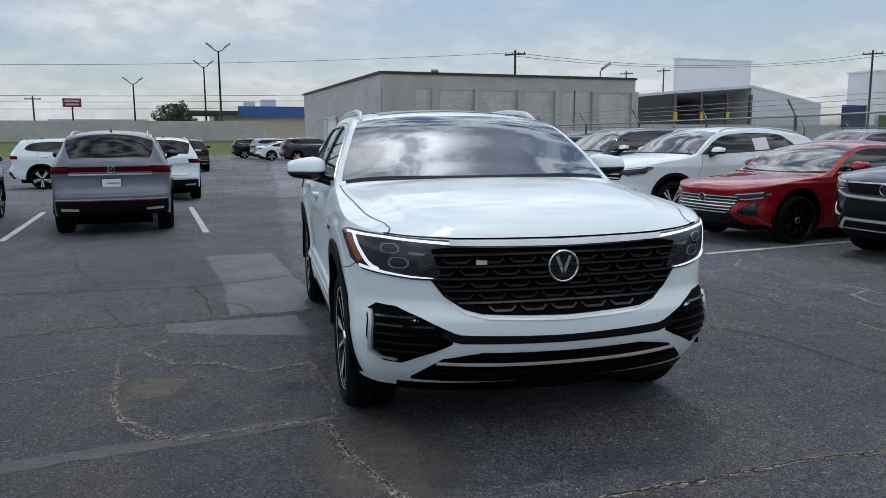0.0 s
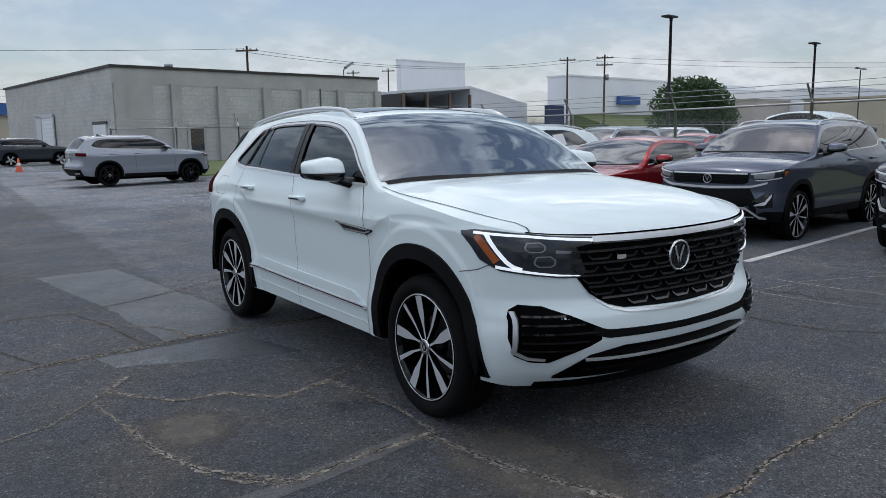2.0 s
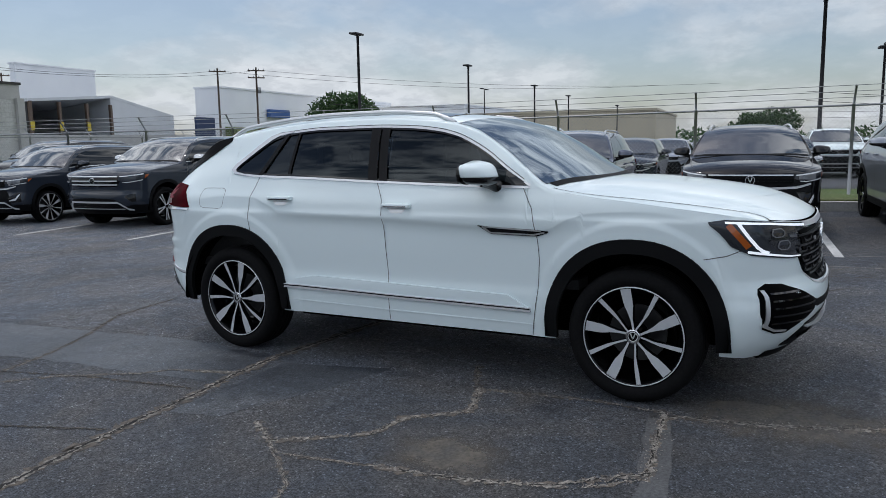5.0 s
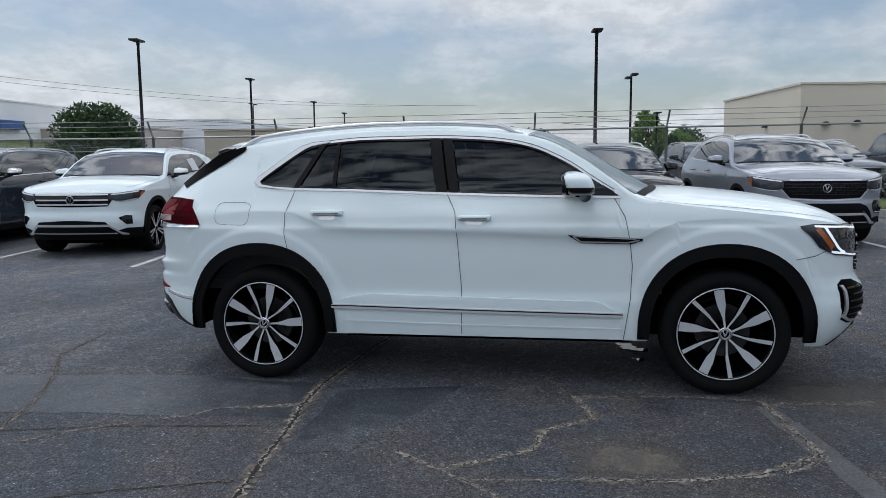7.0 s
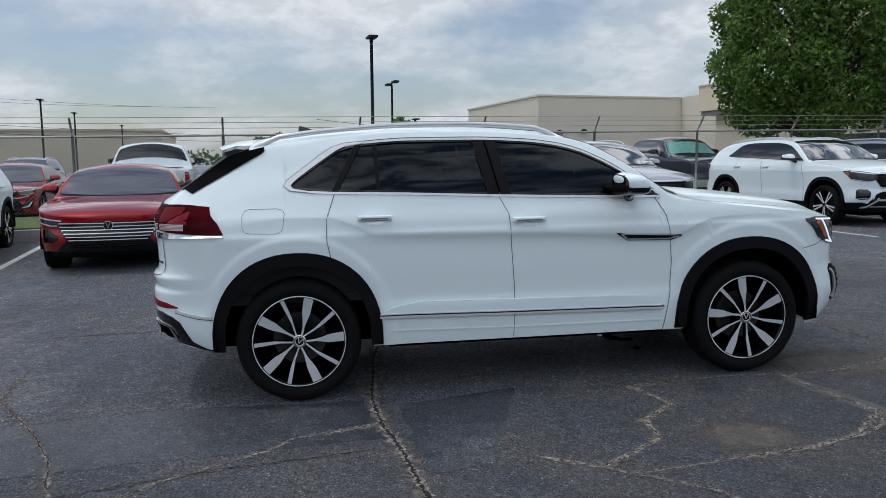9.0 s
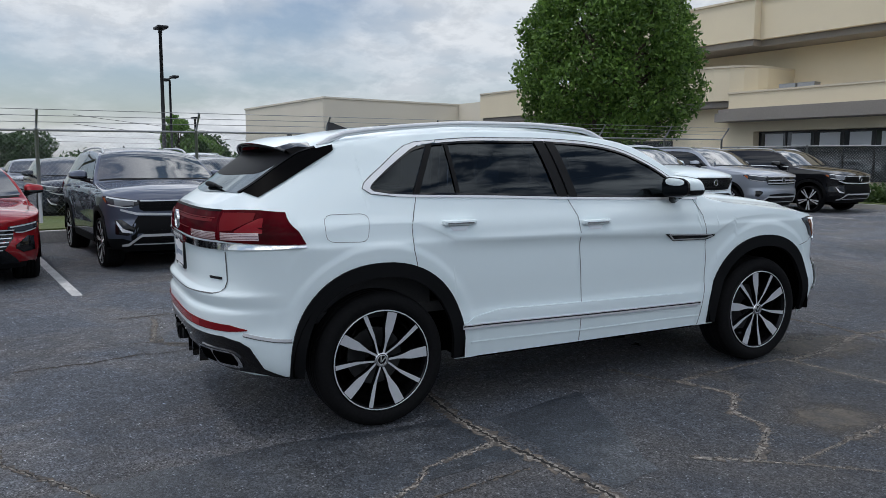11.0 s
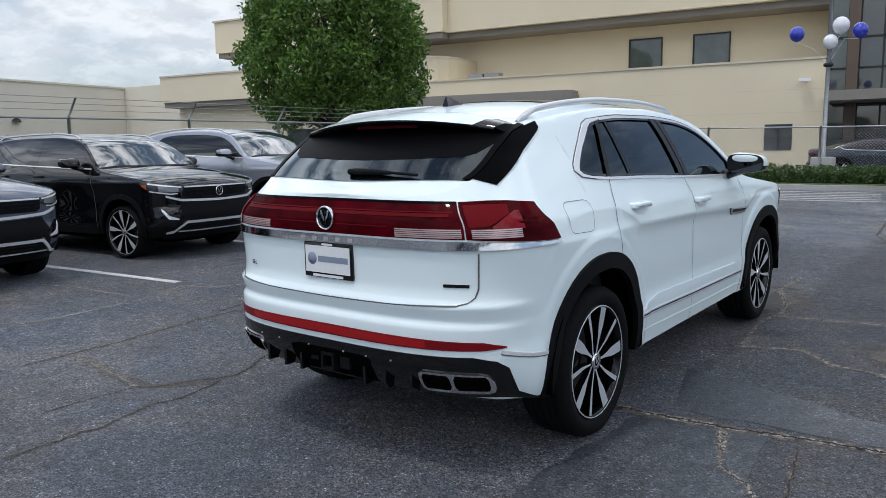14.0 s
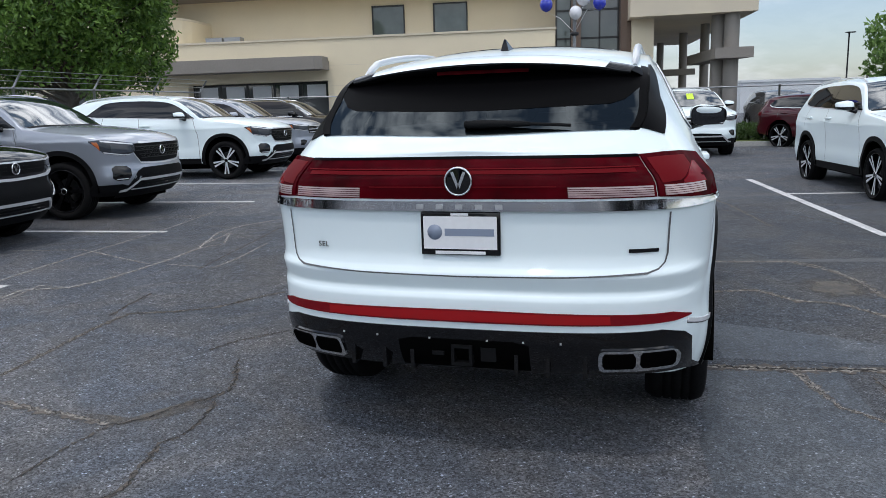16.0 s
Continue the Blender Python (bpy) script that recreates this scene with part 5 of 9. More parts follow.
def ragged(points, step, wander, seed):
    """Points along a polyline with small random sidesteps."""
    rs = np.random.RandomState(seed)
    out = []
    for (x0, y0), (x1, y1) in zip(points, points[1:]):
        d = math.hypot(x1 - x0, y1 - y0)
        k = max(2, int(d / step))
        for i in range(k):
            t = i / k
            out.append((x0 + (x1 - x0) * t + rs.normal() * wander, y0 + (y1 - y0) * t + rs.normal() * wander))
    out.append(points[-1])
    return out


def crack_geo(points, width, seed, lift, step=0.035, wander=0.008, breaks=0.0):
    """A ribbon of uneven width, broken here and there."""
    rs = np.random.RandomState(seed + 77)
    p = ragged(points, step, wander, seed)
    vs, fs = [], []
    n = len(p)
    on = True
    for i in range(n):
        a, b = p[max(i - 1, 0)], p[min(i + 1, n - 1)]
        d = math.hypot(b[0] - a[0], b[1] - a[1]) or 1
        w = width * (0.25 + 0.9 * rs.rand()) / 2
        if i in (0, n - 1):
            w *= 0.2
        nx, ny = -(b[1] - a[1]) / d, (b[0] - a[0]) / d
        for s in (1, -1):
            ww = w * (0.6 + 0.8 * rs.rand())
            x, y = p[i][0] + nx * ww * s, p[i][1] + ny * ww * s
            vs.append((x, y, G(x, y) + lift))
        if i and rs.rand() > breaks:
            fs.append((2 * i - 2, 2 * i - 1, 2 * i + 1, 2 * i))
    return vs, fs


def crumbs(points, spread, count, size, seed, lift=0.003):
    """Loose crumbs of stone and dust along a crack."""
    rs = np.random.RandomState(seed)
    p = np.array(ragged(points, 0.03, 0.0, seed))
    vs, fs = [], []
    for _ in range(count):
        c = p[rs.randint(len(p))] + rs.normal(size=2) * spread
        r = size * (0.4 + rs.rand())
        z = G(c[0], c[1]) + lift
        a = rs.rand() * 6.28
        k = len(vs)
        for j in range(4):
            q = a + j * 1.57
            rr = r * (0.6 + 0.6 * rs.rand())
            vs.append((c[0] + math.cos(q) * rr, c[1] + math.sin(q) * rr, z))
        vs.append((c[0], c[1], z + r * 0.5))
        fs += [(k + j, k + (j + 1) % 4, k + 4) for j in range(4)]
    return vs, fs


def crack(points, kind, width, seed):
    label = {"open": "open dark crack with brown edges in the asphalt", "pale": "pale dusty crack outline in the asphalt", "fine": "fine dark crack in the asphalt", "white": "dusty white hairline crack in the asphalt"}[kind]
    c = tagged(new("crack"), label, "crack", kind="structure")
    run = sum(math.dist(a, b) for a, b in zip(points, points[1:]))
    if kind == "open":
        part("dust", crack_geo(points, width * 2.6, seed, 0.002, 0.022, 0.010), M_BROWNDUST, c, smooth=False)
        part("edge", crack_geo(points, width * 1.25, seed + 1, 0.0035, 0.014, 0.006, 0.06), M_DUST, c, smooth=False)
        part("gap", crack_geo(points, width * 0.55, seed + 2, 0.005, 0.014, 0.005), M_CRACK, c, smooth=False)
        tagged(part("crumbs", crumbs(points, width * 1.5, int(170 * run), 0.0045, seed), M_EARTHDUST, c, smooth=False), kind="stuff")
    elif kind == "white":
        part("dust", crack_geo(points, width * 2.4, seed, 0.0025, 0.022, 0.008, 0.2), M_BROWNDUST, c, smooth=False)
        part("edge", crack_geo(points, width * 1.4, seed + 1, 0.004, 0.016, 0.006, 0.05), M_WHITEDUST, c, smooth=False)
        tagged(part("crumbs", crumbs(points, width * 1.6, int(110 * run), 0.004, seed), M_WHITEDUST, c, smooth=False), kind="stuff")
    elif kind == "pale":
        part("dust", crack_geo(points, width * 2.0, seed, 0.0025, 0.022, 0.009, 0.15), M_BROWNDUST, c, smooth=False)
        part("edge", crack_geo(points, width * 0.95, seed + 1, 0.004, 0.013, 0.006, 0.12), M_DUST, c, smooth=False)
        part("gap", crack_geo(points, width * 0.28, seed + 2, 0.0055, 0.014, 0.005, 0.4), M_CRACK, c, smooth=False)
        tagged(part("crumbs", crumbs(points, width * 0.9, int(260 * run), 0.0042, seed), M_DUST, c, smooth=False), kind="stuff")
    else:
        part("edge", crack_geo(points, width * 2.2, seed + 5, 0.003, 0.02, 0.006, 0.2), M_BROWNDUST, c, smooth=False)
        tagged(part("crumbs", crumbs(points, width * 1.8, int(90 * run), 0.004, seed), M_EARTHDUST, c, smooth=False), kind="stuff")
        part("gap", crack_geo(points, width * 0.7, seed, 0.004, 0.014, 0.005, 0.04), M_CRACK, c, smooth=False)


crack([(-6.0, 6.05), (-3.4, 6.2), (-2.1, 6.31), (-1.5, 6.43), (-1.0, 6.51), (-0.6, 6.55), (-0.15, 6.63), (0.3, 6.66), (1.3, 6.6), (2.4, 6.4)], "open", 0.045, 1)
crack([(-3.0, 8.25), (-0.78, 8.21), (-0.38, 8.33), (0.1, 8.58), (0.73, 9.0), (1.5, 9.12)], "open", 0.016, 2)
crack([(-0.77, 5.88), (-0.95, 5.62), (-0.81, 5.41), (-0.65, 5.19), (-0.38, 5.16), (-0.13, 4.88), (0.17, 4.98), (0.37, 5.09), (0.68, 5.24)], "pale", 0.034, 3)
crack([(-0.97, 4.95), (-0.93, 4.54), (-0.80, 4.13), (-0.65, 3.98), (-0.5, 3.79), (-0.1, 3.86), (0.3, 3.9)], "pale", 0.034, 4)
crack([(0.3, 3.9), (0.33, 4.29), (0.25, 4.96)], "pale", 0.026, 5)
crack([(-0.95, 7.95), (-0.72, 7.73), (-0.43, 7.25), (-0.27, 7.11), (-0.14, 6.69)], "pale", 0.018, 6)
crack([(0.32, 2.66), (0.97, 2.60), (1.33, 2.70), (1.8, 2.73), (2.3, 2.79), (2.76, 2.78), (3.9, 2.6)], "open", 0.026, 7)
crack([(0.25, 3.88), (0.33, 3.4), (0.55, 2.7), (0.5, 2.0)], "pale", 0.045, 8)
crack([(2.9, 5.7), (3.32, 5.22), (3.6, 4.67), (3.64, 4.12), (3.68, 3.73), (4.4, 3.0)], "fine", 0.012, 9)
crack([(3.98, 7.99), (3.76, 7.98), (3.57, 8.0), (3.37, 8.02), (3.2, 8.04), (3.01, 8.08)], "pale", 0.030, 12)
crack([(3.01, 8.08), (2.94, 8.04), (2.88, 7.96), (2.83, 7.82), (2.73, 7.69), (2.68, 7.57), (2.74, 7.41), (2.83, 7.26), (2.91, 7.1)], "fine", 0.015, 50)
crack([(2.68, 7.70), (2.64, 7.79), (2.60, 7.98), (2.60, 8.11), (2.65, 8.19), (2.60, 8.30), (2.56, 8.47), (2.52, 8.58), (2.56, 8.65), (2.53, 8.76), (2.54, 8.87), (2.50, 9.3)], "fine", 0.013, 51)
crack([(3.0, 8.09), (3.01, 8.21), (3.02, 8.31), (3.02, 8.45), (3.01, 8.64)], "fine", 0.007, 52)
crack([(-1.63, 7.47), (-1.45, 7.16), (-1.22, 6.54)], "fine", 0.012, 14)
crack([(-0.81, 8.20), (-0.62, 7.46), (-0.51, 6.67)], "fine", 0.012, 15)
crack([(-2.52, 10.59), (-2.24, 9.66), (-1.77, 8.56), (-2.1, 8.0)], "fine", 0.012, 16)
crack([(-3.4, 9.4), (-2.3, 9.6), (-1.2, 9.5)], "fine", 0.010, 17)
crack([(-2.0, 4.9), (-1.3, 5.2), (-0.95, 5.62)], "pale", 0.014, 18)
crack([(-1.05, 5.45), (-1.02, 5.2), (-0.97, 4.95)], "pale", 0.014, 19)
crack([(5.2, 4.9), (6.4, 4.4), (7.2, 4.6)], "white", 0.014, 20)
crack([(4.6, 5.0), (5.2, 1.5), (5.6, -1.5)], "fine", 0.012, 21)
crack([(-0.6, 1.9), (-0.3, 0.2), (0.4, -2.2), (0.6, -5.5)], "open", 0.016, 22)
crack([(-3.0, 4.0), (-0.9, 1.0), (2.4, -0.4), (4.8, -1.2)], "fine", 0.012, 23)
crack([(1.0, -6.5), (3.2, -5.2), (5.8, -5.8)], "pale", 0.014, 24)

crack([(6.09, 5.75), (6.17, 5.26), (6.22, 4.69), (6.28, 3.92), (6.33, 3.32), (6.46, 2.52), (6.63, 1.63)], "white", 0.017, 31)
crack([(5.56, 6.26), (5.61, 5.99), (5.27, 5.85), (5.18, 5.52), (5.16, 5.14), (5.15, 4.65), (5.21, 4.1), (5.56, 3.2), (5.54, 2.7), (5.29, 2.09)], "white", 0.019, 32)
crack([(5.27, 5.85), (5.59, 5.83), (5.51, 6.13), (5.46, 6.36)], "white", 0.012, 33)
crack([(5.21, 4.1), (5.09, 3.82), (5.4, 3.18), (5.3, 3.85)], "white", 0.014, 34)
crack([(5.03, 4.87), (4.5, 4.91), (4.5, 4.53), (4.62, 3.73)], "white", 0.013, 35)
crack([(4.32, 6.51), (4.39, 6.23), (4.45, 5.86)], "fine", 0.018, 36)
crack([(4.05, 8.3), (4.08, 7.66), (4.15, 7.18), (4.22, 6.72), (4.22, 6.41), (3.93, 6.3), (3.68, 6.12), (3.52, 5.77), (3.4, 5.6)], "open", 0.016, 37)
crack([(3.17, 7.02), (3.1, 6.82), (2.99, 6.66), (2.86, 6.53)], "fine", 0.012, 38)
crack([(0.02, 3.87), (-0.57, 3.79), (-0.76, 4.01)], "pale", 0.014, 40)
crack([(-0.12, 6.64), (-0.18, 6.74), (-0.23, 6.95)], "pale", 0.020, 41)
crack([(5.61, 8.04), (5.26, 7.62), (5.35, 6.76)], "white", 0.016, 42)
crack([(6.98, 6.86), (6.59, 6.71), (5.62, 6.62)], "white", 0.013, 43)


def patch(name, outline, mat, label, seed, lift=0.0015):
    p = ragged(outline + [outline[0]], 0.10, 0.012, seed)[:-1]
    vs = [(x, y, G(x, y) + lift) for x, y in p]
    tagged(part(name, (vs, [tuple(range(len(vs)))]), mat, smooth=False), label, "asphalt patch", kind="structure")


patch("sealed_patch", [(-0.86, 10.5), (0.02, 10.6), (0.36, 7.64), (0.30, 6.70), (-0.36, 6.62), (-0.50, 8.2)], M_SEALED, "smooth sealed strip of newer asphalt", 41)
patch("sealed_patch", [(-0.88, 6.45), (0.18, 6.52), (0.37, 5.75), (-0.14, 5.9), (-0.80, 6.12)], M_SEALED, "smooth sealed patch beside the long crack", 42)
patch("sealed_patch", [(-1.25, 3.56), (-0.65, 3.68), (0.0, 3.80), (0.33, 3.87), (0.33, 3.97), (-0.03, 3.92), (-0.65, 3.81), (-1.24, 3.70), (-3.6, 3.25), (-3.6, 3.12)], M_STRIPE, "faded pale sealant stripe", 43)
patch("earth_stain", [(-1.05, 5.08), (-0.70, 5.15), (-0.38, 4.98), (-0.35, 4.50), (-0.70, 4.28), (-1.02, 4.45)], M_STAIN, "brown earth stain on the asphalt", 44)
patch("earth_stain", [(3.45, 8.07), (3.1, 8.20), (2.86, 8.04), (2.62, 7.74), (2.50, 7.45), (2.58, 7.40), (2.78, 7.70), (2.95, 7.98), (3.2, 7.99)], M_STAIN, "faint brown earth stain along a crack", 48)
patch("earth_stain", [(0.10, 4.2), (0.65, 4.1), (0.95, 3.2), (0.75, 2.5), (0.25, 2.6), (0.0, 3.4)], M_STAIN, "brown earth stain beside a crack", 45)
patch("worn_stripe", [(-3.9, 10.1), (-2.6, 10.25), (-2.6, 10.33), (-3.9, 10.2)], M_OLDLINE, "worn remnant of a painted line", 46)
patch("worn_stripe", [(-2.3, 8.75), (-1.2, 8.85), (-1.2, 8.93), (-2.3, 8.84)], M_OLDLINE, "worn remnant of a painted line", 47)


# ---- water dripped under the parked car ----
M_WATER = material("puddle_water", (0.012, 0.013, 0.014), 0.02, spec=0.5)
M_WATER.node_tree.nodes["Principled BSDF"].inputs["IOR"].default_value = 1.33


def puddle(outline, seed):
    """A flat film of water with a wandering rim."""
    p = ragged(outline + [outline[0]], 0.03, 0.014, seed)[:-1]
    z = max(G(x, y) for x, y in p) + 0.0025
    n = len(p)
    cx, cy = sum(q[0] for q in p) / n, sum(q[1] for q in p) / n
    vs = [(x, y, z) for x, y in p] + [(cx + (x - cx) * 1.03, cy + (y - cy) * 1.03, z - 0.008) for x, y in p]
    fs = [tuple(range(n))] + [(i, i + n, (i + 1) % n + n, (i + 1) % n) for i in range(n)]
    tagged(part("puddle", (vs, fs), M_WATER, smooth=False), "small shallow puddle of clear water on dark asphalt", "puddle", kind="structure")


puddle([(1.64, 4.72), (1.60, 4.60), (1.50, 4.57), (1.46, 4.50), (1.40, 4.48), (1.40, 4.60), (1.45, 4.70), (1.52, 4.66), (1.57, 4.74)], 71)
puddle([(1.20, 4.62), (1.19, 4.53), (1.13, 4.54), (1.14, 4.61)], 72)

# ---- the distance ----
plain_building("white_tower_hall", "tall white industrial hall on the skyline", 110, 140, 130.4, 141.5, 18.6, M_WHITEWALL)
sheds = thing("open_shed", Matrix.Identity(4), "open-fronted metal shed with dark bays", "building", kind="structure")
part("roof", prism([(71.6, 92.0), (86.2, 92.0), (110, 101.0), (110, 125), (71.6, 125)], [7.8, 8.9, 6.8, 6.8, 7.8], [8.2, 9.3, 7.2, 7.2, 8.2]), M_PALEMETAL, sheds, smooth=False)
part("side_wall", prism([(86.0, 92.0), (110, 101.0), (110, 125.0), (86.3, 125)], -1, [8.9, 6.8, 6.8, 8.9]), M_PALEMETAL, sheds, smooth=False)
part("back_wall", rect(71.6, 124.5, 86.2, 125, -1, 7.8), M_FRAME, sheds, smooth=False)
part("left_wall", rect(71.6, 92.2, 72.0, 124.5, -1, 7.8), M_FRAME, sheds, smooth=False)
for u in (71.7, 76.4, 81.2, 85.7):
    c = part("post", rect(u, 91.8, u + 0.4, 92.2, -1, 7.9), M_BROWN, sheds, smooth=False)
    if 70 < u < 84:
        part("post_guard", rect(u - 0.1, 91.7, u + 0.5, 91.79, 4.0, 5.2), material("guard_yellow", (0.55, 0.42, 0.04), 0.6), c, smooth=False)
for z in (5.6, 7.0):
    part("rail", rect(71.6, 124.2, 86.2, 124.4, z, z + 0.2), M_PALEMETAL, sheds, smooth=False)
part("plinth", rect(60, 91.6, 112, 91.79, -1, 3.4), M_CONCRETE, sheds, smooth=False)
plain_building("white_plant", "long white industrial plant with blue awning", 112, 92, 185, 97.5, 12.0, M_WHITEWALL)
plain_building("white_plant", "low white industrial wing", 155, 60, 230, 90, 9.5, M_WHITEWALL)
blue = plain_building("blue_store", "tan store with a blue metal roof band", 9.3, 112, 32, 128, 5.2, M_TAN, M_BLUE, z0=0)
part("roof_unit", rect(13.5, 116, 15, 118, 5.5, 7.0), M_PALEMETAL, blue, smooth=False)
part("roof_unit", rect(16, 116, 18, 118, 5.5, 7.4), M_PALEMETAL, blue, smooth=False)
part("blue_band", rect(12.0, 111.4, 32.0, 111.79, 4.7, 6.2), M_BLUE, blue, smooth=False)
part("awning", rect(5.0, 110, 11.9, 120, 5.0, 5.5), M_ROOFDARK, blue, smooth=False)
plain_building("tan_warehouse", "wide low tan warehouse with a flat roof", 112, 15.0, 150, 49, 5.7, M_TAN, M_TAN)
plain_building("brown_warehouse", "low pale brown warehouse far off", 140, 70, 185, 110, 7.2, material("brown_wall", (0.50, 0.46, 0.41), 0.8, grain=0.06, second=(0.42, 0.38, 0.34), blotch_scale=0.1, blotch=0.8))
plain_building("pale_hall", "long pale hall beyond the porch", -34, -110, -22, -95, 4.1, M_PALEMETAL)
plain_building("red_shed", "low red-roofed shed behind the wall", -70, 150, -35, 165, 4.6, M_REDSIGN, M_REDSIGN)
for u0, v0, u1, z, m_ in ((-150, 230, -120, 7, M_PALEMETAL), (-110, 260, -85, 9, M_CONCRETE), (-60, 240, -40, 6.5, M_TAN), (40, 220, 62, 9, M_CONCRETE), (66, 200, 80, 8, M_TAN), (-200, 200, -170, 8, M_CONCRETE), (-25, 230, 0, 7, M_PALEMETAL)):
    plain_building("far_house", "small flat-roofed building far off", u0, v0, u1, v0 + 20, z, m_)
tagged(part("awning", rect(126.5, 91.0, 133.5, 91.9, 7.0, 8.6), M_BLUE, smooth=False), "blue awning on the white plant", "awning", kind="structure")
tagged(part("billboard", join_geo(rect(104, 91.0, 109, 91.4, 3.0, 6.5), rect(104.3, 91.1, 104.6, 91.3, -1, 3.0), rect(108.3, 91.1, 108.6, 91.3, -1, 3.0)), material("board_blue", (0.012, 0.03, 0.09), 0.5, grain=0.2), smooth=False), "dark blue board on posts", "sign", kind="structure")


def lamp_post(x, y, top, heads=1, label="dark steel car park lamp post", mat=None):
    mat = mat or M_POLE
    z = G(x, y)
    p = thing("street_lamp", pose(x, y, z, 0, 0, SITE), label, "street lamp", "car park lamp posts")
    part("base", bevel_box(-0.25, -0.25, -0.1, 0.25, 0.25, 0.55, 0.03, 1), M_CONCRETE, p)
    part("pole", tube([(0, 0, 0.5), (0, 0, top - z - 0.1)], [0.09, 0.07], 8), mat, p)
    if heads == 1:
        part("arm", tube([(0, 0, top - z - 0.15), (0.0, 0.0, top - z + 0.02)], 0.09, 6), mat, p)
        part("lamp_head", bevel_box(-0.55, -0.22, top - z + 0.0, 0.30, 0.22, top - z + 0.10, 0.03, 2), mat, p)
    else:
        part("arm", tube([(-1.1, 0, top - z + 0.02), (1.1, 0, top - z + 0.02)], 0.05, 6), mat, p)
        for s in (-1, 1):
            part("lamp_head", bevel_box(s * 1.05 - 0.4, -0.2, top - z - 0.05, s * 1.05 + 0.4, 0.2, top - z + 0.09, 0.03, 2), mat, p)
    return p


for x, y, t, h in ((29.1, 26.4, 7.05, 1), (44.8, 28.1, 6.8, 1), (59.7, 29.2, 6.3, 1), (73.4, 31.0, 6.1, 1), (31.2, 4.85, 7.0, 1), (48.5, 2.5, 6.7, 2), (96, 52, 9.0, 2), (52, 0.5, 4.4, 1), (98, 33, 6.0, 1), (-18.5, -60.0, 8.5, 2), (-16.0, -72.0, 7.8, 1)):
    lamp_post(x, y, t, h)


def tall_lamp(u, v, top):
    """A tall post with two raised lamp arms."""
    x, y = site(u, v)
    p = thing("street_lamp", pose(x, y, 0, 0, 0, SITE), "tall grey street lamp with two raised lamp heads", "street lamp", "tall street lamps")
    part("pole", tube([(0, 0, -0.3), (0, 0, top - 0.6)], [0.16, 0.09], 8), M_POLE, p)
    for s in (-1, 1):
        a = part("arm", tube([(0, 0, top - 0.7), (s * 0.5, 0, top - 0.45), (s * 0.9, 0, top)], 0.06, 6), M_POLE, p)
        part("lamp_head", moved(box(-0.1, -0.2, -0.08, 0.7, 0.2, 0.1), Matrix.Translation((s * 0.8, 0, top - 0.1)) @ Matrix.Rotation(-0.6 if s > 0 else math.pi + 0.6, 4, "Y")), M_STEEL, a, smooth=False)


def utility_pole(x, y, top, arms=1, turn=0.0):
    p = thing("utility_pole", pose(x, y, 0, 0, 0, turn), "weathered wooden utility pole with crossarms", "utility pole", "utility poles")
    part("pole", tube([(0, 0, -1), (0, 0, top)], [0.19, 0.13], 8), M_TIMBER, p)
    for i in range(arms):
        z = top - 0.5 - 1.1 * i
        a = part("crossarm", box(-1.3, -0.08, z - 0.09, 1.3, 0.08, z + 0.09), M_TIMBER, p, smooth=False)
        for q in (-1.15, -0.4, 0.4, 1.15):
            part("insulator", moved(lathe([(0.06, 0), (0.07, 0.1), (0.03, 0.22), (0.0001, 0.24)], 8, "z"), Matrix.Translation((q, 0, z + 0.09))), M_STEEL, a)
    if arms > 1:
        part("transformer", moved(lathe([(0.0001, 0), (0.28, 0), (0.28, 0.9), (0.0001, 0.95)], 12, "z"), Matrix.Translation((0.4, 0, top - 4.0))), M_STEEL, p)
    return p


def wire(a, b, sag, r=0.022, n=14):
    pts = []
    for i in range(n + 1):
        t = i / n
        pts.append(tuple(a[k] + (b[k] - a[k]) * t - (4 * sag * t * (1 - t) if k == 2 else 0) for k in range(3)))
    return tube(pts, r, 4, False)

structure("grass_bank", prism([(112.5, 76), (158, 76), (158, 91.5), (112.5, 91.5)], -1, [0.6, 0.6, 5.0, 5.0]), M_GRASS, "green grass slope below the white plant", "grass")


for u, v, t in ((8.24, 95.0, 12.5), (7.86, 115.0, 12.4), (-1.72, 120.0, 10.2)):
    tall_lamp(u, v, t)
poles = [(28.8, 86.0, 11.7, 1), (84.5, 93.0, 13.6, 1), (88.0, 88.2, 13.7, 2), (-39.2, 146.0, 9.2, 1), (70.0, 140.0, 14.5, 1), (77.0, 138.0, 15.0, 1)]
for x, y, t, a in poles:
    utility_pole(x, y, t, a, -40 if x > 0 else 0)
tagged(part("overhead_wires", join_geo(
    wire((-60, 96, 10.2), (28.8, 86, 11.4), 1.0, 0.02), wire((28.8, 86, 11.4), (84.5, 93, 13.2), 1.6), wire((84.5, 93, 13.2), (150, 40, 12.0), 1.5),
    wire((88, 88.2, 13.3), (160, 30, 12.5), 1.4), wire((28.8, 86, 11.0), (88, 88.2, 13.2), 1.8),
    *[wire((-70, 94, z), (18, 98, z + 0.4), 0.5, 0.025) for z in (6.9, 6.2, 5.4)],
    *[wire((60, 52, z), (150, -20, z), 0.8, 0.02) for z in (5.6, 4.8)],
    *[wire((70, 8, z), (120, -30, z), 0.5, 0.02) for z in (5.4, 4.6)]), M_WIRE), "thin black overhead power lines", "power lines", kind="stuff")
x, y = site(-10.3, 125)
sg = thing("pole_sign", pose(x, y, 1.2, 0, 0, SITE), "dark red roadside sign on a single pole", "sign")
part("post", tube([(0, 0, 0), (0, 0, 5.3)], 0.12, 6), M_POLE, sg)
pn = part("sign_panel", box(-1.25, -0.15, 5.2, 1.25, 0.15, 6.45), M_REDSIGN, sg, smooth=False)
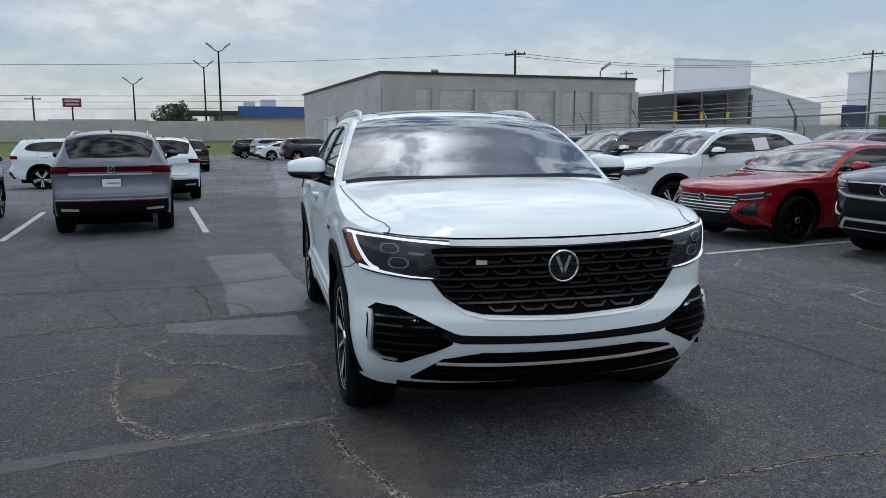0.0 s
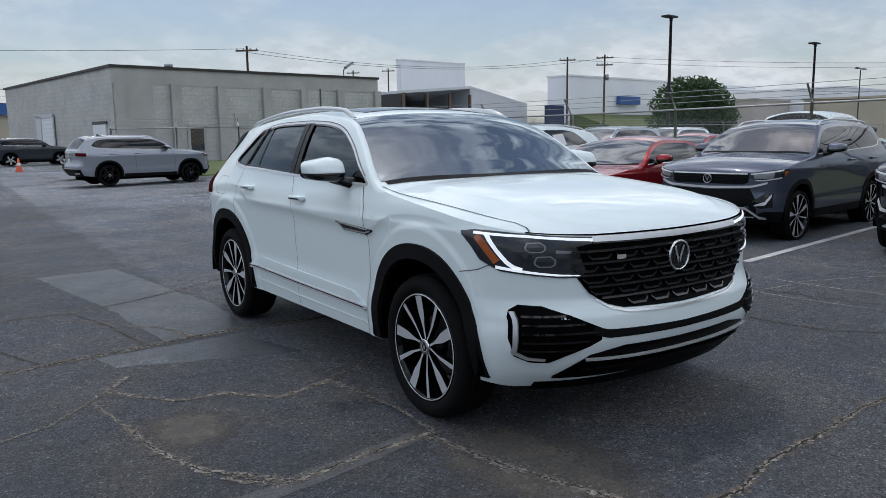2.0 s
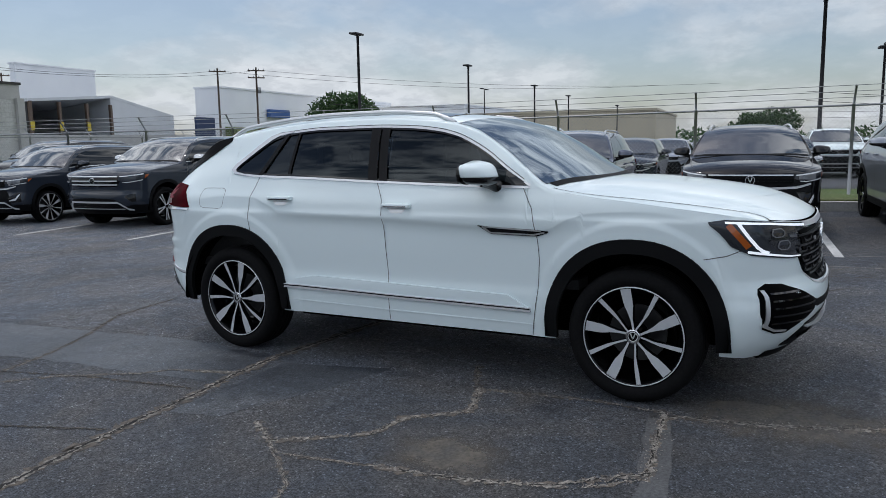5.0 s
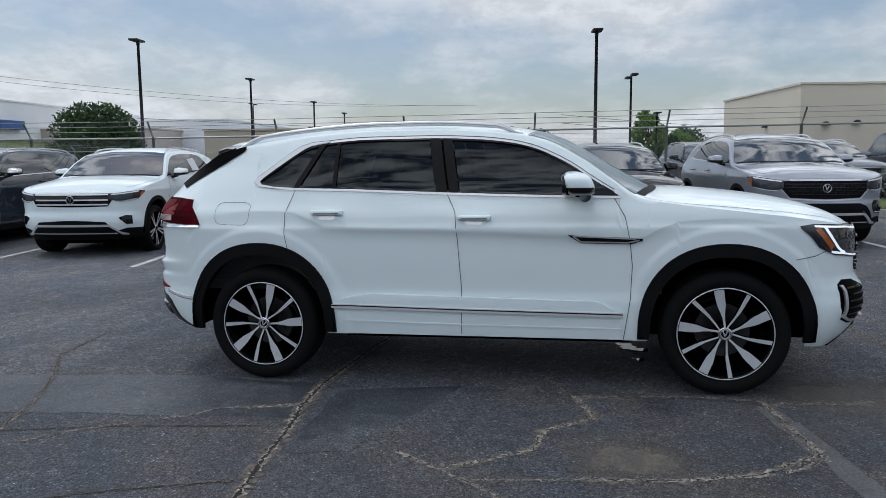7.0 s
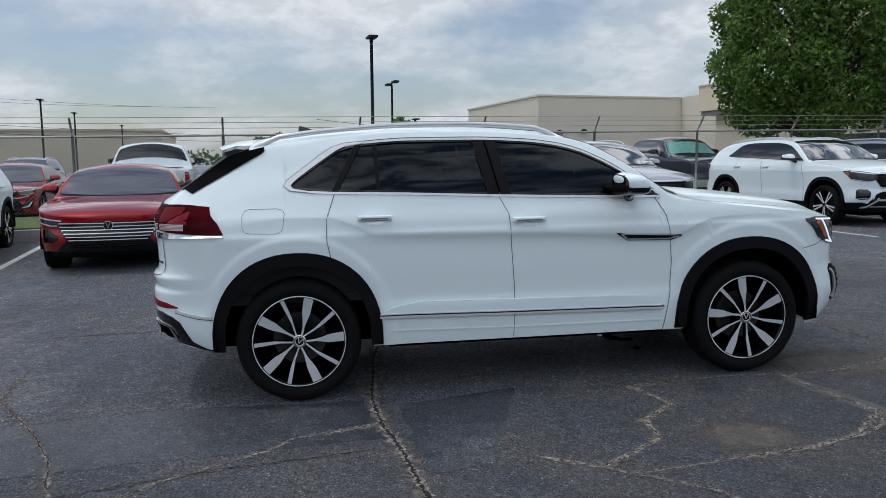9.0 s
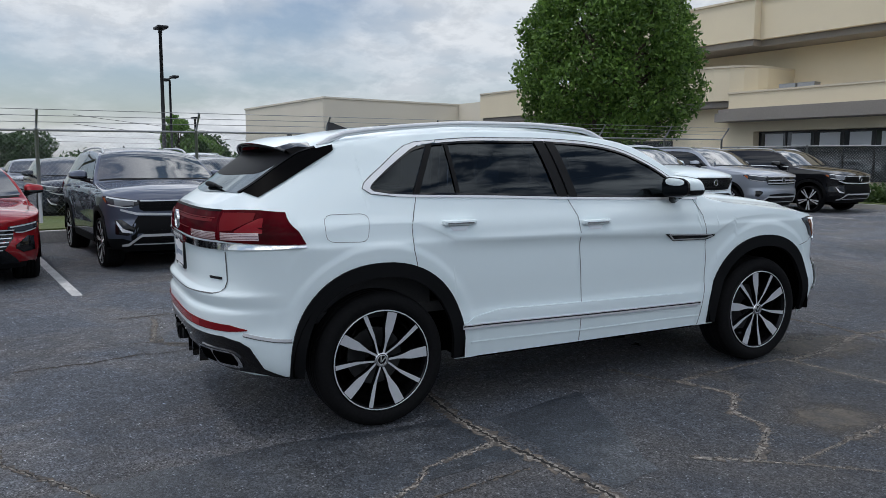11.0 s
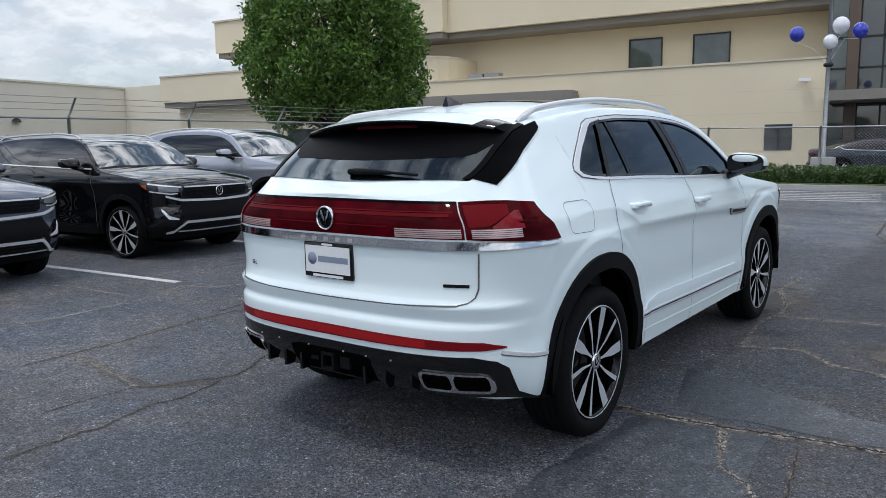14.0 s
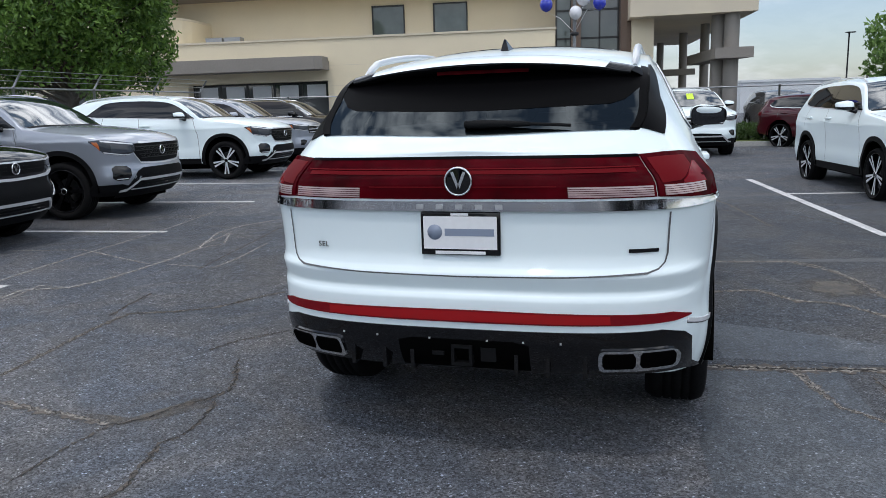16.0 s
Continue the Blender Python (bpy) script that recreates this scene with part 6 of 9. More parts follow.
part("sign_bar", join_geo(box(-1.0, -0.17, 5.95, 1.0, -0.152, 6.25), box(-0.9, -0.17, 5.45, 0.9, -0.152, 5.7)), material("sign_pale", (0.5, 0.42, 0.42), 0.6), pn, smooth=False)
x, y = site(2.3, 150)
sg = thing("pole_sign", pose(x, y, 1.2, 0, 0, SITE), "small pale roadside sign on a pole", "sign")
part("post", tube([(0, 0, 0), (0, 0, 5.5)], 0.12, 6), M_POLE, sg)
part("sign_panel", box(-0.7, -0.1, 5.5, 0.7, 0.1, 6.6), M_PALEMETAL, sg, smooth=False)


# ---- trees and hedge ----
def leaf_material(name, c0, c1):
    m = bpy.data.materials.new(name)
    m.use_nodes = True
    nt = m.node_tree
    b = nt.nodes["Principled BSDF"]
    b.inputs["Roughness"].default_value = 0.5
    g = nt.nodes.new("ShaderNodeNewGeometry")
    mx = nt.nodes.new("ShaderNodeMix"); mx.data_type = "RGBA"
    mx.inputs["A"].default_value, mx.inputs["B"].default_value = (*c0, 1), (*c1, 1)
    nt.links.new(g.outputs["Random Per Island"], mx.inputs["Factor"])
    nt.links.new(mx.outputs["Result"], b.inputs["Base Color"])
    tr = nt.nodes.new("ShaderNodeBsdfTranslucent")
    nt.links.new(mx.outputs["Result"], tr.inputs["Color"])
    ms = nt.nodes.new("ShaderNodeMixShader"); ms.inputs[0].default_value = 0.36
    out = nt.nodes["Material Output"]
    nt.links.new(b.outputs[0], ms.inputs[1]); nt.links.new(tr.outputs[0], ms.inputs[2]); nt.links.new(ms.outputs[0], out.inputs[0])
    return m


M_LEAF = leaf_material("leaves_green", (0.036, 0.090, 0.015), (0.19, 0.32, 0.06))
M_LEAFDARK = leaf_material("leaves_dark", (0.022, 0.055, 0.018), (0.055, 0.11, 0.03))
M_LEAFPALE = leaf_material("leaves_pale", (0.09, 0.18, 0.04), (0.20, 0.32, 0.09))
M_HEDGE = leaf_material("leaves_hedge", (0.035, 0.075, 0.016), (0.09, 0.15, 0.04))
M_BARK = material("bark", (0.075, 0.058, 0.045), 0.9, grain=0.4, grain_scale=25, bump=0.8, bump_scale=25)


def leaves(centres, radii, count, size, seed, shell=0.55):
    """Many small folded leaves scattered in overlapping clumps."""
    rs = np.random.RandomState(seed)
    w = np.array([r[0] * r[1] * r[2] for r in radii]) ** 0.67
    pick = rs.choice(len(centres), count, p=w / w.sum())
    d = rs.normal(size=(count, 3))
    d /= np.linalg.norm(d, axis=1)[:, None]
    rad = shell + (1 - shell) * rs.rand(count) ** 0.7
    rad *= 1 + 0.10 * rs.normal(size=count)
    c = np.array(centres)[pick] + d * np.array(radii)[pick] * rad[:, None]
    a = rs.normal(size=(count, 3)) + d * 0.6
    a /= np.linalg.norm(a, axis=1)[:, None]
    b = np.cross(a, rs.normal(size=(count, 3)))
    b /= np.linalg.norm(b, axis=1)[:, None]
    s = size * (0.6 + 0.8 * rs.rand(count))[:, None]
    nrm = np.cross(a, b)
    P = np.stack([c - a * s, c + b * s * 0.45 + nrm * s * 0.15, c + a * s, c - b * s * 0.45 + nrm * s * 0.15], 1).reshape(-1, 3)
    F = np.arange(count * 4).reshape(-1, 4)
    me = bpy.data.meshes.new("crown")
    me.from_pydata([tuple(p) for p in P.tolist()], [], [tuple(q) for q in F.tolist()])
    return me


def tree(x, y, z, height, spread, label, count=9000, leaf=0.13, mat=None, seed=1, bare=0.28, clumps=26, cone=0.0, dome=False):
    rs = np.random.RandomState(seed)
    t = thing("tree", pose(x, y, z), label, "tree")
    h0 = height * bare
    limbs = [tube([(0, 0, -0.1), (0.03, 0.02, h0), (0.05, -0.04, height * 0.55), (0, 0, height * 0.8)], [height * 0.028, height * 0.022, height * 0.014, height * 0.005], 8)]
    cs, rr = [], []
    for i in range(clumps):
        f = (i + 0.5) / clumps
        zc = h0 + (height - h0) * (0.08 + 0.84 * f)
        prof = math.sin(math.pi * min(0.97, 0.16 + 0.80 * f)) ** 0.75 * (1 - cone * f)
        if dome:                       # broad skirt, round head
            prof = math.sqrt(max(0.05, 1 - max(0.0, f - 0.22) ** 2 / 0.68)) * min(1.0, 0.75 + f)
        ang = i * 2.399 + rs.rand() * 0.5
        r = spread * prof * (0.72 + 0.16 * rs.rand() if dome else 0.45 + 0.3 * rs.rand())
        p = (math.cos(ang) * r, math.sin(ang) * r, zc)
        cs.append(p)
        k = spread * ((0.17 + 0.09 * rs.rand()) if dome else (0.26 + 0.14 * rs.rand())) * (1 - 0.5 * cone * f)
        rr.append((k, k, k * 0.85))
        zs = h0 * 0.8 + (zc - h0 * 0.8) * 0.55
        limbs.append(tube([(0.03, 0, zs * 0.85), (p[0] * 0.5, p[1] * 0.5, (zs + zc) / 2), p], [height * 0.010, height * 0.007, height * 0.003], 5))
    part("trunk", join_geo(*limbs), M_BARK, t, "brown trunk and limbs")
    me = leaves(cs, rr, count, leaf, seed)
    me.materials.append(mat or M_LEAF)
    cr = new("crown", me)
    cr.parent = t
    return t


x, y = site(16.5, -10.75)
tree(x, y, G(x, y), 8.3, 3.35, "leafy green shade tree by the fence", 50000, 0.085, M_LEAF, 3, 0.21, 76, dome=True)
tree(87.2, 70.7, -0.2, 8.6, 6.6, "dark green spreading tree behind the lot", 9000, 0.30, M_LEAFDARK, 5, 0.05, 24)
tree(94.0, 74.0, -0.2, 7.0, 5.5, "dark green spreading tree behind the lot", 6000, 0.30, M_LEAFDARK, 6, 0.05, 18)
x, y = site(4.2, 130)
tree(x, y, 1.0, 6.0, 4.2, "small round tree behind the wall", 4000, 0.22, M_LEAFDARK, 7, 0.2, 14)
for i, (x, y, h, s, m_) in enumerate(((62, 0.4, 5.2, 1.7, M_LEAFPALE), (66, -1.5, 3.2, 1.6, M_LEAFDARK), (72, -3.4, 3.6, 1.8, M_LEAFPALE), (80, -5, 4.2, 3.0, M_LEAFDARK), (88, 12, 4.4, 3.0, M_LEAFDARK), (82, 14, 3.8, 2.5, M_LEAFDARK))):
    tree(x, y, 0.0, h, s, "slender young tree beyond the fence", 2600, 0.20, m_, 20 + i, 0.2, 12)
x, y = site(-12.2, -22.2)
tree(x, y, 0.2, 4.9, 2.6, "pale green young tree by the lane", 5000, 0.13, M_LEAFPALE, 31, 0.25, 18)
rs = np.random.RandomState(9)
cs, rr = [], []
for i in range(70):
    a = radians(-140 + i * 3.4)
    d = 260 + 60 * rs.rand()
    cs.append((math.sin(a + math.pi / 2) * d, math.cos(a + math.pi / 2) * d, 1.0 + 1.5 * rs.rand()))
    rr.append((9 + 8 * rs.rand(), 9 + 8 * rs.rand(), 2.5 + 2.5 * rs.rand()))
me = leaves(cs, rr, 14000, 1.1, 12, 0.3)
me.materials.append(M_LEAFDARK)
tagged(new("far_woods", me), "dark belt of woods along the horizon", "trees", kind="stuff")


def hedge(u0, u1, v0, v1, z1):
    cs, rr = [], []
    for u in np.arange(u0 + 0.3, u1, 0.42):
        for v in np.arange(v0 + 0.25, v1, 0.40):
            x, y = site(u, v)
            z = G(x, y)
            for k in (0.32, 0.62):
                cs.append((x, y, z + z1 * k))
                rr.append((0.30, 0.30, z1 * 0.30))
    me = leaves(cs, rr, 26000, 0.055, 17, 0.5)
    me.materials.append(M_HEDGE)
    ob = new("hedge", me)
    return tagged(ob, "low clipped green hedge along the kerb", "hedge", kind="stuff")


hedge(-5.5, 11.6, -13.1, -12.1, 0.72)


# ---- chain-link fences ----
def fence(pts, height, label, barbed=True, gap=3.0, mesh=0.085):
    f = thing("chain_link_fence", Matrix.Identity(4), label, "fence", kind="structure")
    fab = ([], [])
    for a, b in zip(pts, pts[1:]):
        d = math.hypot(b[0] - a[0], b[1] - a[1])
        k = max(1, round(d / gap))
        top = []
        du, dv = (b[0] - a[0]) / d, (b[1] - a[1]) / d
        for i in range(k + 1):
            u, v = a[0] + (b[0] - a[0]) * i / k, a[1] + (b[1] - a[1]) * i / k
            x, y = site(u, v)
            z = G(x, y)
            ps = part("post", tube([(x, y, z), (x, y, z + height)], 0.032, 8), M_STEEL, f)
            top.append((x, y, z + height - 0.03))
            if barbed:
                ox, oy = site(u + dv * 0.26, v - du * 0.26)
                part("barb_arm", tube([(x, y, z + height - 0.02), (ox, oy, z + height + 0.34)], 0.022, 6), M_STEEL, ps)
        part("top_rail", tube(top, 0.024, 6), M_STEEL, f)
        if barbed:
            for q in (0.35, 0.68, 1.0):
                part("barbed_wire", tube([(p[0] + (site(dv * 0.26 * q, -du * 0.26 * q)[0]), p[1] + site(dv * 0.26 * q, -du * 0.26 * q)[1], p[2] + 0.03 + 0.34 * q) for p in top], 0.006, 4, False), M_STEEL, f)
        # diamond mesh
        h = height - 0.1
        vs, fs = fab
        w = 0.0022
        for sgn in (1, -1):
            for s in np.arange(-h, d, mesh):
                s0, s1 = s, s + h
                z0, z1 = 0.04, 0.04 + h
                if s0 < 0:
                    z0 += -s0
                    s0 = 0
                if s1 > d:
                    z1 -= s1 - d
                    s1 = d
                if s1 - s0 < 0.02:
                    continue
                if sgn < 0:
                    z0, z1 = h + 0.08 - z0, h + 0.08 - z1
                for (ss, zz) in ((s0, z0), (s1, z1)):
                    x, y = site(a[0] + du * ss, a[1] + dv * ss)
                    g = G(x, y)
                    vs.append((x, y, g + zz - w))
                    vs.append((x, y, g + zz + w))
                n_ = len(vs)
                fs.append((n_ - 4, n_ - 2, n_ - 1, n_ - 3))
    tagged(part("chain_mesh", fab, M_STEEL, f, smooth=False), kind="stuff")
    return f


fence([(13.6, 27.8), (13.6, -13.2)], 1.98, "grey chain-link fence topped with barbed wire")
fence([(13.6, -13.2), (-7.5, -13.2)], 1.72, "grey chain-link fence behind the hedge", False, 3.1)
fence([(90.0, 31.0), (13.6, 31.0), (9.0, 33.0)], 2.0, "grey chain-link fence round the lawn", True, 3.2, 0.2)


def both(car, sh, name, U, V, off, skirt, mat, label="", parent=None):
    made = []
    for sign in (1, -1):
        made.append(part(name, sheet(sh.side(sign), U, V, off, skirt), mat, parent or car, label))
    return made


def hero_suv(m):
    car = thing("suv", m, "glossy white coupe SUV parked alone on cracked asphalt", "car")
    sh = Shape(hub_f=0.938, nf=2.7, nr=3.3, tail=0.50,
               top=[(0.075, 0.99), (0.10, 1.02), (0.16, 1.06), (0.28, 1.112), (0.46, 1.16), (0.84, 1.215), (1.19, 1.245), (1.30, 1.25), (1.47, 1.335), (1.64, 1.43), (1.80, 1.53), (1.92, 1.595), (2.04, 1.64), (2.19, 1.678),
                    (2.43, 1.708), (2.83, 1.73), (3.23, 1.733), (3.55, 1.72), (3.79, 1.70), (4.12, 1.655), (4.29, 1.62), (4.40, 1.53), (4.55, 1.42), (4.70, 1.315), (4.78, 1.27), (4.84, 1.245)],
               front=[(0.2, 0.26), (0.3, 0.15), (0.38, 0.075), (0.46, 0.03), (0.55, 0.0), (0.64, 0.008), (0.70, 0.045), (0.74, 0.062), (0.85, 0.066), (0.97, 0.075), (1.05, 0.105), (1.2, 0.15)],
               rear=[(0.3, 4.70), (0.42, 4.82), (0.52, 4.865), (0.60, 4.875), (0.68, 4.88), (0.705, 4.878), (0.722, 4.858), (0.77, 4.872), (0.795, 4.878), (0.815, 4.852), (0.88, 4.838), (1.02, 4.842), (1.10, 4.845), (1.16, 4.84), (1.24, 4.80), (1.30, 4.755), (1.6, 4.68)],
               pinch=[(0, 1), (3.85, 1), (4.35, 0.99), (4.65, 0.955), (4.95, 0.93)],
               taper=[(0, 1), (3.0, 1), (3.9, 0.955), (4.33, 0.885), (4.7, 0.81), (4.95, 0.79)],
               fold=[(0.2, 1.0), (0.62, 1.058), (0.89, 1.088), (1.15, 1.078), (1.30, 1.045), (1.42, 0.985), (1.51, 0.965), (1.83, 0.985), (2.61, 1.02), (3.25, 1.035), (3.44, 1.045), (3.58, 1.10), (3.72, 1.145), (4.0, 1.15), (4.2, 1.13), (4.4, 1.08), (4.7, 1.06)])
    P = PAINT["white"]
    part("body", body_shell(sh, True), P, car, "glossy white painted body shell")
    # underside
    part("underbody", join_geo(box(0.40, -0.62, 0.30, 4.45, 0.62, 0.62), box(1.5, -0.86, 0.30, 3.36, 0.86, 0.45)), M_DARK, car, smooth=False)
    for h in sh.hubs:
        for side in (1, -1):
            arch_liner(sh, car, h, side)
            arch_cladding(sh, car, h, side)
            add_wheel(car, h, side * (0.955 - 0.1325), sh.wheel, side, sh.wheel, "twin", 0.0 if h == sh.hubs[0] else -23.0)
    # ---- flanks ----
    S = lambda pts: [(p[0], p[1]) for p in pts]
    lo, hi = sh.win_lo, sh.win_hi

    def pane(name, s0, s1, cut0, cut1, mat, off=-0.006, label=""):
        """A pane between two leaning lines, each given by its foot and head."""
        t = np.linspace(0, 1, 9)
        k = np.linspace(0, 1, 22)
        U, V = [], []
        for a in k:
            foot = cut0[0] * (1 - a) + cut1[0] * a
            head = cut0[1] * (1 - a) + cut1[1] * a
            u = foot + (head - foot) * t
            z0 = float(lo(u[0]))
            z1 = float(hi(u[-1]))
            U.append(u)
            V.append(z0 + (z1 - z0) * t)
        return both(car, sh, name, np.array(U), np.array(V), off, 0, mat, label)
    pane("front_window", 0, 0, (1.60, 1.66), (2.56, 2.63), M_TINT, label="dark tinted side window")
    pane("rear_window", 0, 0, (2.72, 2.79), (3.66, 3.50), M_TINT, label="dark tinted side window")
    pane("quarter_window", 0, 0, (3.70, 3.54), (3.945, 3.945), M_TINT, label="dark tinted quarter window")
    # glossy black pillars between panes
    pane("door_pillar", 0, 0, (2.565, 2.635), (2.628, 2.698), M_PILLAR, 0.006)
    pane("door_pillar", 0, 0, (2.642, 2.712), (2.715, 2.785), M_PILLAR, 0.006)
    pane("pillar_gap", 0, 0, (2.628, 2.698), (2.642, 2.712), M_DARK, 0.001)
    pane("rear_pillar", 0, 0, (3.66, 3.50), (3.70, 3.54), M_PILLAR, 0.006)
    pane("window_bar", 0, 0, (3.395, 3.40), (3.42, 3.425), M_PILLAR, 0.003)
    ss = np.linspace(1.56, 3.82, 60)
    low = [(s, float(lo(s)) - 0.004) for s in ss]
    up = [(s, float(hi(s)) + 0.006) for s in ss if s < 3.5]
    both(car, sh, "belt_trim", *band(low, 0.014), 0.006, 0.008, M_BRIGHT, "chrome strip under the side windows")
    both(car, sh, "window_trim", *band(up, 0.013), 0.006, 0.008, M_SATIN, "slim bright strip over the side windows")
    both(car, sh, "window_gasket", *band([(s, float(hi(s)) - 0.006) for s in np.linspace(1.60, 3.93, 60)], 0.012), 0.004, 0.0, M_GLOSSBLACK)
    both(car, sh, "window_gasket", *band([(s, float(hi(s)) + 0.017) for s in np.linspace(1.60, 3.50, 60)], 0.005), 0.004, 0.0, M_SEAM)
    both(car, sh, "window_gasket", *band([(s, float(lo(s)) + 0.011) for s in np.linspace(1.60, 3.93, 60)], 0.010), 0.004, 0.0, M_GLOSSBLACK)
    inner = [(3.48, 1.601), (3.60, 1.581), (3.653, 1.558), (3.73, 1.508), (3.819, 1.447), (3.90, 1.387), (3.930, 1.362), (3.944, 1.342), (3.925, 1.324), (3.80, 1.303)]
    outer = [(3.48, 1.611), (3.61, 1.600), (3.683, 1.577), (3.76, 1.528), (3.852, 1.458), (3.93, 1.402), (3.968, 1.372), (3.986, 1.342), (3.945, 1.312), (3.80, 1.295)]
    both(car, sh, "corner_gasket", *band(outer, 0.007), 0.004, 0.004, M_SEAM)
    both(car, sh, "corner_gasket", *band(inner[1:-1], 0.012), 0.006, 0.004, M_GLOSSBLACK)
    both(car, sh, "corner_trim", *ribbon(inner, outer), 0.009, 0.010, M_BRIGHT, "wide chrome corner round the quarter window")
    for pts in ([(0.37, 0.90), (0.45, 0.865), (0.56, 0.845)], [(3.68, 1.285), (3.735, 1.13), (3.735, 1.0), (3.715, 0.90)], [(2.645, 1.25), (2.59, 1.14), (2.575, 0.94), (2.555, 0.65), (2.56, 0.34)],
                [(1.60, 1.215), (1.535, 1.10), (1.505, 0.95), (1.49, 0.80), (1.50, 0.6), (1.54, 0.335)]):
        both(car, sh, "shut_line", *band(pts, 0.0045, step=0.03), 0.0022, 0, M_SEAM)
    both(car, sh, "door_bulge", *span([(1.56, 0.50), (3.42, 0.53)], [(1.56, 0.505), (1.70, 0.575), (3.16, 0.605), (3.34, 0.575), (3.42, 0.535)], 40, 5), 0.013, 0.02, P)
    both(car, sh, "sill_strip", *band([(1.545, 0.492), (2.57, 0.505), (3.425, 0.522)], 0.026), 0.020, 0.03, M_BRIGHT, "chrome strip low on the doors")
    both(car, sh, "sill_line", *band([(1.545, 0.497), (2.57, 0.510), (3.425, 0.527)], 0.007), 0.022, 0.0, M_GLOSSBLACK)
    both(car, sh, "sill_edge", *band([(1.535, 0.40), (2.5, 0.405), (3.36, 0.42)], 0.008), 0.004, 0.004, P)
    vents = both(car, sh, "wing_vent", *span([(1.43, 0.958), (1.50, 0.935), (1.80, 0.940), (1.88, 0.99)], [(1.43, 0.968), (1.50, 0.975), (1.80, 0.985), (1.88, 0.993)], 16, 2), 0.008, 0.01, M_GLOSSBLACK, "black and chrome wing vent")
    for sign, v in zip((1, -1), vents):
        part("vent_trim", sheet(sh.side(sign), *band([(1.45, 0.960), (1.52, 0.944), (1.80, 0.948), (1.85, 0.985)], 0.009), 0.011, 0.004), M_SATIN, v)
        part("vent_bar", sheet(sh.side(sign), *band([(1.47, 0.968), (1.84, 0.984)], 0.007), 0.011, 0.004), M_SATIN, v)
    part("fuel_flap", sheet(sh.side(1), *band([(3.985, 1.175), (3.996, 1.095), (4.004, 1.074), (4.020, 1.062), (4.045, 1.058), (4.19, 1.063), (4.215, 1.069), (4.230, 1.082), (4.236, 1.105), (4.236, 1.165), (4.229, 1.187), (4.213, 1.201), (4.19, 1.207), (4.03, 1.207), (4.003, 1.201), (3.990, 1.190)], 0.0025, True, 0.02), 0.0025, 0), M_SEAM, car)
    for s in (3.44, 2.465):
        for sign in (1, -1):
            z = 1.135 if s > 3 else 1.098
            y = float(sh.lat(s, z))
            cup = part("handle_cup", sheet(sh.side(sign), *span([(s - 0.075, z - 0.01), (s - 0.04, z - 0.045), (s + 0.04, z - 0.045), (s + 0.075, z - 0.01)], [(s - 0.075, z - 0.005), (s + 0.075, z - 0.005)], 10, 2), 0.003, 0), M_SATIN, car)
            bm = bevel_box(s - 0.105, sign * y - 0.022, z - 0.012, s + 0.105, sign * y + 0.036 * sign + (0.022 if sign < 0 else -0.0) * 0, z + 0.018, 0.010, 3) if sign > 0 else bevel_box(s - 0.105, -y - 0.036, z - 0.012, s + 0.105, -y + 0.022, z + 0.018, 0.010, 3)
            hd = part("door_handle", bm, P, car, "white door handle with chrome strip")
            yy = sign * (y + 0.037)
            part("handle_strip", box(s - 0.085, min(yy, yy + 0.003 * sign), z - 0.004, s + 0.085, max(yy, yy + 0.003 * sign), z + 0.004), M_CHROME, hd, smooth=False)
    for sign in (1, -1):
        mirror_unit(sh, car, sign, "white", 1.80, 1.295)
        part("mirror_sail", sheet(sh.side(sign), *span([(1.575, 1.235), (1.72, 1.24)], [(1.575, 1.24), (1.72, 1.325)], 6, 3), 0.006, 0.006), M_GLOSSBLACK, car)
    # ---- roof ----

    def roof_patch(name, f0, f1, vmax, mat, off, label="", rows=14, skirt=0.0, parent=None):
        vv = np.linspace(-vmax, vmax, 25)
        t = np.linspace(0, 1, rows)
        U = np.array([[f0(v) + (f1(v) - f0(v)) * q for q in t] for v in vv])
        V = np.repeat(vv[:, None], rows, 1)
        return part(name, sheet(lambda u, v, o: sh.roof(u, v, o), U, V, off, skirt), mat, parent or car, label)
    ws = roof_patch("windscreen", lambda v: 1.335 + 0.15 * v * v, lambda v: 2.085 + 0.05 * v * v, 0.955, M_SCREEN, 0.004, "wide windscreen mirroring the clouds")
    roof_patch("windscreen_band", lambda v: 1.335 + 0.15 * v * v, lambda v: 1.405 + 0.13 * v * v, 0.955, M_GLOSSBLACK, 0.002)
    roof_patch("windscreen_head", lambda v: 2.055 + 0.05 * v * v, lambda v: 2.10 + 0.05 * v * v, 0.955, M_GLOSSBLACK, 0.002)
    roof_patch("cowl", lambda v: 1.285 + 0.15 * v * v, lambda v: 1.34 + 0.15 * v * v, 0.93, M_PLASTIC, 0.003, rows=3)
    roof_patch("roof_glass", lambda v: 2.30, lambda v: 3.55, 0.72, M_GLASS, 0.004, "dark panoramic roof glass", skirt=0.01)
    roof_patch("rear_screen", lambda v: 4.28, lambda v: 4.705 - 0.085 * v * v, 0.975, M_REARGLASS, 0.006, "dark sloping rear screen")
    for sg in (1, -1):
        U, V = [], []
        for q in np.linspace(0, 1, 14):
            v0, v1 = 0.955, 1.0
            row = [v0 + (v1 - v0) * k for k in np.linspace(0, 1, 5)]
            U.append([4.20 + (0.505 - 0.090 * v * v) * q for v in row])
            V.append([sg * v for v in row])
        part("screen_edge", sheet(lambda u, v, o: sh.roof(u, v, o), np.array(U), np.array(V), 0.010, 0.010), M_EDGEBLACK, car, "gloss black edge beside the rear screen")
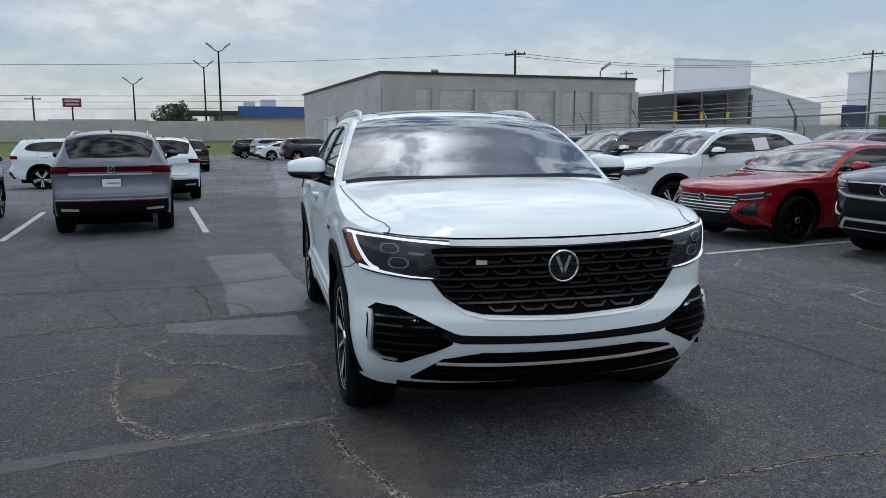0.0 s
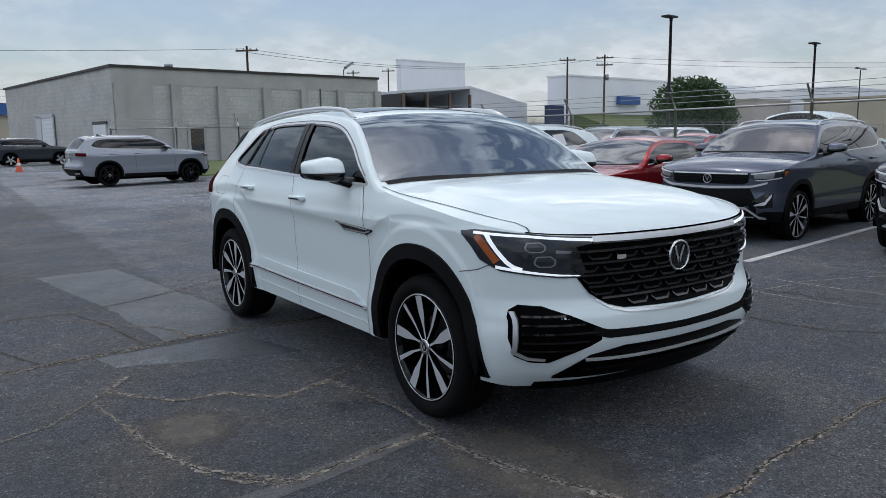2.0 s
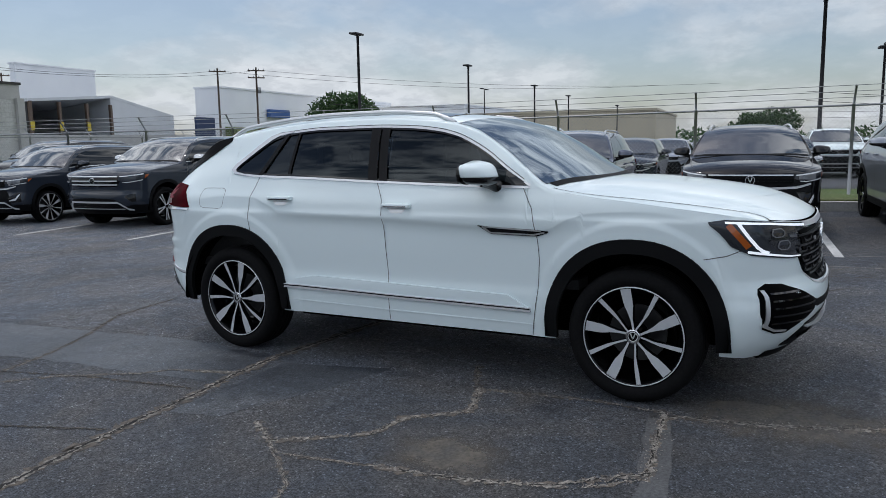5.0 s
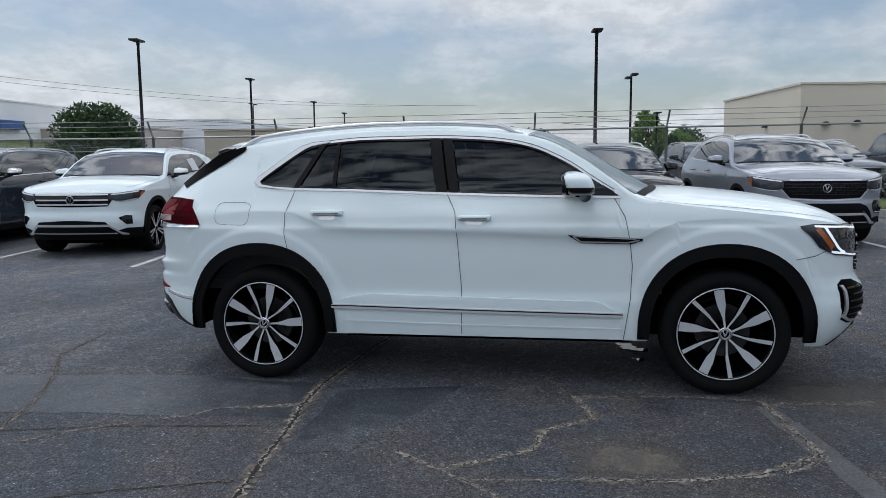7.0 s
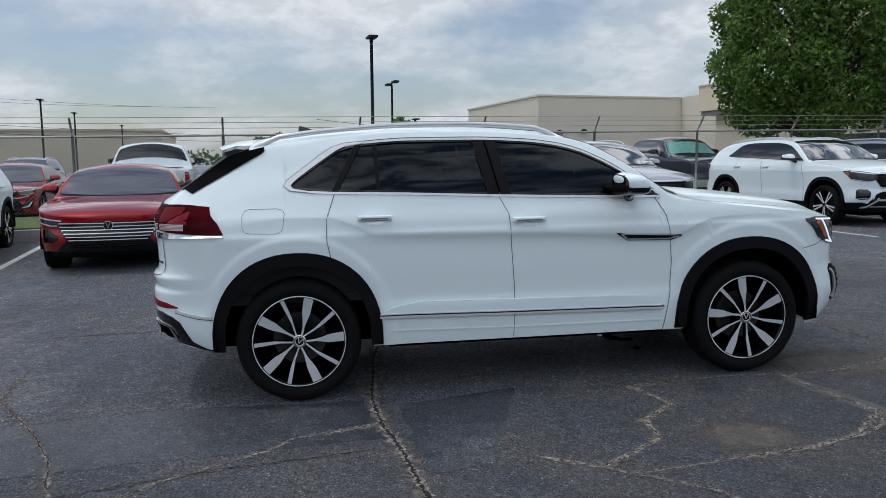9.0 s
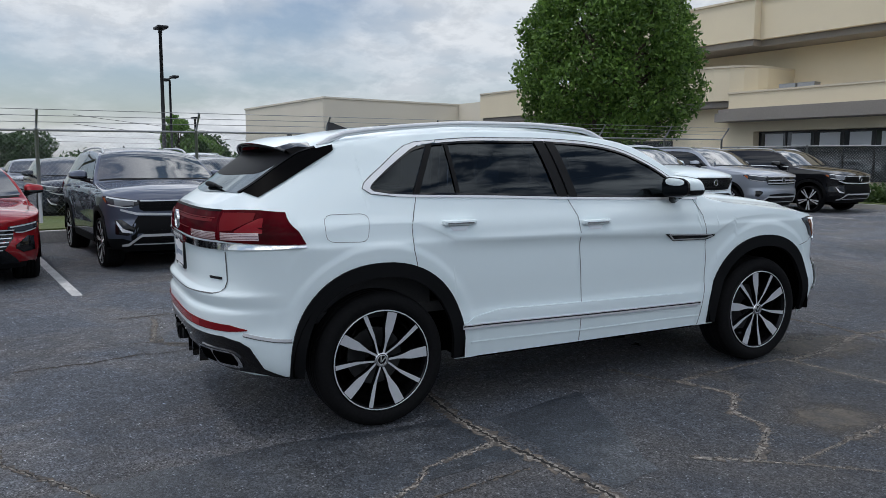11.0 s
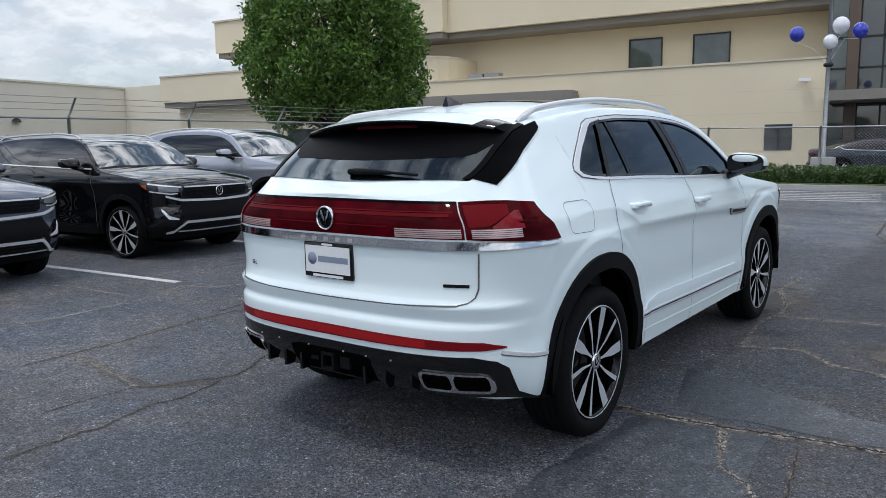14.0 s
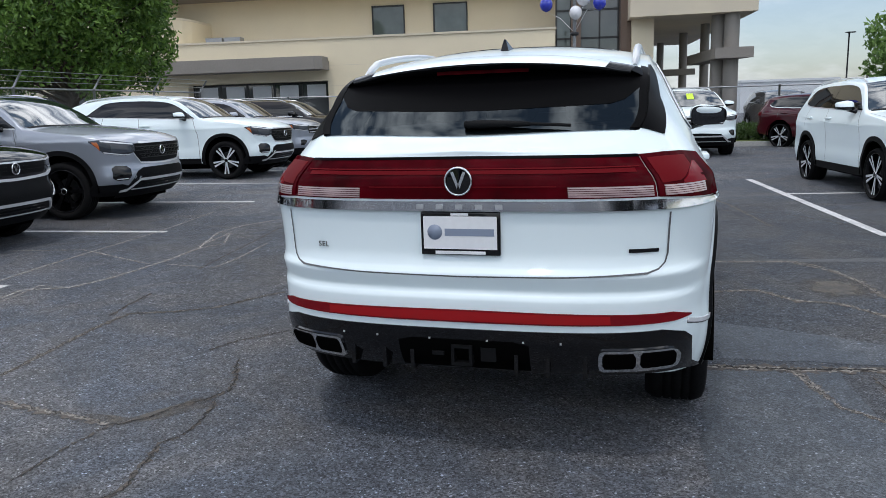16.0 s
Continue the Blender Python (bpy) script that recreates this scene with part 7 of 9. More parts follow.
        rim = [(q, float(sh.roof(np.array(q), np.array(1.0))[2]) + 0.004) for q in (4.105, 4.16, 4.22, 4.30, 4.40, 4.50, 4.56, 4.605)]
        part("screen_flank", sheet(sh.side(sg), *ribbon([(4.105, 1.556), (4.126, 1.540), (4.20, 1.499), (4.27, 1.459), (4.37, 1.402), (4.46, 1.352), (4.52, 1.318), (4.543, 1.304)], rim, 4, 4), 0.009, 0.009), M_EDGEBLACK, car)
    # dark mirror image of the spoiler, laid on the glass as a black sheet
    roof_patch("spoiler_reflection", lambda v: 4.285, lambda v: 4.572 - 0.10 * v * v - 0.9 * max(0.0, abs(v) - 0.80) ** 2 * 4, 0.955, M_EDGEBLACK, 0.0075, "dark spoiler reflection painted black on the upper rear screen")
    # bonnet edges and raised folds
    for sg in (1, -1):
        part("bonnet_line", sheet(lambda u, v, o: sh.roof(u, v, o), *band([(0.262, sg * 0.985), (0.275, sg * 0.955), (0.30, sg * 0.92), (0.36, sg * 0.89), (0.6, sg * 0.90), (0.9, sg * 0.92), (1.2, sg * 0.95), (1.42, sg * 0.97)], 0.006), 0.0025, 0), M_SEAM, car)
    # roof rails
    for sg in (1, -1):
        pts = []
        for s in np.linspace(2.18, 4.17, 26):
            x, y, z = sh.roof(np.array(s), np.array(0.915 * sg))
            up_ = 0.038 * min(1.0, (s - 2.18) / 0.14, (4.17 - s) / 0.14)
            pts.append((s, float(y), float(z) + up_ - 0.004))
        part("roof_rail", tube(pts, [0.012] + [0.017] * 24 + [0.012], 8), M_SATIN, car, "satin silver roof rail")
    # spoiler
    vv = np.linspace(-0.94, 0.94, 25)
    sp = []
    for v in vv:
        x0 = 4.16 + 0.06 * v * v
        x1 = 4.445 - 0.10 * v * v
        e = [sh.roof(np.array(x0), np.array(v), 0.002)]
        zt0, y0 = float(e[0][2]), float(e[0][1])
        zt1 = 1.605 - 0.055 * v * v
        sp.append([(x0, y0, zt0), ((x0 + x1) / 2, y0 * 0.985, (zt0 + zt1) / 2 + 0.012), (x1, y0 * 0.96, zt1), (x1 - 0.004, y0 * 0.96, zt1 - 0.018), (x1 - 0.07, y0 * 0.955, zt1 - 0.030), (x0 + 0.12, y0 * 0.97, zt0 - 0.085)])
    k = len(sp[0])
    vs = [p for row in sp for p in row]
    top_f = [(i * k + j, (i + 1) * k + j, (i + 1) * k + j + 1, i * k + j + 1) for i in range(len(sp) - 1) for j in range(2) if abs(vv[i] + vv[i + 1]) < 1.64 and (j == 0 or abs(vv[i] + vv[i + 1]) < 1.5)]
    und_f = [(i * k + j, (i + 1) * k + j, (i + 1) * k + j + 1, i * k + j + 1) for i in range(len(sp) - 1) for j in range(k - 1) if j >= 2 or abs(vv[i] + vv[i + 1]) >= 1.64 or (j == 1 and abs(vv[i] + vv[i + 1]) >= 1.5)]
    for row, sg in ((sp[0], -1), (sp[-1], 1)):
        low = [(s, sg * (float(sh.lat(s, z)) + 0.004), z) for s, z in ((4.09, 1.566), (4.20, 1.552), (4.31, 1.520))]
        part("spoiler_side", (list(row[:3]) + low, [(0, 1, 4, 3), (1, 2, 5, 4)]), M_EDGEBLACK, car, "gloss black fin beside the spoiler")
    part("spoiler", (vs, top_f), P, car, "white roof spoiler")
    part("spoiler_edge", (vs, und_f), M_GLOSSBLACK, car, "gloss black lower spoiler edge")
    # brake light under the spoiler, antenna, wiper
    part("high_brake_light", box(4.40, -0.20, 1.565, 4.412, 0.20, 1.580), M_REDLENS, car, smooth=False)
    prof = [(3.74, 1.69), (3.80, 1.712), (3.87, 1.738), (3.90, 1.742), (3.905, 1.725), (3.91, 1.68)]
    vs = [(x, sg * (0.022 - 0.019 * max(0.0, (z - 1.69) / 0.052)), z) for sg in (1, -1) for x, z in prof]
    n = len(prof)
    fs = [tuple(range(n)), tuple(range(2 * n - 1, n - 1, -1))] + [(i, i + 1, n + i + 1, n + i) for i in range(n - 1)]
    part("antenna_fin", (vs, fs), M_GLOSSBLACK, car, "black shark fin antenna", smooth=False)
    wp = []
    for yv in np.linspace(-0.02, 0.50, 9):
        x, y, z = (float(q) for q in sh.roof(np.array(4.66 - 0.01 * yv), np.array(yv / 0.78)))
        wp.append((x + 0.01, y, z + 0.018))
    wi = part("rear_wiper", tube(wp[4:], 0.007, 6), M_PLASTIC, car)
    part("wiper_arm", tube(wp[:6], [0.014, 0.017, 0.016, 0.014, 0.012, 0.009], 8), M_PLASTIC, wi)
    # ---- nose ----
    ul = sh.u_lat
    L = lambda pts: [(ul(a), z) for a, z in pts]
    mid_lo = [(-0.615, 0.83), (-0.56, 0.755), (-0.48, 0.70), (-0.40, 0.678), (0, 0.662), (0.40, 0.678), (0.48, 0.70), (0.56, 0.755), (0.615, 0.83)]
    mid_hi = [(-0.66, 0.985), (0, 0.985), (0.66, 0.985)]
    mid_lo2 = [(-0.66, 0.905)] + mid_lo + [(0.66, 0.905)]
    gr = part("grille", sheet(sh.nose, *span(L(mid_lo2), L(mid_hi), 50, 6), 0.004, 0.012), M_EDGEBLACK, car, "gloss black grille with raised chevrons")
    for i, z in enumerate((0.950, 0.895, 0.840, 0.785, 0.730)):
        h = 0.63 if z > 0.84 else 0.60 if z > 0.8 else 0.56 if z > 0.74 else 0.50
        pts = [(ul(a), z) for a in np.linspace(-h, h, 40)]
        U, V = np.array([[u, u] for u, _ in pts]), np.array([[z - 0.005, z + 0.005] for _ in pts])
        part("grille_bar", sheet(sh.nose, U, V, 0.022, 0.02), M_CHEVRON, gr)
        for a in np.arange(-h + 0.075 + 0.075 * (i % 2), h - 0.06, 0.15) if i < 4 else (-0.3, -0.15, 0.0, 0.15, 0.3):
            zz = z - 0.033
            shape = [(-0.062, 0.014), (-0.040, -0.004), (0.040, -0.004), (0.062, 0.014)]
            U = np.array([[ul(a + q)] * 2 for q, _ in shape])
            V = np.array([[zz + r - 0.005, zz + r + 0.005] for _, r in shape])
            part("grille_chevron", sheet(sh.nose, U, V, 0.017, 0.014), M_CHEVRON, gr)
    part("trim_mark", sheet(sh.nose, *span(L([(0.36, 0.905), (0.41, 0.905)]), L([(0.36, 0.925), (0.41, 0.925)]), 3, 1), 0.026, 0.004), M_SATIN, gr, "small plain bright mark on the grille")
    part("grille_strip", sheet(sh.nose, *span(L([(-0.52, 0.985), (0, 0.975), (0.52, 0.985)]), L([(-0.52, 1.018), (0, 1.010), (0.52, 1.018)]), 40, 2), 0.014, 0.02), M_BRIGHT, car, "bright strip along the bonnet edge")
    part("bonnet_gap", sheet(sh.nose, *span(L([(-0.80, 1.043), (-0.70, 1.031), (-0.50, 1.018), (0, 1.012), (0.50, 1.018), (0.70, 1.031), (0.80, 1.043)]), L([(-0.80, 1.047), (-0.70, 1.036), (-0.50, 1.025), (0, 1.019), (0.50, 1.025), (0.70, 1.036), (0.80, 1.047)]), 40, 1), 0.007, 0.007), M_DARK, car)
    part("strip_shade", sheet(sh.nose, *span(L([(-0.52, 0.985), (0, 0.975), (0.52, 0.985)]), L([(-0.52, 0.992), (0, 0.982), (0.52, 0.992)]), 40, 1), 0.0155, 0.002), M_GLOSSBLACK, car)
    part("grille_base_strip", sheet(sh.nose, *band([(ul(a), z) for a, z in [(-0.53, 0.725), (-0.47, 0.683), (-0.38, 0.662), (0, 0.645), (0.38, 0.662), (0.47, 0.683), (0.53, 0.725)]], 0.011, step=2.0), 0.006, 0.01), M_SATIN, car)
    x, y, z = (float(q) for q in sh.nose(np.array(0.0), np.array(0.885), 0.0))
    badge(car, Matrix.Translation((x - 0.012, 0, 0.885)) @ Matrix(((0, 0, -1, 0), (1, 0, 0, 0), (0, 1, 0, 0), (0, 0, 0, 1))), 0.077)
    # headlamps: wrap round the corner
    us = lambda d: sh.u_s(d, sh.a)
    o1, o2, o3 = us(0.44), us(0.36), us(0.27)
    hl_lo = [(ul(0.50), 0.985), (ul(0.56), 0.86), (ul(0.60), 0.832), (ul(0.70), 0.836), (ul(0.80), 0.850), (o3, 0.868), (o2, 0.915), (o1, 1.028)]
    hl_hi = [(ul(0.50), 1.012), (ul(0.70), 1.028), (ul(0.80), 1.040), (o3, 1.052), (o2, 1.056), (o1, 1.045)]
    for sign in (1, -1):
        f = lambda u, v, o: sh.nose(u * sign, v, o)
        hl = part("headlight", sheet(f, *span(hl_lo, hl_hi, 40, 5), 0.007, 0.02), M_LAMPHOUSE, car, "slim dark headlight with white light bands")
        part("light_band", sheet(f, *span([(ul(0.51), 0.993), (ul(0.70), 1.011), (ul(0.80), 1.023), (o2, 1.037)], [(ul(0.51), 1.006), (ul(0.70), 1.022), (ul(0.80), 1.034), (o2, 1.048)], 18, 1), 0.012, 0.005), M_LED, hl)
        part("light_band", sheet(f, *span([(ul(0.58), 0.838), (ul(0.70), 0.844), (ul(0.80), 0.858), (us(0.285), 0.880)], [(ul(0.58), 0.842), (ul(0.70), 0.852), (ul(0.80), 0.868), (us(0.285), 0.894)], 14, 1), 0.012, 0.005), M_LED, hl)
        part("light_band", sheet(sh.side(sign), *band([(0.400, 1.040), (0.345, 0.962), (0.305, 0.908), (0.282, 0.888), (0.255, 0.877)], 0.015, step=0.02), 0.012, 0.006), M_LED, hl)
        part("amber_lens", sheet(sh.side(sign), *band([(0.445, 1.030), (0.405, 0.985), (0.345, 0.910)], 0.030, step=0.02), 0.0115, 0.006), M_AMBER, hl)
        part("lamp_corner", sheet(f, *ribbon([(ul(0.49), 0.90), (ul(0.535), 0.868), (ul(0.565), 0.858)], [(ul(0.49), 0.984), (ul(0.55), 0.982), (ul(0.605), 0.974)], 3, 4), 0.0125, 0.006), M_EDGEBLACK, hl)
        for lat, zz, w, h in ((0.775, 0.978, 0.040, 0.024), (0.745, 0.912, 0.044, 0.026)):
            ring = [(1.0, 0.1), (0.72, 0.95), (-0.55, 1.0), (-1.0, 0.25), (-0.92, -0.55), (-0.5, -1.0), (0.6, -1.0), (1.0, -0.5), (1.0, 0.1)]
            lens = part("projector", sheet(f, *ribbon([(ul(lat + w * q), zz + h * min(r, 0)) for q, r in ring[:4]], [(ul(lat + w * q), zz + h * r) for q, r in ring[:4]], 1, 1), 0.011, 0.004), M_LENS, hl)
            part("projector_rim", sheet(f, *ribbon([(ul(lat + w * q), zz + h * r) for q, r in ring], [(ul(lat + w * 0.84 * q), zz + h * 0.80 * r) for q, r in ring], 1, 2), 0.0125, 0.004), M_CLEARLAMP, lens, "pale rim round the lamp lens")
        for zz, l0, l1 in ((0.945, 0.63, 0.70),):
            part("lamp_fin", sheet(f, *span([(ul(l0), zz), (ul(l1), zz + 0.004)], [(ul(l0), zz + 0.012), (ul(l1), zz + 0.018)], 8, 1), 0.010, 0.004), M_CLEARLAMP, hl)
        # lower side intake with bright hook
        fg_lo = [(ul(0.54), 0.545), (ul(0.60), 0.515), (ul(0.76), 0.442), (ul(0.83), 0.445), (ul(0.885), 0.475), (ul(0.905), 0.56)]
        fg_hi = [(ul(0.54), 0.60), (ul(0.68), 0.665), (ul(0.78), 0.708), (ul(0.86), 0.715), (ul(0.893), 0.69), (ul(0.905), 0.66)]
        fo = part("side_intake", sheet(f, *span(fg_lo, fg_hi, 30, 5), 0.003, 0.012), M_EDGEBLACK, car, "black side intake with a bright hook")
        part("intake_hook", sheet(f, *span([(ul(0.877), 0.49), (ul(0.890), 0.50)], [(ul(0.877), 0.685), (ul(0.890), 0.685)], 3, 6), 0.016, 0.014), M_SATIN, fo)
        part("intake_hook", sheet(f, *span([(ul(0.775), 0.454), (ul(0.84), 0.460), (ul(0.892), 0.492)], [(ul(0.775), 0.464), (ul(0.84), 0.472), (ul(0.892), 0.51)], 8, 2), 0.016, 0.014), M_SATIN, fo)
        for zz, a0 in ((0.665, 0.70), (0.625, 0.62), (0.585, 0.56), (0.545, 0.60), (0.505, 0.66)):
            U = np.array([[ul(a)] * 2 for a in np.linspace(a0, 0.865, 10)])
            part("intake_slat", sheet(f, U, np.array([[zz - 0.005, zz + 0.005]] * 10), 0.012, 0.01), M_GLOSSBLACK, fo)
    part("lower_gap", sheet(sh.nose, *span(L([(-0.58, 0.57), (-0.50, 0.548), (0, 0.535), (0.50, 0.548), (0.58, 0.57)]), L([(-0.58, 0.61), (-0.50, 0.588), (0, 0.570), (0.50, 0.588), (0.58, 0.61)]), 40, 2), 0.004, 0.01), M_PLASTIC, car)
    lg = part("lower_intake", sheet(sh.nose, *span(L([(-0.72, 0.352), (0, 0.325), (0.72, 0.352)]), L([(-0.72, 0.368), (-0.58, 0.47), (-0.40, 0.500), (0, 0.490), (0.40, 0.500), (0.58, 0.47), (0.72, 0.368)]), 50, 5), 0.006, 0.015), M_EDGEBLACK, car, "black lower intake with a silver blade")
    part("silver_blade", sheet(sh.nose, *band([(ul(a), 0.432 + 0.055 * a * a) for a in np.linspace(-0.60, 0.60, 30)], 0.010, step=5), 0.030, 0.03), M_BRIGHT, lg)
    part("lower_slat", sheet(sh.nose, *band([(ul(a), 0.385 + 0.02 * a * a) for a in np.linspace(-0.60, 0.60, 30)], 0.012, step=5), 0.016, 0.02), M_PLASTIC, lg)
    part("front_lip", sheet(sh.nose, *span(L([(-0.78, 0.285), (0, 0.262), (0.78, 0.285)]), L([(-0.78, 0.33), (0, 0.325), (0.78, 0.33)]), 40, 3), 0.008, 0.05), M_EDGEBLACK, car)
    # ---- tail ----
    ur = lambda a: sh.u_lat(a, 1.15, True)
    R = lambda pts: [(ur(a), z) for a, z in pts]
    vs_ = lambda d: sh.u_s(d, sh.b)

    def tail_band(name, pts, width, off, skirt, mat, parent, label=""):
        """A ribbon along (sideways, height) points on the tail."""
        U, V = band(pts, width, step=0.03)
        return part(name, sheet(sh.tail, np.vectorize(ur)(U), V, off, skirt), mat, parent, label)
    bar = part("light_bar", sheet(sh.tail, *span(R([(-0.70, 1.084), (0.70, 1.084)]), R([(-0.70, 1.232), (0, 1.236), (0.70, 1.232)]), 50, 6), 0.008, 0.015), M_REDLENS, car, "dark red light bar across the tailgate")
    part("bar_trim", sheet(sh.tail, *span(R([(-0.70, 1.230), (0, 1.234), (0.70, 1.230)]), R([(-0.70, 1.240), (0, 1.244), (0.70, 1.240)]), 40, 2), 0.010, 0.012), M_EDGEBLACK, bar)
    for z0, z1, l in ((1.178, 1.192, 0.66), (1.196, 1.200, 0.68), (1.128, 1.132, 0.36)):
        part("bar_streak", sheet(sh.tail, *span(R([(-l, z0), (l, z0)]), R([(-l, z1), (l, z1)]), 40, 1), 0.0105, 0.002), M_REDGLOW, bar)
    for sign in (1, -1):
        f = lambda u, v, o: sh.tail(u * sign, v, o)
        e0, e1, e2 = vs_(0.25), vs_(0.378), vs_(0.495)
        tl = part("tail_light", sheet(f, *span([(ur(0.706), 1.084), (e2, 1.062)], [(ur(0.706), 1.238), (ur(0.80), 1.242), (e0, 1.240), (e1, 1.228), (vs_(0.462), 1.131), (e2, 1.066)], 30, 6), 0.012, 0.02), M_REDLENS, car, "angular red tail light wrapping the corner")
        part("tail_glow", sheet(f, *span([(ur(0.72), 1.135), (ur(0.78), 1.14), (ur(0.84), 1.19)], [(ur(0.72), 1.225), (ur(0.79), 1.228), (ur(0.84), 1.226)], 8, 3), 0.015, 0.003), M_REDGLOW, tl)
        part("tail_glow", sheet(f, *span([(ur(0.79), 1.128), (e0 + 4, 1.125)], [(ur(0.79), 1.138), (ur(0.85), 1.20), (ur(0.86), 1.20), (e0 + 4, 1.138)], 8, 2), 0.0145, 0.003), M_REDMID, tl)
        for k in range(5):
            zz = 1.089 + 0.008 * k
            part("lens_rib", sheet(f, *span([(ur(0.725), zz), (ur(0.85), zz)], [(ur(0.725), zz + 0.006), (ur(0.85), zz + 0.006)], 8, 1), 0.016, 0.004), M_CLEARLENS, tl)
            part("lens_rib", sheet(f, *span([(ur(0.40), zz), (ur(0.69), zz)], [(ur(0.40), zz + 0.006), (ur(0.69), zz + 0.006)], 12, 1), 0.011, 0.003), M_CLEARLENS, bar)
        tail_side = [(sign * a, z) for a, z in ((0.738, 1.025), (0.741, 0.87), (0.735, 0.835), (0.715, 0.812), (0.68, 0.802), (0.40, 0.792), (0.0, 0.787))]
        tail_band("hatch_gap", tail_side, 0.006, 0.0025, 0, M_SEAM, car)
        ex = part("exhaust_trim", sheet(f, *span(R([(0.510, 0.435), (0.515, 0.413), (0.528, 0.404), (0.765, 0.402), (0.785, 0.412), (0.792, 0.435)]), R([(0.510, 0.475), (0.515, 0.496), (0.528, 0.504), (0.755, 0.500), (0.780, 0.490), (0.792, 0.468)]), 24, 3), 0.018, 0.06), M_CHROME, car, "chrome exhaust surround with two dark openings")
        for a, b in ((0.524, 0.640), (0.656, 0.776)):
            part("exhaust_opening", sheet(f, *span(R([(a, 0.436), (a + 0.008, 0.419), (b - 0.008, 0.418), (b, 0.434)]), R([(a, 0.474), (a + 0.008, 0.490), (b - 0.008, 0.488), (b, 0.472)]), 8, 3), 0.0205, 0.002), M_DARK, ex)
    part("tail_strip", sheet(sh.tail, *span([(-vs_(0.495), 1.046), (ur(-0.80), 1.040), (ur(-0.7), 1.038), (ur(0.7), 1.038), (ur(0.80), 1.040), (vs_(0.495), 1.046)], [(-vs_(0.495), 1.058), (ur(-0.7), 1.076), (ur(0.7), 1.076), (vs_(0.495), 1.058)], 60, 3), 0.016, 0.02), M_CHROME, car, "chrome strip under the light bar")
    rf = part("reflector", sheet(sh.tail, *span(R([(-0.835, 0.614), (-0.78, 0.607), (0, 0.604), (0.78, 0.607), (0.835, 0.614)]), R([(-0.835, 0.620), (-0.78, 0.642), (-0.5, 0.650), (0, 0.655), (0.5, 0.650), (0.78, 0.642), (0.835, 0.620)]), 60, 3), 0.006, 0.012), M_REDMID, car, "red reflector strip along the bumper")
    part("reflector_field", sheet(sh.tail, *span(R([(-0.56, 0.611), (0.56, 0.611)]), R([(-0.56, 0.644), (0, 0.650), (0.56, 0.644)]), 40, 2), 0.0075, 0.001), M_REDBRIGHT, rf)
    df = part("diffuser", sheet(sh.tail, *span([(-vs_(0.30), 0.345), (ur(-0.80), 0.375), (ur(-0.5), 0.385), (ur(0.5), 0.385), (ur(0.80), 0.375), (vs_(0.30), 0.345)], [(-vs_(0.30), 0.352), (-vs_(0.20), 0.440), (ur(-0.84), 0.515), (ur(-0.81), 0.556), (ur(-0.74), 0.578), (0, 0.576), (ur(0.74), 0.578), (ur(0.81), 0.556), (ur(0.84), 0.515), (vs_(0.20), 0.440), (vs_(0.30), 0.352)], 70, 6), 0.006, 0.03), M_GLOSSBLACK, car, "gloss black rear diffuser")
    part("diffuser_recess", sheet(sh.tail, *span(R([(-0.26, 0.395), (0.26, 0.395)]), R([(-0.26, 0.515), (-0.20, 0.530), (0.20, 0.530), (0.26, 0.515)]), 20, 3), 0.008, 0.004), M_DARK, df)
    for a in (-0.47, -0.33, -0.21, 0.21, 0.33, 0.47):
        x, y, z = (float(q) for q in sh.tail(np.array(ur(a)), np.array(0.46)))
        part("diffuser_fin", box(x - 0.20, y - 0.008, 0.388, x + 0.014, y + 0.008, 0.52), M_GLOSSBLACK, df, smooth=False)
    for a in (-0.50, -0.35, -0.13, 0.10, 0.24, 0.38):
        x, y, z = (float(q) for q in sh.tail(np.array(ur(a)), np.array(0.535)))
        part("clip", box(x + 0.002, y - 0.003, 0.528, x + 0.010, y + 0.004, 0.535), M_SATIN, df, smooth=False)
    xr = float(sh.tail(np.array(0.0), np.array(0.47))[0])
    part("tow_receiver", join_geo(box(xr - 0.2, -0.042, 0.425, xr + 0.035, 0.042, 0.437), box(xr - 0.2, -0.042, 0.497, xr + 0.035, 0.042, 0.509), box(xr - 0.2, -0.042, 0.437, xr + 0.035, -0.030, 0.497), box(xr - 0.2, 0.030, 0.437, xr + 0.035, 0.042, 0.497)), M_PLASTIC, car, smooth=False)
    part("tow_socket", join_geo(box(xr, 0.075, 0.445, xr + 0.022, 0.135, 0.50), box(xr, -0.125, 0.46, xr + 0.02, -0.075, 0.475)), M_PLASTIC, car, smooth=False)
    # silver end of the bumper flank
    both(car, sh, "bumper_strip", *band([(4.435, 0.556), (4.52, 0.562), (4.60, 0.578), (4.67, 0.596)], 0.016, step=0.03), 0.006, 0.008, M_BRIGHT, "slim silver bumper strip")
    both(car, sh, "strip_shade", *band([(4.435, 0.545), (4.52, 0.551), (4.60, 0.567), (4.67, 0.585)], 0.005, step=0.03), 0.004, 0.004, M_SEAM)
    x = float(sh.tail(np.array(0.0), np.array(1.153))[0])
    badge(car, Matrix.Translation((x + 0.010, 0, 1.153)) @ Matrix(((0, 0, 1, 0), (1, 0, 0, 0), (0, 1, 0, 0), (0, 0, 0, 1))), 0.056)
    xp = float(sh.tail(np.array(0.0), np.array(0.95))[0])
    pl = part("plate_frame", bevel_box(xp - 0.01, -0.158, 0.865, xp + 0.014, 0.158, 1.035, 0.006, 2), M_GLOSSBLACK, car, "black plate frame with a white plate")
    part("plate", box(xp + 0.0141, -0.146, 0.890, xp + 0.0165, 0.146, 1.018), M_PLATE, pl, smooth=False)
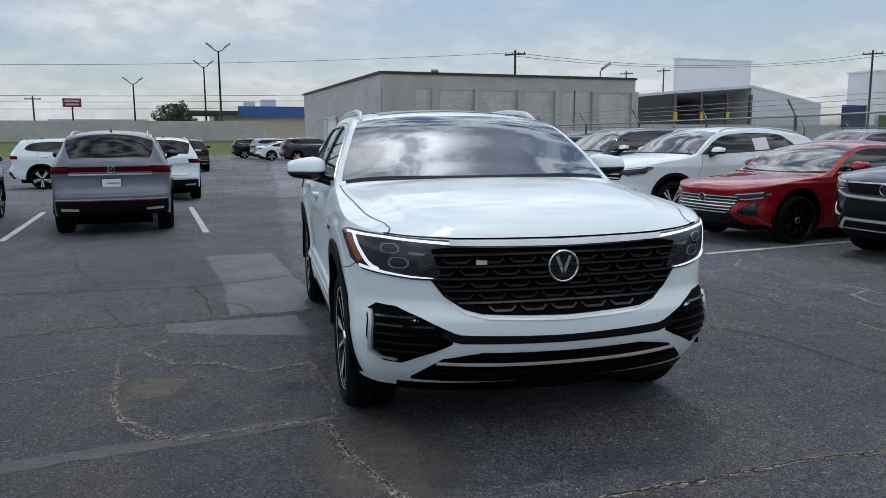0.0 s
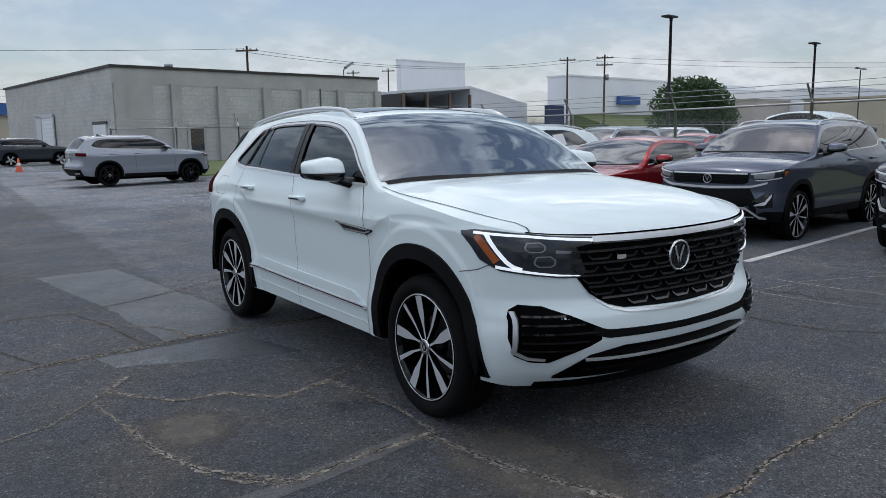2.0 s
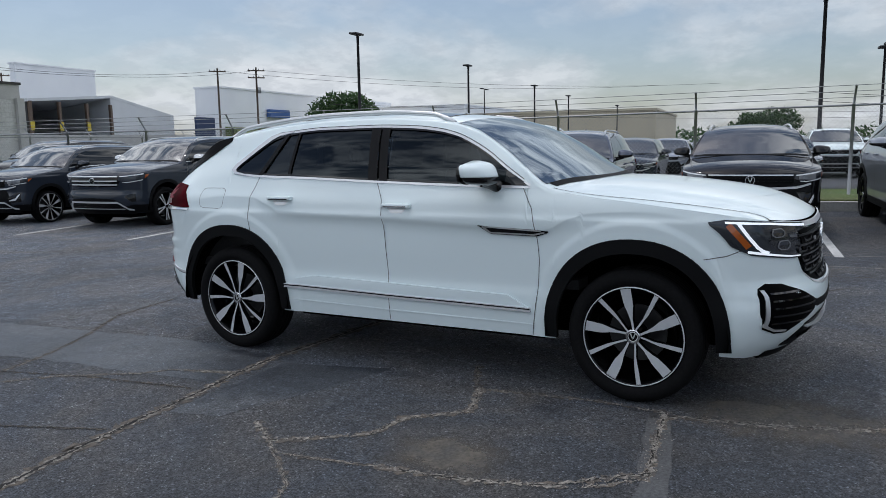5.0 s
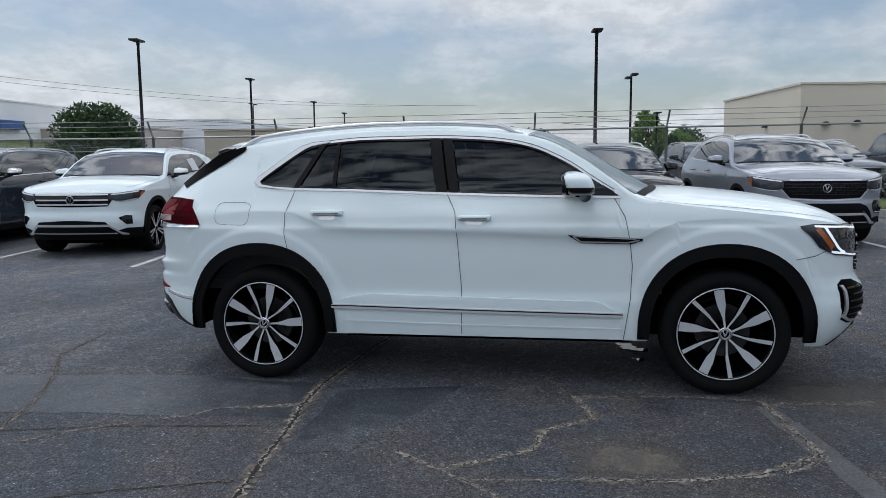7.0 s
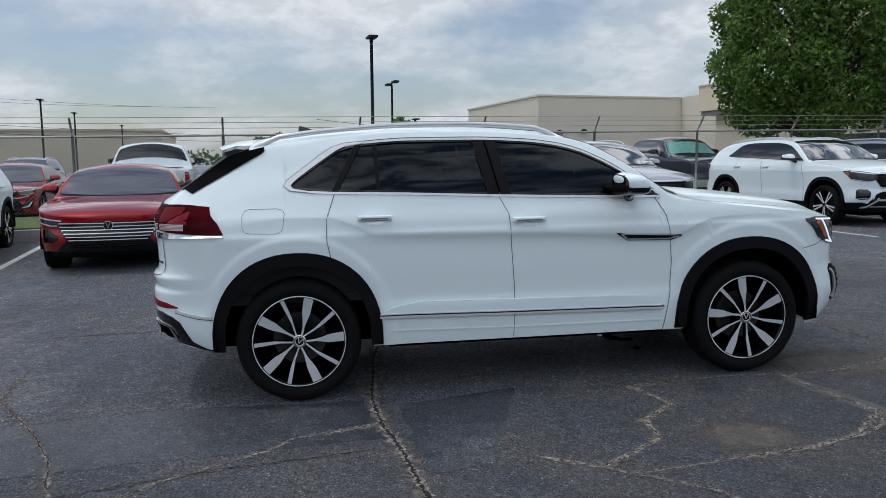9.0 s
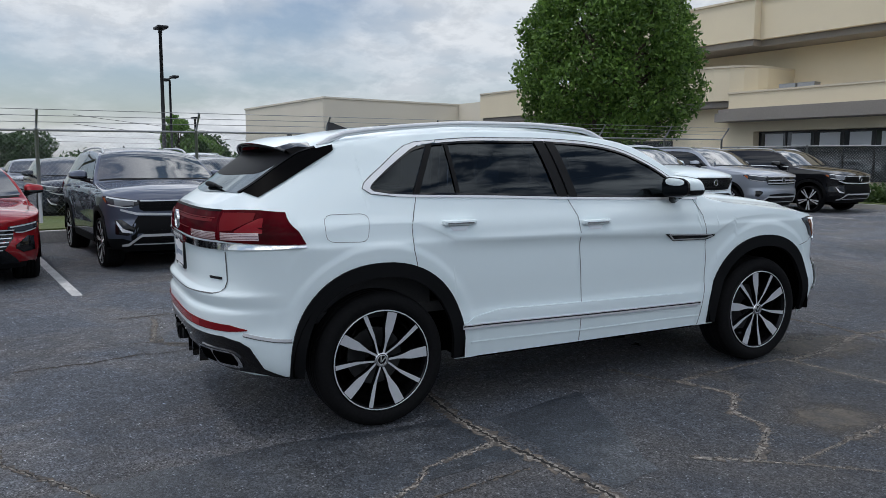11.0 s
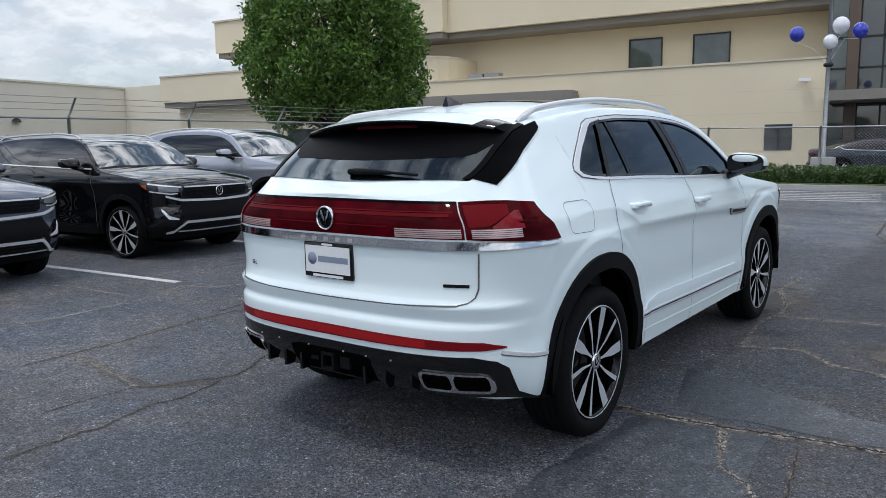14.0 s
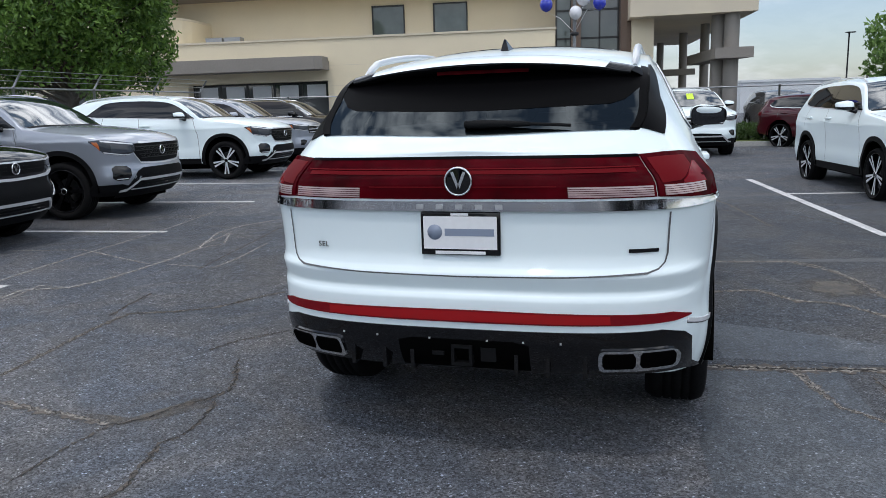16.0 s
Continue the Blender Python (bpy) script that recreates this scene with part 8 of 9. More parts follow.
    part("plate_bar", box(xp + 0.0166, -0.060, 0.942, xp + 0.0176, 0.135, 0.970), M_BARGREY, pl, "plain grey bar on the plate", smooth=False)
    part("plate_mark", moved(lathe([(0.030, 0.0), (0.030, 0.001), (0.0001, 0.001)], 20, "x"), Matrix.Translation((xp + 0.0166, -0.10, 0.956))), M_BARGREY, pl)
    part("frame_bar", box(xp + 0.0142, -0.10, 0.870, xp + 0.0152, 0.10, 0.882), M_PLATE, pl, smooth=False)
    part("frame_bar", box(xp + 0.0142, -0.035, 1.021, xp + 0.0152, 0.035, 1.031), M_PLATE, pl, smooth=False)
    for k, a in enumerate(np.linspace(-0.15, 0.15, 5)):
        part("tail_letter_bar", sheet(sh.tail, *span([(ur(a - 0.013), 1.046), (ur(a + 0.013), 1.046)], [(ur(a - 0.013), 1.064), (ur(a + 0.013), 1.064)], 2, 1), 0.0185, 0.002), M_SATIN, car)
    # trim letters low on the tailgate
    let = bpy.data.curves.new("lettering", "FONT")
    let.body, let.size, let.extrude, let.align_x = "SEL", 0.030, 0.0012, "CENTER"
    let.space_character = 1.25
    let.materials.append(M_BRAKE)
    lt = new("lettering", let)
    lt.parent = car
    lx = float(sh.tail(np.array(ur(-0.60)), np.array(0.89))[0])
    lt.matrix_local = Matrix.Translation((lx + 0.012, -0.60, 0.880)) @ Matrix(((0, 0, 1, 0), (1, 0, 0, 0), (0, 1, 0, 0), (0, 0, 0, 1))) @ Matrix.Rotation(radians(-13), 4, "Y")
    for a, w in ((0.66, 0.05),):
        part("tail_letter_bar", sheet(sh.tail, *span([(ur(a - w), 0.876), (ur(a + w), 0.876)], [(ur(a - w), 0.890), (ur(a + w), 0.890)], 3, 1), 0.004, 0.003), M_SATIN if a < 0 else M_GLOSSBLACK, car)
    # ---- cabin ----
    part("cabin_floor", join_geo(box(1.3, -0.80, 0.60, 4.5, 0.80, 0.66), box(3.55, -0.78, 0.66, 4.55, 0.78, 1.05)), M_CABIN, car, smooth=False)
    part("dashboard", bevel_box(1.36, -0.76, 0.70, 1.85, 0.76, 1.20, 0.08, 3), M_CABIN, car)
    for x, y in ((2.35, 0.38), (2.35, -0.38), (3.30, 0.40), (3.30, -0.02), (3.30, -0.42)):
        part("cabin_seat", seat_geo(x, y), M_CABIN, car)
    wheel_c = Matrix.Translation((1.98, -0.38, 1.08)) @ Matrix.Rotation(radians(-25), 4, "Y")
    part("steering_wheel", moved(lathe([(0.19, 0.012), (0.178, 0.018), (0.166, 0.012), (0.166, -0.012), (0.19, -0.012), (0.19, 0.012)], 28, "x"), wheel_c), M_CABIN, car)
    part("inner_mirror", bevel_box(1.98, -0.12, 1.50, 2.01, 0.12, 1.565, 0.01, 2), M_GLOSSBLACK, car)
    return car


hero_suv(pose(1.30, 3.18, G(1.30, 3.18), 0, 0, 90) @ Matrix.Rotation(math.atan(0.0115), 4, "Y") @ Matrix.Translation((3.4, 0, 0)) @ Matrix.Rotation(0.0088, 4, "Z") @ Matrix.Translation((-3.4, 0, 0)))


# ---- the other cars ----
def suv_shape(length, height, half, wheel=0.36, hub_f=None, hub_r=None):
    """An upright five-door body."""
    kx = length / 4.95
    top = [(0.04, 0.985), (0.07, 1.02), (0.13, 1.06), (0.25, 1.11), (0.44, 1.155), (0.84, 1.205), (1.19, 1.235), (1.30, 1.24), (1.47, 1.33), (1.64, 1.43), (1.80, 1.53), (1.92, 1.60),
           (2.04, 1.645), (2.19, 1.68), (2.43, 1.71), (2.83, 1.733), (3.23, 1.735), (3.8, 1.72), (4.3, 1.69), (4.52, 1.66), (4.60, 1.58), (4.68, 1.46), (4.76, 1.33), (4.82, 1.26), (4.86, 1.22)]
    edge = [(0.04, 0.98), (0.30, 1.04), (0.5, 1.075), (0.9, 1.125), (1.3, 1.175), (1.45, 1.205), (1.62, 1.33), (1.74, 1.42), (1.85, 1.49), (2.0, 1.57), (2.15, 1.612), (2.4, 1.645), (2.8, 1.668),
            (3.2, 1.668), (3.8, 1.655), (4.3, 1.625), (4.48, 1.59), (4.58, 1.50), (4.68, 1.38), (4.76, 1.28), (4.84, 1.21)]
    win = {"lo": [(1.56, 1.22), (2.0, 1.23), (2.6, 1.245), (3.3, 1.265), (3.9, 1.285), (4.25, 1.32), (4.36, 1.38)],
           "hi": [(1.56, 1.222), (1.74, 1.34), (1.85, 1.415), (1.96, 1.475), (2.10, 1.535), (2.25, 1.572), (2.46, 1.597), (2.82, 1.612), (3.4, 1.61), (3.9, 1.59), (4.15, 1.55), (4.28, 1.47), (4.36, 1.385)], "s": (1.56, 4.36)}
    sh = Shape(length, height, half, (hub_f or 0.93 * kx), (hub_r or 3.86 * kx), wheel, top, edge, win, 0.50, 0.34, sill=0.30)
    sh.screen, sh.back, sh.back_v = (1.335, 2.085), (4.53, 4.80), 0.975
    return sh


def coupe_shape():
    sh = Shape()
    sh.screen, sh.back, sh.back_v = (1.335, 2.085), (4.30, 4.715), 0.93
    return sh


def sedan_shape():
    top = [(0.04, 0.93), (0.15, 1.0), (0.5, 1.09), (1.0, 1.15), (1.40, 1.18), (1.7, 1.36), (2.0, 1.55), (2.2, 1.65), (2.5, 1.72), (2.8, 1.735), (3.2, 1.71), (3.7, 1.60), (4.2, 1.42), (4.5, 1.33), (4.8, 1.30), (4.86, 1.27)]
    edge = [(0.04, 0.92), (0.3, 0.99), (0.9, 1.08), (1.4, 1.15), (1.6, 1.24), (1.85, 1.44), (2.1, 1.57), (2.5, 1.64), (3.0, 1.63), (3.4, 1.56), (3.8, 1.43), (4.1, 1.31), (4.4, 1.26), (4.84, 1.24)]
    win = {"lo": [(1.65, 1.195), (3.0, 1.23), (3.7, 1.27), (3.85, 1.33)], "hi": [(1.65, 1.20), (1.9, 1.40), (2.15, 1.52), (2.5, 1.585), (3.0, 1.575), (3.4, 1.50), (3.7, 1.40), (3.85, 1.335)], "s": (1.65, 3.85)}
    sh = Shape(4.86, 1.45, 0.935, 0.93, 3.77, 0.345, top, edge, win, 0.62, 0.5, sill=0.22)
    sh.screen, sh.back, sh.back_v = (1.42, 2.18), (3.35, 4.35), 0.9
    return sh


def any_car(m, name, sh, paint, label, face="bars", wheels="five", cladding=True, rails=True, group="", mirror_cap=None, paper=False, tail="plain", frontlip=True, cat="car", tag=False):
    """A parked car with the parts that show from some metres off."""
    car = thing(name, m, label, cat, group)
    P = PAINT[paint]
    kx, kz, ky = sh.kx, sh.kz, sh.ky
    part("body", body_shell(sh, False), P, car)
    part("underbody", box(0.35 * kx, -0.6 * ky, 0.2, 4.55 * kx, 0.6 * ky, 0.55), M_DARK, car, smooth=False)
    for h in sh.hubs:
        for side in (1, -1):
            arch_liner(sh, car, h, side)
            if cladding:
                arch_cladding(sh, car, h, side, 0.05, z_end=0.30)
            add_wheel(car, h, side * (0.955 * ky - 0.1325), sh.wheel, side, sh.wheel, wheels)
    if cladding:
        s0, s1 = sh.hubs[0] + sh.arch + 0.04, sh.hubs[1] - sh.arch - 0.04
        both(car, sh, "sill_moulding", *span([(s0, sh.sill - 0.01), (s1, sh.sill - 0.01)], [(s0, sh.sill + 0.10), (s1, sh.sill + 0.10)], 16, 2), 0.010, 0.02, M_PLASTIC)
    a, b = sh.win_s
    ss = np.linspace(a + 0.02, b - 0.004, 44)
    U = np.repeat(ss[:, None], 5, 1)
    lo, hi = sh.win_lo(ss) + 0.004, np.maximum(sh.win_hi(ss), sh.win_lo(ss) + 0.006)
    t = np.linspace(0, 1, 5)[None, :]
    both(car, sh, "side_window", U, lo[:, None] * (1 - t) + hi[:, None] * t, 0.004, 0.006, M_SIDEGLASS, "dark side windows")
    both(car, sh, "belt_trim", *band([(s, float(sh.win_lo(s)) - 0.004) for s in ss], 0.016), 0.006, 0.008, M_BRIGHT)
    pm = (a + b) / 2 + 0.02
    pil = [(pm - 0.05, pm + 0.06)]
    for p0, p1 in pil:
        both(car, sh, "door_pillar", *span([(p0, float(sh.win_lo(p0))), (p1, float(sh.win_lo(p1)))], [(p0, float(sh.win_hi(p0))), (p1, float(sh.win_hi(p1)))], 3, 4), 0.006, 0.003, M_GLOSSBLACK)
    for pts in ([(pm, float(sh.win_lo(pm))), (pm - 0.06, 0.75 * kz), (pm - 0.06, sh.sill + 0.02)], [(a + 0.05, float(sh.win_lo(a + 0.05))), (a - 0.05, 0.9 * kz), (a - 0.06, sh.sill + 0.02)],
                [(b - 0.40, float(sh.win_lo(b - 0.40))), (b - 0.36, 0.95 * kz)]):
        both(car, sh, "shut_line", *band(pts, 0.008, step=0.05), 0.002, 0, M_SEAM)
    fold = [(sh.hubs[1] + 0.35, 1.12 * kz), (pm, 1.05 * kz), (sh.hubs[0] + 0.5, 1.0 * kz)]
    both(car, sh, "shoulder_fold", *band(fold, 0.014, step=0.05), 0.004, 0.006, P)
    for s in (pm + 0.75 * kx, pm - 0.16 * kx):
        z = 1.10 * kz
        for sign in (1, -1):
            y = float(sh.lat(s, z))
            part("door_handle", bevel_box(s - 0.10, min(sign * (y - 0.02), sign * (y + 0.034)), z - 0.012, s + 0.10, max(sign * (y - 0.02), sign * (y + 0.034)), z + 0.016, 0.008, 2), P, car)

    def roof_patch(nm, f0, f1, vmax, mat, off, rows=10, label_=""):
        vv = np.linspace(-vmax, vmax, 17)
        tt = np.linspace(0, 1, rows)
        UU = np.array([[(f0(v) + (f1(v) - f0(v)) * q) * kx for q in tt] for v in vv])
        return part(nm, sheet(lambda u, v, o: sh.roof(u, v, o), UU, np.repeat(vv[:, None], rows, 1), off), mat, car, label_)
    w0, w1 = sh.screen
    roof_patch("windscreen", lambda v: w0 + 0.15 * v * v, lambda v: w1 + 0.05 * v * v, 0.95, M_CARSCREEN, 0.004, label_="windscreen mirroring the sky")
    roof_patch("cowl", lambda v: w0 - 0.05 + 0.15 * v * v, lambda v: w0 + 0.15 * v * v, 0.92, M_PLASTIC, 0.003, 3)
    r0, r1 = sh.back
    roof_patch("rear_screen", lambda v: r0, lambda v: r1 - 0.03 * v * v, sh.back_v, M_SIDEGLASS, 0.004, label_="dark rear screen")
    for sg in (1, -1):
        part("bonnet_line", sheet(lambda u, v, o: sh.roof(u, v, o), *band([(0.33 * kx, sg * 0.86), (0.8 * kx, sg * 0.91), (1.35 * kx, sg * 0.96)], 0.007), 0.0025, 0), M_SEAM, car)
        mirror_unit(sh, car, sg, paint, (a + 0.24), 1.285 * kz, 0.95, mirror_cap)
        if rails:
            e0, e1 = 2.18 * kx, r0 * kx - 0.12
            pts = []
            for s in np.linspace(e0, e1, 16):
                x, y, z = sh.roof(np.array(s), np.array(0.90 * sg))
                pts.append((s, float(y), float(z) + 0.04 * min(1.0, (s - e0) / 0.14, (e1 - s) / 0.14) - 0.004))
            part("roof_rail", tube(pts, 0.015, 6), M_SATIN, car)
    if tail != "none":
        zt = float(sh.top(3.8 * kx)) - 0.01
        vs = [(3.72 * kx, 0.025, zt), (3.72 * kx, -0.025, zt), (3.92 * kx, -0.025, zt), (3.92 * kx, 0.025, zt), (3.90 * kx, 0.0, zt + 0.07)]
        part("antenna_fin", (vs, [(0, 1, 4), (1, 2, 4), (2, 3, 4), (3, 0, 4)]), M_GLOSSBLACK, car, smooth=False)
    # nose
    ul = lambda q: sh.u_lat(q * ky, 0.9 * kz)
    Z = lambda z: z * kz
    L = lambda pts: [(ul(q), Z(z)) for q, z in pts]
    if face == "mesh":
        gr = part("grille", sheet(sh.nose, *span(L([(-0.60, 0.86), (-0.50, 0.74), (0, 0.72), (0.50, 0.74), (0.60, 0.86)]), L([(-0.62, 0.985), (0.62, 0.985)]), 30, 4), 0.004, 0.012), M_PLASTIC, car, "black mesh grille")
        for z, h in ((0.94, 0.56), (0.89, 0.56), (0.84, 0.52), (0.79, 0.48)):
            part("grille_bar", sheet(sh.nose, *span(L([(-h, z - 0.006), (h, z - 0.006)]), L([(-h, z + 0.006), (h, z + 0.006)]), 24, 1), 0.015, 0.014), M_CHEVRON, gr)
        for i, z in enumerate((0.915, 0.865, 0.815)):
            for q in np.arange(-0.44 + 0.05 * (i % 2), 0.45, 0.11):
                part("grille_chevron", sheet(sh.nose, *span(L([(q - 0.04, z + 0.006), (q - 0.02, z - 0.010), (q + 0.02, z - 0.010), (q + 0.04, z + 0.006)]), L([(q - 0.04, z + 0.014), (q - 0.02, z - 0.002), (q + 0.02, z - 0.002), (q + 0.04, z + 0.014)]), 4, 1), 0.012, 0.01), M_CHEVRON, gr)
        part("bumper_field", sheet(sh.nose, *span(L([(-0.72, 0.34), (0.72, 0.34)]), L([(-0.72, 0.44), (-0.60, 0.62), (-0.50, 0.66), (0.50, 0.66), (0.60, 0.62), (0.72, 0.44)]), 30, 4), 0.004, 0.012), M_PLASTIC, car, "black bumper panel")
        part("grille_base_strip", sheet(sh.nose, *span(L([(-0.60, 0.84), (-0.50, 0.715), (0, 0.695), (0.50, 0.715), (0.60, 0.84)]), L([(-0.60, 0.858), (-0.50, 0.733), (0, 0.712), (0.50, 0.733), (0.60, 0.858)]), 30, 1), 0.012, 0.012), M_BRIGHT, car)
        part("grille_strip", sheet(sh.nose, *span(L([(-0.5, 0.985), (0.5, 0.985)]), L([(-0.5, 1.012), (0.5, 1.012)]), 24, 1), 0.014, 0.02), M_BRIGHT, car)
        bz, lz, hzs = 0.88, 0.99, (0.83, 1.05)
    elif face == "slats":
        gr = part("grille", sheet(sh.nose, *span(L([(-0.64, 0.70), (-0.52, 0.53), (0, 0.50), (0.52, 0.53), (0.64, 0.70)]), L([(-0.67, 0.82), (0, 0.835), (0.67, 0.82)]), 30, 4), 0.004, 0.012), M_GLOSSBLACK, car, "wide grille of bright slats")
        for z, h in ((0.81, 0.64), (0.757, 0.63), (0.704, 0.61), (0.651, 0.58), (0.598, 0.55), (0.548, 0.51)):
            part("grille_bar", sheet(sh.nose, *span(L([(-h, z - 0.007), (h, z - 0.007)]), L([(-h, z + 0.007), (h, z + 0.007)]), 24, 1), 0.016, 0.014), M_BRIGHT, gr)
        bz, lz, hzs = 0.77, 0.86, (0.76, 0.91)
    elif face == "two":
        gr = part("grille", sheet(sh.nose, *span(L([(-0.62, 0.90), (-0.56, 0.80), (0, 0.79), (0.56, 0.80), (0.62, 0.90)]), L([(-0.62, 1.0), (0.62, 1.0)]), 30, 4), 0.004, 0.012), M_GLOSSBLACK, car, "black grille with bright bars")
        for z in (0.985, 0.90, 0.83):
            h = 0.56
            part("grille_bar", sheet(sh.nose, *span(L([(-h, z - 0.011), (h, z - 0.011)]), L([(-h, z + 0.011), (h, z + 0.011)]), 24, 1), 0.016, 0.014), M_BRIGHT, gr)
        bz, lz, hzs = 0.90, 0.99, (0.86, 1.04)
    else:
        gr = part("grille", sheet(sh.nose, *span(L([(-0.58, 0.86), (-0.52, 0.83), (0.52, 0.83), (0.58, 0.86)]), L([(-0.58, 0.985), (0.58, 0.985)]), 30, 4), 0.004, 0.012), M_PLASTIC, car, "black grille under a bright bar")
        for z, mm, w in ((0.975, M_BRIGHT, 0.009), (0.92, M_PLASTIC, 0.006), (0.88, M_PLASTIC, 0.006)):
            part("grille_bar", sheet(sh.nose, *span(L([(-0.56, z - w), (0.56, z - w)]), L([(-0.56, z + w), (0.56, z + w)]), 24, 1), 0.015, 0.014), mm, gr)
        part("grille_chin", sheet(sh.nose, *span(L([(-0.80, 0.84), (-0.62, 0.785), (0, 0.765), (0.62, 0.785), (0.80, 0.84)]), L([(-0.80, 0.866), (-0.62, 0.816), (0, 0.796), (0.62, 0.816), (0.80, 0.866)]), 30, 1), 0.016, 0.02), M_BRIGHT, car, "bright chin strip")
        part("bumper_field", sheet(sh.nose, *span(L([(-0.70, 0.34), (0.70, 0.34)]), L([(-0.70, 0.62), (-0.60, 0.77), (0, 0.75), (0.60, 0.77), (0.70, 0.62)]), 30, 4), 0.004, 0.012), M_PLASTIC, car, "black bumper panel")
        bz, lz, hzs = 0.90, 0.98, (0.87, 1.04)
    us = lambda d: sh.u_s(d * kx, sh.a)
    o1, o2 = us(0.44), us(0.30)
    for sign in (1, -1):
        f = lambda u, v, o: sh.nose(u * sign, v, o)
        hl = part("headlight", sheet(f, *span([(ul(0.58), Z(hzs[0] + 0.05)), (ul(0.72), Z(hzs[0])), (o2, Z(hzs[0] + 0.04)), (o1, Z(hzs[1] - 0.03))], [(ul(0.58), Z(lz)), (ul(0.78), Z(hzs[1] - 0.02)), (o2, Z(hzs[1])), (o1, Z(hzs[1] - 0.012))], 22, 4), 0.008, 0.02), M_LAMPHOUSE, car, "dark glazed headlight")
        part("lamp_reflector", sheet(f, *span([(ul(0.64), Z(hzs[0] + 0.045)), (ul(0.86), Z(hzs[0] + 0.035))], [(ul(0.64), Z(lz - 0.02)), (ul(0.86), Z(hzs[1] - 0.035))], 10, 3), 0.011, 0.003), M_CLEARLAMP if face == "bars" else M_LENS, hl)
        part("lamp_strip", sheet(f, *span([(ul(0.60), Z(lz - 0.018)), (o2, Z(hzs[1] - 0.024))], [(ul(0.60), Z(lz)), (o2, Z(hzs[1] - 0.004))], 14, 1), 0.012, 0.003), M_BRIGHT, hl)
        part("lamp_strip", sheet(f, *span([(ul(0.66), Z(hzs[0] + 0.012)), (ul(0.74), Z(hzs[0] + 0.006)), (o2, Z(hzs[0] + 0.046))], [(ul(0.66), Z(hzs[0] + 0.026)), (ul(0.74), Z(hzs[0] + 0.020)), (o2, Z(hzs[0] + 0.062))], 10, 1), 0.012, 0.003), M_BRIGHT, hl)
        m0, m1 = o2 + 0.30 * (o1 - o2), o2 + 0.78 * (o1 - o2)
        part("amber_lens", sheet(f, *span([(m0, Z(hzs[0] + 0.075)), (m1, Z(hzs[1] - 0.05))], [(m0, Z(hzs[1] - 0.030)), (m1, Z(hzs[1] - 0.026))], 5, 2), 0.011, 0.003), M_AMBER, hl)
        if face == "mesh":
            lo_, hi_ = [(0.70, 0.565), (0.735, 0.515), (0.85, 0.505), (0.89, 0.54)], [(0.70, 0.655), (0.735, 0.70), (0.85, 0.705), (0.89, 0.67)]
        elif face == "two":
            lo_, hi_ = [(0.72, 0.60), (0.80, 0.515), (0.87, 0.52)], [(0.72, 0.63), (0.80, 0.66), (0.87, 0.65)]
        else:
            lo_, hi_ = [(0.66, 0.56), (0.74, 0.50), (0.88, 0.52)], [(0.66, 0.60), (0.80, 0.72), (0.88, 0.71)]
        fo = part("side_intake", sheet(f, *span(L(lo_), L(hi_), 12, 3), 0.005, 0.012), M_GLOSSBLACK, car)
        if face == "bars":
            part("intake_trim", sheet(f, *span(L([(0.68, 0.535), (0.80, 0.55), (0.86, 0.655)]), L([(0.68, 0.555), (0.80, 0.60), (0.86, 0.70)]), 8, 1), 0.012, 0.012), M_BRIGHT if paint != "white" else P, fo)
        elif face == "mesh":
            part("intake_trim", sheet(f, *span(L([(0.74, 0.525), (0.86, 0.52)]), L([(0.74, 0.538), (0.86, 0.533)]), 6, 1), 0.012, 0.012), M_BRIGHT, fo)
    if cladding:
        part("front_guard", sheet(sh.nose, *span([(-88, Z(0.30)), (88, Z(0.30))], [(-88, Z(0.45)), (ul(-0.80), Z(0.46)), (ul(-0.60), Z(0.40)), (ul(0.60), Z(0.40)), (ul(0.80), Z(0.46)), (88, Z(0.45))], 50, 3), 0.005, 0.012), M_PLASTIC, car, "black plastic lower bumper")
    lg = part("lower_intake", sheet(sh.nose, *span(L([(-0.70, 0.34), (0.70, 0.34)]), L([(-0.70, 0.37), (-0.52, 0.56), (0, 0.585), (0.52, 0.56), (0.70, 0.37)]), 30, 4), 0.006, 0.015), M_PLASTIC if cladding else M_GLOSSBLACK, car, "black lower air intake")
    for z in (0.50, 0.46, 0.42):
        part("intake_bar", sheet(sh.nose, *span(L([(-0.50, z - 0.006), (0.50, z - 0.006)]), L([(-0.50, z + 0.006), (0.50, z + 0.006)]), 20, 1), 0.014, 0.012), M_GLOSSBLACK, lg)
    if frontlip:
        part("chin_trim", sheet(sh.nose, *span(L([(-0.80, 0.345), (-0.72, 0.35), (-0.56, 0.485), (0.56, 0.485), (0.72, 0.35), (0.80, 0.345)]), L([(-0.80, 0.372), (-0.72, 0.392), (-0.56, 0.520), (0.56, 0.520), (0.72, 0.392), (0.80, 0.372)]), 50, 1), 0.020, 0.03), M_BRIGHT, car, "bright lower trim")
        part("chin_bar", sheet(sh.nose, *span(L([(-0.66, 0.368), (0.66, 0.368)]), L([(-0.66, 0.384), (0.66, 0.384)]), 24, 1), 0.018, 0.02), M_BRIGHT, car)
    part("front_lip", sheet(sh.nose, *span(L([(-0.80, 0.27), (0.80, 0.27)]), L([(-0.80, 0.345), (0.80, 0.345)]), 24, 2), 0.008, 0.05), M_PLASTIC, car)
    x = float(sh.nose(np.array(0.0), np.array(Z(bz)))[0])
    badge(car, Matrix.Translation((x - 0.012, 0, Z(bz))) @ Matrix(((0, 0, -1, 0), (1, 0, 0, 0), (0, 1, 0, 0), (0, 0, 0, 1))), 0.062)
    # tail
    ur = lambda q: sh.u_lat(q * ky, 1.1 * kz, True)
